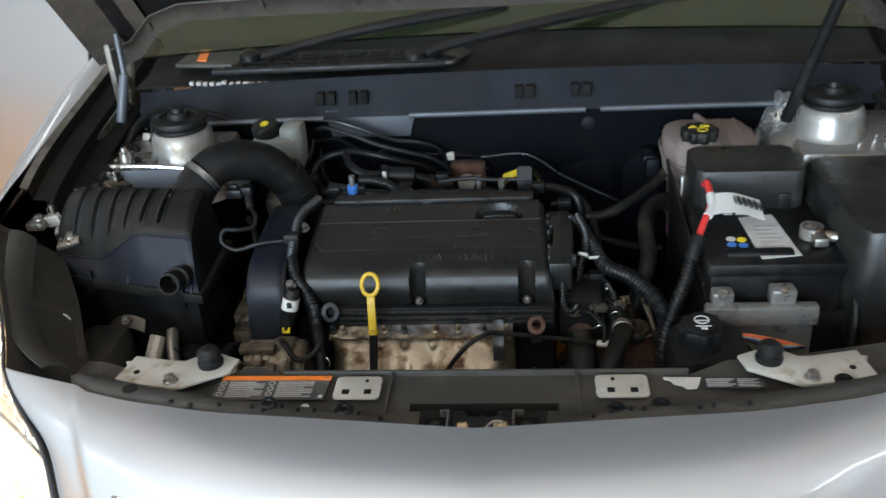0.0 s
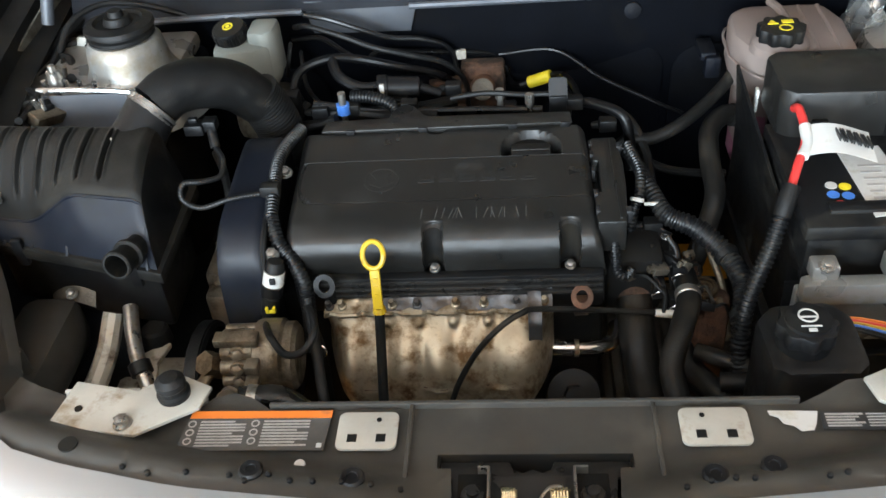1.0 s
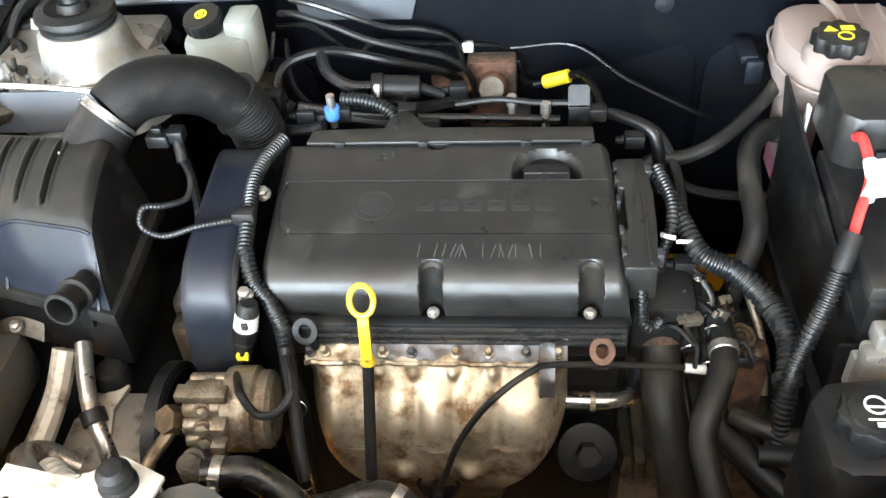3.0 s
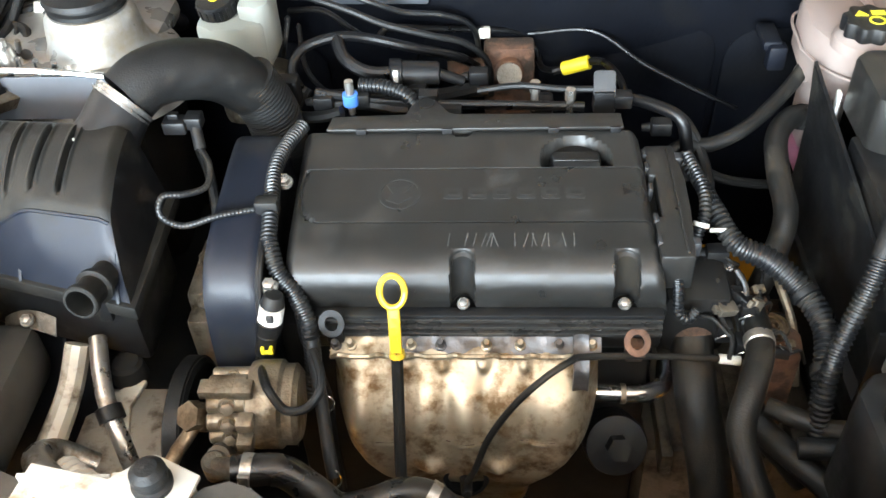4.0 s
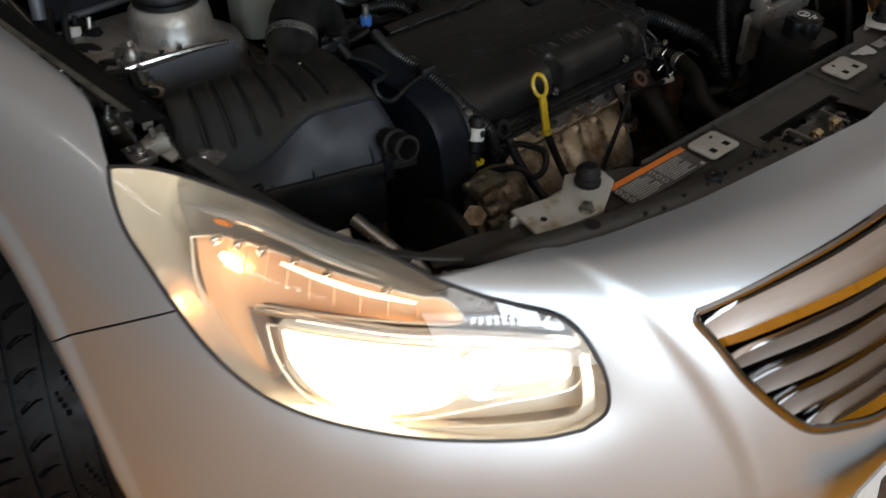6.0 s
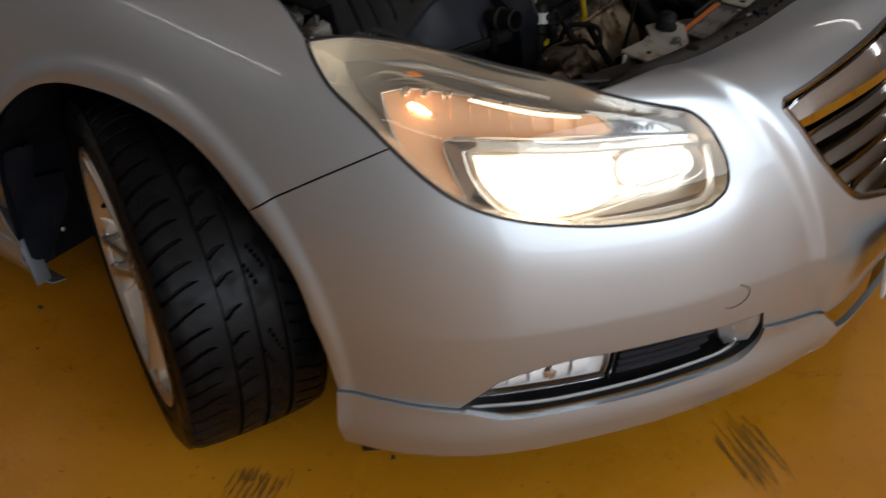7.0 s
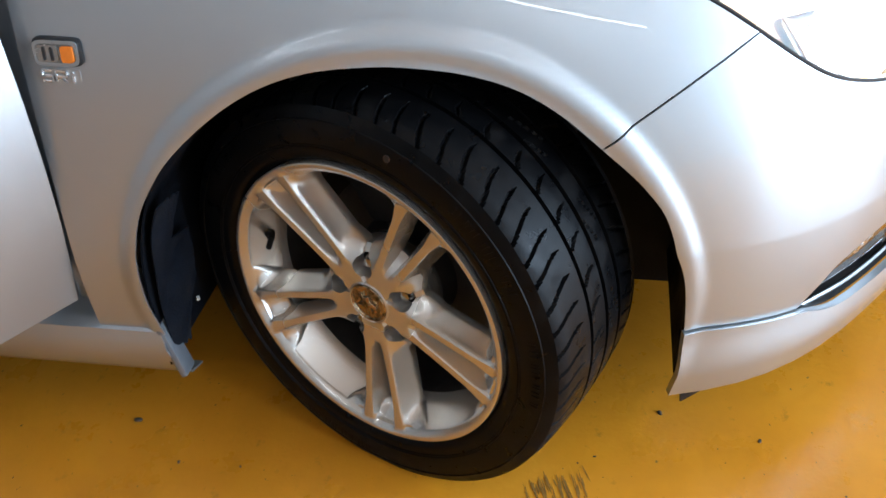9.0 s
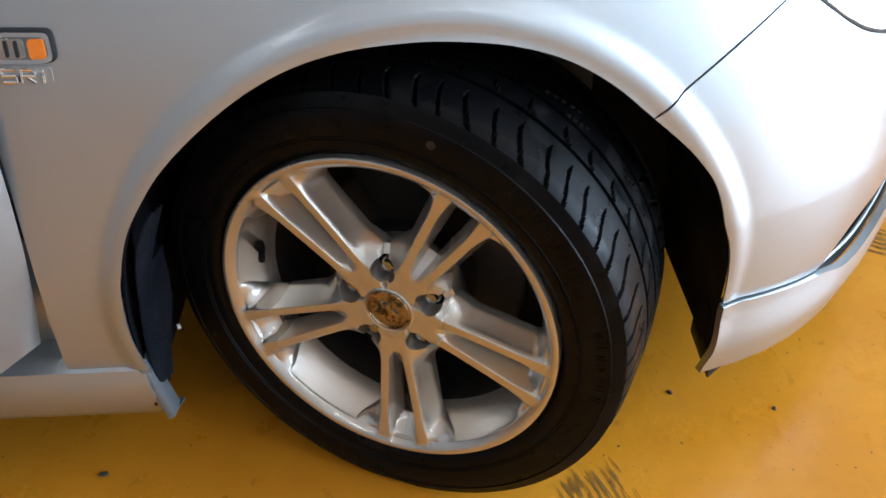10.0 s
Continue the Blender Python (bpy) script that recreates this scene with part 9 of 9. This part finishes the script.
    part("clip", bm, M["black"], fuse)
bm = B()
for k in range(3):
    box(bm, (0.365 + 0.018 * k, 0.737, 0.7265), (0.378 + 0.018 * k, 0.752, 0.7275))
part("white_marks", bm, M["paper"], fuse)
fb = thing("fuse_box", "large black fuse box with a rounded lid", "fuse box")
bm = B()
prism(bm, [(0.520, 0.545), (0.505, 0.58), (0.500, 0.80), (0.515, 0.82), (0.64, 0.82), (0.66, 0.80), (0.67, 0.56), (0.655, 0.54)], 0.60, 0.79, None, 0.02)
part("lid", bm, M["cover"], fb)
bm = B()
prism(bm, [(0.52, 0.55), (0.50, 0.80), (0.65, 0.80), (0.66, 0.55)], 0.47, 0.61, None, 0.006)
part("base", bm, M["black"], fb)
bk = thing("battery_clamp_bracket", "worn grey metal bracket in front of the battery", "bracket")
bm = B()
box(bm, (0.305, 0.525, 0.655), (0.460, 0.545, 0.685), 0.004)
box(bm, (0.315, 0.535, 0.68), (0.345, 0.560, 0.702), 0.004)
box(bm, (0.395, 0.535, 0.68), (0.430, 0.562, 0.706), 0.004)
box(bm, (0.305, 0.545, 0.58), (0.46, 0.56, 0.66), 0.004)
part("plate", bm, M["tower"], bk)
for x in (0.33, 0.412):
    bm = B()
    hexbolt(bm, (x, 0.540, 0.701), (x, 0.535, 0.715), 0.007)
    part("bolt", bm, M["steel"], bk)
wires = thing("wire_bundle", "bundle of coloured wires under the bracket", "wires")
for k, mt in enumerate(("orange", "red", "yellow", "blue", "rubber", "hose")):
    bm = B()
    tube(bm, [(0.31 + 0.01 * k, 0.50 - 0.004 * k, 0.645), (0.35, 0.505 - 0.006 * k, 0.655 + 0.002 * k), (0.40, 0.50 - 0.005 * k, 0.648), (0.44, 0.51, 0.63)], 0.002, 6, 6)
    part("wire", bm, M[mt], wires)
ps = thing("steering_fluid_tank", "black power steering tank with a marked cap", "reservoir")
bm = B()
prism(bm, [(0.245, 0.405), (0.242, 0.475), (0.262, 0.50), (0.325, 0.505), (0.345, 0.48), (0.345, 0.41), (0.33, 0.395), (0.262, 0.395)], 0.54, 0.685, None, 0.014)
lathe(bm, [(0.028, 0.675), (0.028, 0.70)], Matrix.Translation((0.283, 0.440, 0)), 28)
part("tank", bm, M["black"], ps)
bm = B()
m = Matrix.Translation((0.283, 0.438, 0.698))
prof = [((0.029 + 0.0022 * math.cos(8 * a)) * math.cos(a), (0.029 + 0.0022 * math.cos(8 * a)) * math.sin(a)) for a in np.linspace(0, 2 * math.pi, 65)[:-1]]
prism(bm, prof, 0, 0.018, m, 0.002)
lathe(bm, [(0.023, 0.016), (0.023, 0.022), (0, 0.0225)], m, 30)
cap = part("cap", bm, M["black"], ps, "black lobed cap")
bm = B()
lathe(bm, [(0.010, 0.0223), (0.010, 0.0232), (0.0082, 0.0232), (0.0082, 0.0223)], m @ Matrix.Translation((0, 0.004, 0)), 24, caps=False)
box(bm, (-0.008, 0.001, 0.0223), (0.008, 0.003, 0.0231), 0.0, m)
box(bm, (-0.010, -0.012, 0.0223), (0.010, -0.0105, 0.0231), 0.0, m)
box(bm, (-0.004, -0.019, 0.0223), (0.004, -0.0145, 0.0231), 0.0, m)
part("symbol", bm, M["paper"], cap)
post = thing("tray_post", "grey metal post with a pale rounded top beside the battery tray", "post")
bm = B()
rod(bm, (0.331, 0.556, 0.540), (0.329, 0.556, 0.655), 0.0095, 0.0085, 16, 0.002)
part("post", bm, M["bare"], post)
bm = B()
box(bm, (0.314, 0.546, 0.652), (0.345, 0.566, 0.668), 0.005)
part("top", bm, M["bracket"], post)
hose("return_hose", "brown-black hose running past the battery tray", "hose", [(0.205, 0.556, 0.556), (0.232, 0.540, 0.558), (0.263, 0.524, 0.560), (0.298, 0.520, 0.566), (0.340, 0.520, 0.572)], 0.0105, "hose", seg=14)
hose("drain_hose", "thick brown-black hose dropping behind the slam panel", "hose", [(0.190, 0.575, 0.545), (0.203, 0.548, 0.530), (0.228, 0.512, 0.528), (0.258, 0.478, 0.520), (0.285, 0.45, 0.49)], 0.0145, "hose", seg=16)
legp = thing("tank_stand", "dark stand under the steering fluid tank", "support")
bm = B()
box(bm, (0.26, 0.41, 0.20), (0.34, 0.49, 0.55), 0.008)
part("stand", bm, M["deep"], legp)

random.seed(33)
for k in range(14):
    x, y, z = random.uniform(0.125, 0.225), random.uniform(0.60, 0.69), random.uniform(0.555, 0.635)
    turn = Matrix.Translation((x, y, z)) @ pose(0, 0, 0, random.uniform(-40, 40), random.uniform(-40, 40), random.uniform(0, 180))
    c = thing("connector", "small dirty plug in the tangle by the thermostat", "connector", "plugs near the thermostat")
    bm = B()
    a_, b_, c_ = random.uniform(0.004, 0.008), random.uniform(0.007, 0.013), random.uniform(0.004, 0.007)
    box(bm, (-a_, -b_, -c_), (a_, b_, c_), 0.0015, turn)
    box(bm, (-a_ * 0.6, b_ - 0.001, -c_ * 0.6), (a_ * 0.6, b_ + 0.006, c_ * 0.6), 0.001, turn)
    part("plug", bm, M[random.choice(("black", "black", "gear", "rust", "black", "cast"))], c)
    bm = B()
    d = random.uniform(0.015, 0.04)
    tube(bm, [turn @ Vector((0, -b_, 0)), turn @ Vector((0.003, -b_ - d * 0.5, 0.004)), turn @ Vector((0.01, -b_ - d, -0.012))], 0.0022, 6, 5)
    part("wire", bm, M["rubber"], c)
    if k % 3 == 0:
        bm = B()
        tube(bm, [turn @ Vector((-a_ * 1.1, 0, c_)), turn @ Vector((0, 0.003, c_ * 1.3)), turn @ Vector((a_ * 1.1, 0, c_))], 0.0011, 5, 4)
        part("wire_clip", bm, M["bright"], c)

# bits along the wings: bolts, clips and a hose
for sg in (-1, 1):
    for k, (y, z) in enumerate(((0.70, 0.765), (0.78, 0.772), (0.86, 0.778), (0.94, 0.785), (1.03, 0.795))):
        wb = thing("wing_bolt", "zinc bolt on the wing flange", "bolt", "wing flange bolts")
        bm = B()
        x = sg * (0.74 - 0.01 * (k % 2))
        hexbolt(bm, (x, y, z), (x, y, z + 0.02), 0.007)
        box(bm, (x - 0.015, y - 0.02, z - 0.012), (x + 0.015, y + 0.02, z + 0.001), 0.003)
        part("bolt", bm, M["steel"], wb)
    hose("wing_cable", "black cable along the wing", "cable", [(sg * 0.690, 0.67, 0.73), (sg * 0.722, 0.76, 0.747), (sg * 0.722, 0.88, 0.76), (sg * 0.715, 1.0, 0.78), (sg * 0.69, 1.07, 0.80)], 0.009, "rubber", seg=10, wobble=0.3)

random.seed(21)
for pts, r, mt in (([(-0.345, 1.05, 0.775), (-0.32, 1.03, 0.785), (-0.27, 1.02, 0.772), (-0.22, 1.01, 0.755), (-0.16, 1.015, 0.735), (-0.12, 1.03, 0.715), (-0.09, 1.04, 0.68), (-0.085, 1.05, 0.62)], 0.0045, "rubber"),
                   ([(-0.352, 1.03, 0.755), (-0.343, 1.0, 0.77), (-0.348, 0.985, 0.745), (-0.356, 0.995, 0.72)], 0.003, "loom"),
                   ([(-0.33, 1.06, 0.79), (-0.29, 1.05, 0.785), (-0.24, 1.05, 0.765), (-0.20, 1.06, 0.745), (-0.15, 1.07, 0.735), (-0.11, 1.08, 0.71), (-0.10, 1.085, 0.65)], 0.004, "loom"),
                   ([(-0.32, 0.95, 0.70), (-0.335, 0.93, 0.68), (-0.325, 0.90, 0.69), (-0.29, 0.885, 0.70), (-0.265, 0.88, 0.71)], 0.0075, "rubber"),
                   ([(-0.30, 0.91, 0.70), (-0.27, 0.905, 0.705), (-0.24, 0.905, 0.705), (-0.19, 0.90, 0.70), (-0.12, 0.895, 0.70)], 0.0085, "rubber"),
                   ([(-0.28, 0.965, 0.67), (-0.22, 0.98, 0.66), (-0.15, 0.99, 0.66), (-0.10, 1.0, 0.665)], 0.010, "rubber"),
                   ([(-0.10, 0.90, 0.725), (-0.05, 0.905, 0.728), (0.0, 0.90, 0.726), (0.04, 0.895, 0.728)], 0.004, "rubber"),
                   ([(0.12, 0.90, 0.70), (0.15, 0.88, 0.69), (0.17, 0.85, 0.66), (0.175, 0.81, 0.64), (0.18, 0.78, 0.60)], 0.007, "rubber"),
                   ([(0.14, 0.86, 0.66), (0.19, 0.85, 0.63), (0.24, 0.86, 0.61), (0.29, 0.87, 0.60)], 0.006, "hose"),
                   ([(0.16, 0.66, 0.64), (0.155, 0.64, 0.63), (0.162, 0.62, 0.615), (0.172, 0.61, 0.60), (0.170, 0.60, 0.58)], 0.0028, "rubber"),
                   ([(0.18, 0.67, 0.645), (0.19, 0.655, 0.63), (0.186, 0.635, 0.61), (0.192, 0.62, 0.59)], 0.0032, "loom"),
                   ([(-0.43, 0.82, 0.70), (-0.41, 0.78, 0.69), (-0.40, 0.74, 0.66), (-0.41, 0.70, 0.62)], 0.006, "rubber"),
                   ([(-0.735, 0.72, 0.745), (-0.715, 0.80, 0.755), (-0.72, 0.88, 0.765), (-0.70, 0.95, 0.775), (-0.705, 1.05, 0.79)], 0.007, "loom"),
                   ([(-0.70, 0.98, 0.775), (-0.68, 1.02, 0.815), (-0.64, 1.06, 0.825), (-0.58, 1.08, 0.81), (-0.52, 1.08, 0.79)], 0.005, "rubber"),
                   ([(-0.46, 1.04, 0.70), (-0.49, 1.03, 0.715), (-0.505, 1.01, 0.725), (-0.49, 0.99, 0.715)], 0.010, "rubber")):
    hose("thin_cable", "thin black cable in the engine bay", "cable", pts, r, mt, seg=8)
for x, y, z in ((-0.29, 0.90, 0.712), (-0.245, 0.905, 0.712), (-0.10, 0.965, 0.705), (0.075, 0.90, 0.71), (-0.16, 0.90, 0.715), (0.12, 0.87, 0.69), (0.165, 0.70, 0.64)):
    c = thing("connector", "small black wiring plug behind the engine", "connector", "small wiring plugs")
    bm = B()
    box(bm, (x - 0.012, y - 0.009, z - 0.009), (x + 0.012, y + 0.009, z + 0.009), 0.002, Matrix.Translation((0, 0, 0)))
    part("plug", bm, M["black"], c)
    bm = B()
    rod(bm, (x - 0.012, y, z), (x - 0.022, y + 0.002, z - 0.002), 0.006, 0.0045)
    part("boot", bm, M["rubber"], c)
for x, y, z, r, mt in ((-0.722, 0.80, 0.765, 0.010, "bracket"), (-0.730, 0.86, 0.772, 0.012, "steel"), (-0.716, 0.90, 0.774, 0.009, "bright"), (-0.696, 0.715, 0.755, 0.014, "bracket"), (-0.676, 0.668, 0.748, 0.012, "steel")):
    c = thing("wing_clip", "worn metal clip bolted along the wing", "clip", "clips along the wing")
    bm = B()
    box(bm, (x - r * 1.6, y - r * 2, z - 0.004), (x + r * 1.4, y + r * 2, z + 0.002), 0.001, Matrix.Translation((x, y, z)) @ pose(0, 0, 0, 8, -12, 15) @ Matrix.Translation((-x, -y, -z)))
    part("plate", bm, M[mt], c)
    bm = B()
    hexbolt(bm, (x, y, z), (x + 0.002, y, z + 0.02), r * 0.55)
    part("bolt", bm, M["steel"], c)

random.seed(8)
for k in range(16):
    x, y = -0.745 + random.uniform(0, 0.10), random.uniform(0.70, 1.06)
    z = 0.765 + 0.04 * (y - 0.7)
    c = thing("wing_clip", "worn metal clip bolted along the wing", "clip", "clips along the wing")
    mt = random.choice(("steel", "black", "rubber", "bracket", "black", "cast"))
    w_, l_ = random.uniform(0.006, 0.014), random.uniform(0.012, 0.03)
    bm = B()
    box(bm, (-w_, -l_, -0.012), (w_, l_, random.uniform(0.002, 0.012)), 0.002, Matrix.Translation((x, y, z)) @ pose(0, 0, 0, random.uniform(-20, 20), random.uniform(-25, 25), random.uniform(0, 180)))
    part("plate", bm, M[mt], c)
    bm = B()
    rod(bm, (x, y, z - 0.01), (x + random.uniform(-0.01, 0.01), y + random.uniform(-0.01, 0.01), z + 0.022), 0.004, 0.0035, 10)
    part("pin", bm, M[random.choice(("bright", "steel", "black"))], c)
for k in range(6):
    x, y = -0.70 + random.uniform(-0.03, 0.03), 0.72 + 0.06 * k
    pts = [(x + random.uniform(-0.04, 0.04), y + 0.035 * i, 0.765 + random.uniform(-0.005, 0.022)) for i in range(5)]
    hose("wing_cable", "black cable along the wing", "cable", pts, random.uniform(0.003, 0.007), random.choice(("rubber", "loom")), seg=8)

# ---- garage ----
def paint_floor():
    m = bpy.data.materials.new("worn_yellow_floor_paint")
    m.use_nodes = True
    nt = m.node_tree
    b, link = nt.nodes["Principled BSDF"], nt.links.new
    co = nt.nodes.new("ShaderNodeTexCoord").outputs["Object"]

    def tex(scale, detail, rough=0.6):
        n = nt.nodes.new("ShaderNodeTexNoise")
        n.inputs["Scale"].default_value, n.inputs["Detail"].default_value, n.inputs["Roughness"].default_value = scale, detail, rough
        link(co, n.inputs["Vector"])
        return n.outputs["Fac"]

    def ramp_(v, *stops):
        n = nt.nodes.new("ShaderNodeValToRGB")
        while len(n.color_ramp.elements) < len(stops):
            n.color_ramp.elements.new(0.5)
        for e, (p, c) in zip(n.color_ramp.elements, stops):
            e.position, e.color = p, (*c, 1)
        link(v, n.inputs[0])
        return n.outputs[0]

    def mix(f, a, c):
        n = nt.nodes.new("ShaderNodeMix")
        n.data_type = "RGBA"
        link(f, n.inputs["Factor"])
        for key, v in (("A", a), ("B", c)):
            if isinstance(v, tuple):
                n.inputs[key].default_value = (*v, 1)
            else:
                link(v, n.inputs[key])
        return n.outputs["Result"]

    base = ramp_(tex(2.2, 6), (0.3, (0.49, 0.178, 0.009)), (0.55, (0.62, 0.243, 0.012)), (0.75, (0.70, 0.295, 0.02)))
    fine = ramp_(tex(26, 8, 0.7), (0.60, (0, 0, 0)), (0.72, (1, 1, 1)))
    col = mix(fine, base, (0.38, 0.155, 0.012))
    spots = ramp_(tex(60, 3), (0.70, (0, 0, 0)), (0.74, (1, 1, 1)))
    col = mix(spots, col, (0.10, 0.06, 0.03))
    link(col, b.inputs["Base Color"])
    link(ramp_(tex(9, 5), (0.3, (0.22, 0.22, 0.22)), (0.7, (0.45, 0.45, 0.45))), b.inputs["Roughness"])
    n = nt.nodes.new("ShaderNodeBump")
    n.inputs["Strength"].default_value, n.inputs["Distance"].default_value = 0.25, 0.004
    link(tex(45, 5), n.inputs["Height"])
    link(n.outputs[0], b.inputs["Normal"])
    return m


X0, X1, Y0, Y1, TOP = -4.6, 4.2, -4.0, 6.0, 3.4
bm = B()
box(bm, (X0 - 0.3, Y0 - 3, -0.15), (X1 + 0.3, Y1 + 0.3, 0.0))
tagged(part("floor", bm, paint_floor(), None, "worn yellow painted concrete floor"), kind="structure")
# tyre scuffs and spots on the paint
scuff = stuff("tyre_scuff", (0.25, 0.12, 0.018), 0.6, 0, 0.35, 60)
grit_dark = stuff("dark_grit", (0.05, 0.04, 0.03), 0.7, 0, 0.3, 60)
random.seed(11)
# prints of a tyre tread: short ragged bars in rows, many of them worn away
for cx, cy, rows_, cols, gap, length, ang, keep in ((-0.965, 0.722, 9, 1, 0.0125, 0.060, 18, 0.75), (-0.385, 0.055, 6, 1, 0.017, 0.125, 57, 0.75), (-0.09, -0.02, 1, 5, 0.008, 0.03, -57, 0.5)):
    marks = thing("tyre_scuff_marks", "faint dark tread print on the yellow floor paint", "scuff marks", "scuffs on the floor", "stuff")
    bm = B()
    for i in range(rows_):
        for j in range(cols):
            for _ in range(15):
                if random.random() > keep * math.exp(-((i - rows_ / 2) / rows_ * 2.2) ** 2 * 0.5):
                    continue
                a = radians(ang + random.uniform(-7, 7))
                d, o = Vector((math.cos(a), math.sin(a), 0)), Vector((-math.sin(a), math.cos(a), 0))
                p = Vector((cx, cy, 0)) + o * ((i - rows_ / 2) * gap + random.gauss(0, gap * 0.14)) + d * ((j - cols / 2 + 0.5) * length * 1.35 + random.uniform(-0.5, 0.5) * length)
                L, w_ = random.uniform(0.10, 0.42) * length, random.uniform(0.035, 0.11) * gap
                bm.faces.new([bm.verts.new(p + q + Vector((0, 0, 0.0008 + 0.000003 * len(bm.faces)))) for q in (-d * L - o * w_ * 0.4, -d * L * 0.2 - o * w_, d * L - o * w_ * 0.5, d * L * 0.8 + o * w_ * 0.6, d * L * 0.1 + o * w_, -d * L * 0.8 + o * w_ * 0.7)])
    part("marks", bm, scuff, marks)
for x, y, r in ((-0.909, 1.74, 0.011), (-0.890, 1.444, 0.008), (-0.972, 1.336, 0.004), (-1.133, 1.40, 0.004), (-0.770, 0.564, 0.006), (-0.969, 1.231, 0.003), (-0.879, 0.668, 0.003), (-0.815, 0.408, 0.005)):
    chip = thing("grit", "small dark chip of grit lying on the floor", "grit", "grit on the floor")
    bm = B()
    lathe(bm, [(r, -0.001), (r * 0.9, r * 0.3), (r * 0.3, r * 0.5)], Matrix.Translation((x, y, 0)) @ pose(0, 0, 0, 0, 0, x * 900) @ Matrix.Diagonal((1, 0.6, 1, 1)), 7)
    part("chip", bm, grit_dark, chip)
# fine grit, too small to tell apart
fine = thing("fine_grit", "scatter of fine dark grit on the yellow floor", "grit", "", "stuff")
bm = B()
for _ in range(420):
    x, y, r = random.uniform(-1.9, 0.1), random.uniform(-0.6, 2.0), random.uniform(0.0006, 0.0022)
    a = random.uniform(0, 6.28)
    pts = [(x + r * random.uniform(0.6, 1.3) * math.cos(a + k * 1.257), y + r * random.uniform(0.6, 1.3) * math.sin(a + k * 1.257)) for k in range(5)]
    top = bm.verts.new((x, y, r * 0.5))
    ring = [bm.verts.new((*q, 0.0003)) for q in pts]
    for k in range(5):
        bm.faces.new((ring[k], ring[(k + 1) % 5], top))
part("specks", bm, grit_dark, fine)


def wall(name, a, b, label="pale painted garage wall"):
    bm = B()
    box(bm, a, b)
    return tagged(part(name, bm, M["wall"], None, label), kind="structure")


wall("wall_west", (X0 - 0.2, Y0, 0), (X0, Y1, TOP))
wall("wall_east", (X1, Y0, 0), (X1 + 0.2, Y1, TOP))
wall("wall_south", (X0 - 0.2, Y1, 0), (X1 + 0.2, Y1 + 0.2, TOP))
# front wall with the open vehicle door
bm = B()
box(bm, (X0 - 0.2, Y0 - 0.2, 0), (-3.95, Y0, TOP))
box(bm, (0.45, Y0 - 0.2, 0), (X1 + 0.2, Y0, TOP))
box(bm, (-3.95, Y0 - 0.2, 3.05), (0.45, Y0, TOP))
tagged(part("wall_north", bm, M["wall"], None, "pale garage wall with an open vehicle doorway"), kind="structure")
bm = B()
box(bm, (X0 - 0.2, Y0 - 0.2, TOP), (X1 + 0.2, Y1 + 0.2, TOP + 0.1))
tagged(part("ceiling", bm, M["ceiling"], None, "pale sheet ceiling"), kind="structure")
# fluorescent battens
lamp = thing("fluorescent_lamp", "long white fluorescent batten under the ceiling, lit", "ceiling lamp", "ceiling battens")
bm = B()
box(bm, (-0.06, -0.78, 0.04), (0.06, 0.78, 0.10), 0.008)
part("batten", bm, M["white"], lamp)
bm = B()
rod(bm, (0, -0.75, 0.015), (0, 0.75, 0.015), 0.016)
part("tube", bm, M["tubes"], lamp, "lit fluorescent tube")
for y in (-0.755, 0.735):
    bm = B()
    box(bm, (-0.018, y, 0.0), (0.018, y + 0.02, 0.045), 0.003)
    part("holder", bm, M["white"], lamp)
for y in (-0.6, 0.6):
    bm = B()
    rod(bm, (0, y, 0.10), (0, y, TOP - 2.6), 0.004, seg=8)
    part("hanger", bm, M["white"], lamp, "thin hanger rod")
LAMPS = ((-4.0, -0.7), (-4.0, 2.3), (-4.0, 4.9), (2.75, -0.45), (3.4, 2.4))
settle_things()
for k, (x, y) in enumerate(LAMPS):
    p = Matrix.Translation((x, y, 2.6))
    if k:
        copy_thing(lamp, p)
    else:
        first = p
lamp.matrix_basis = first
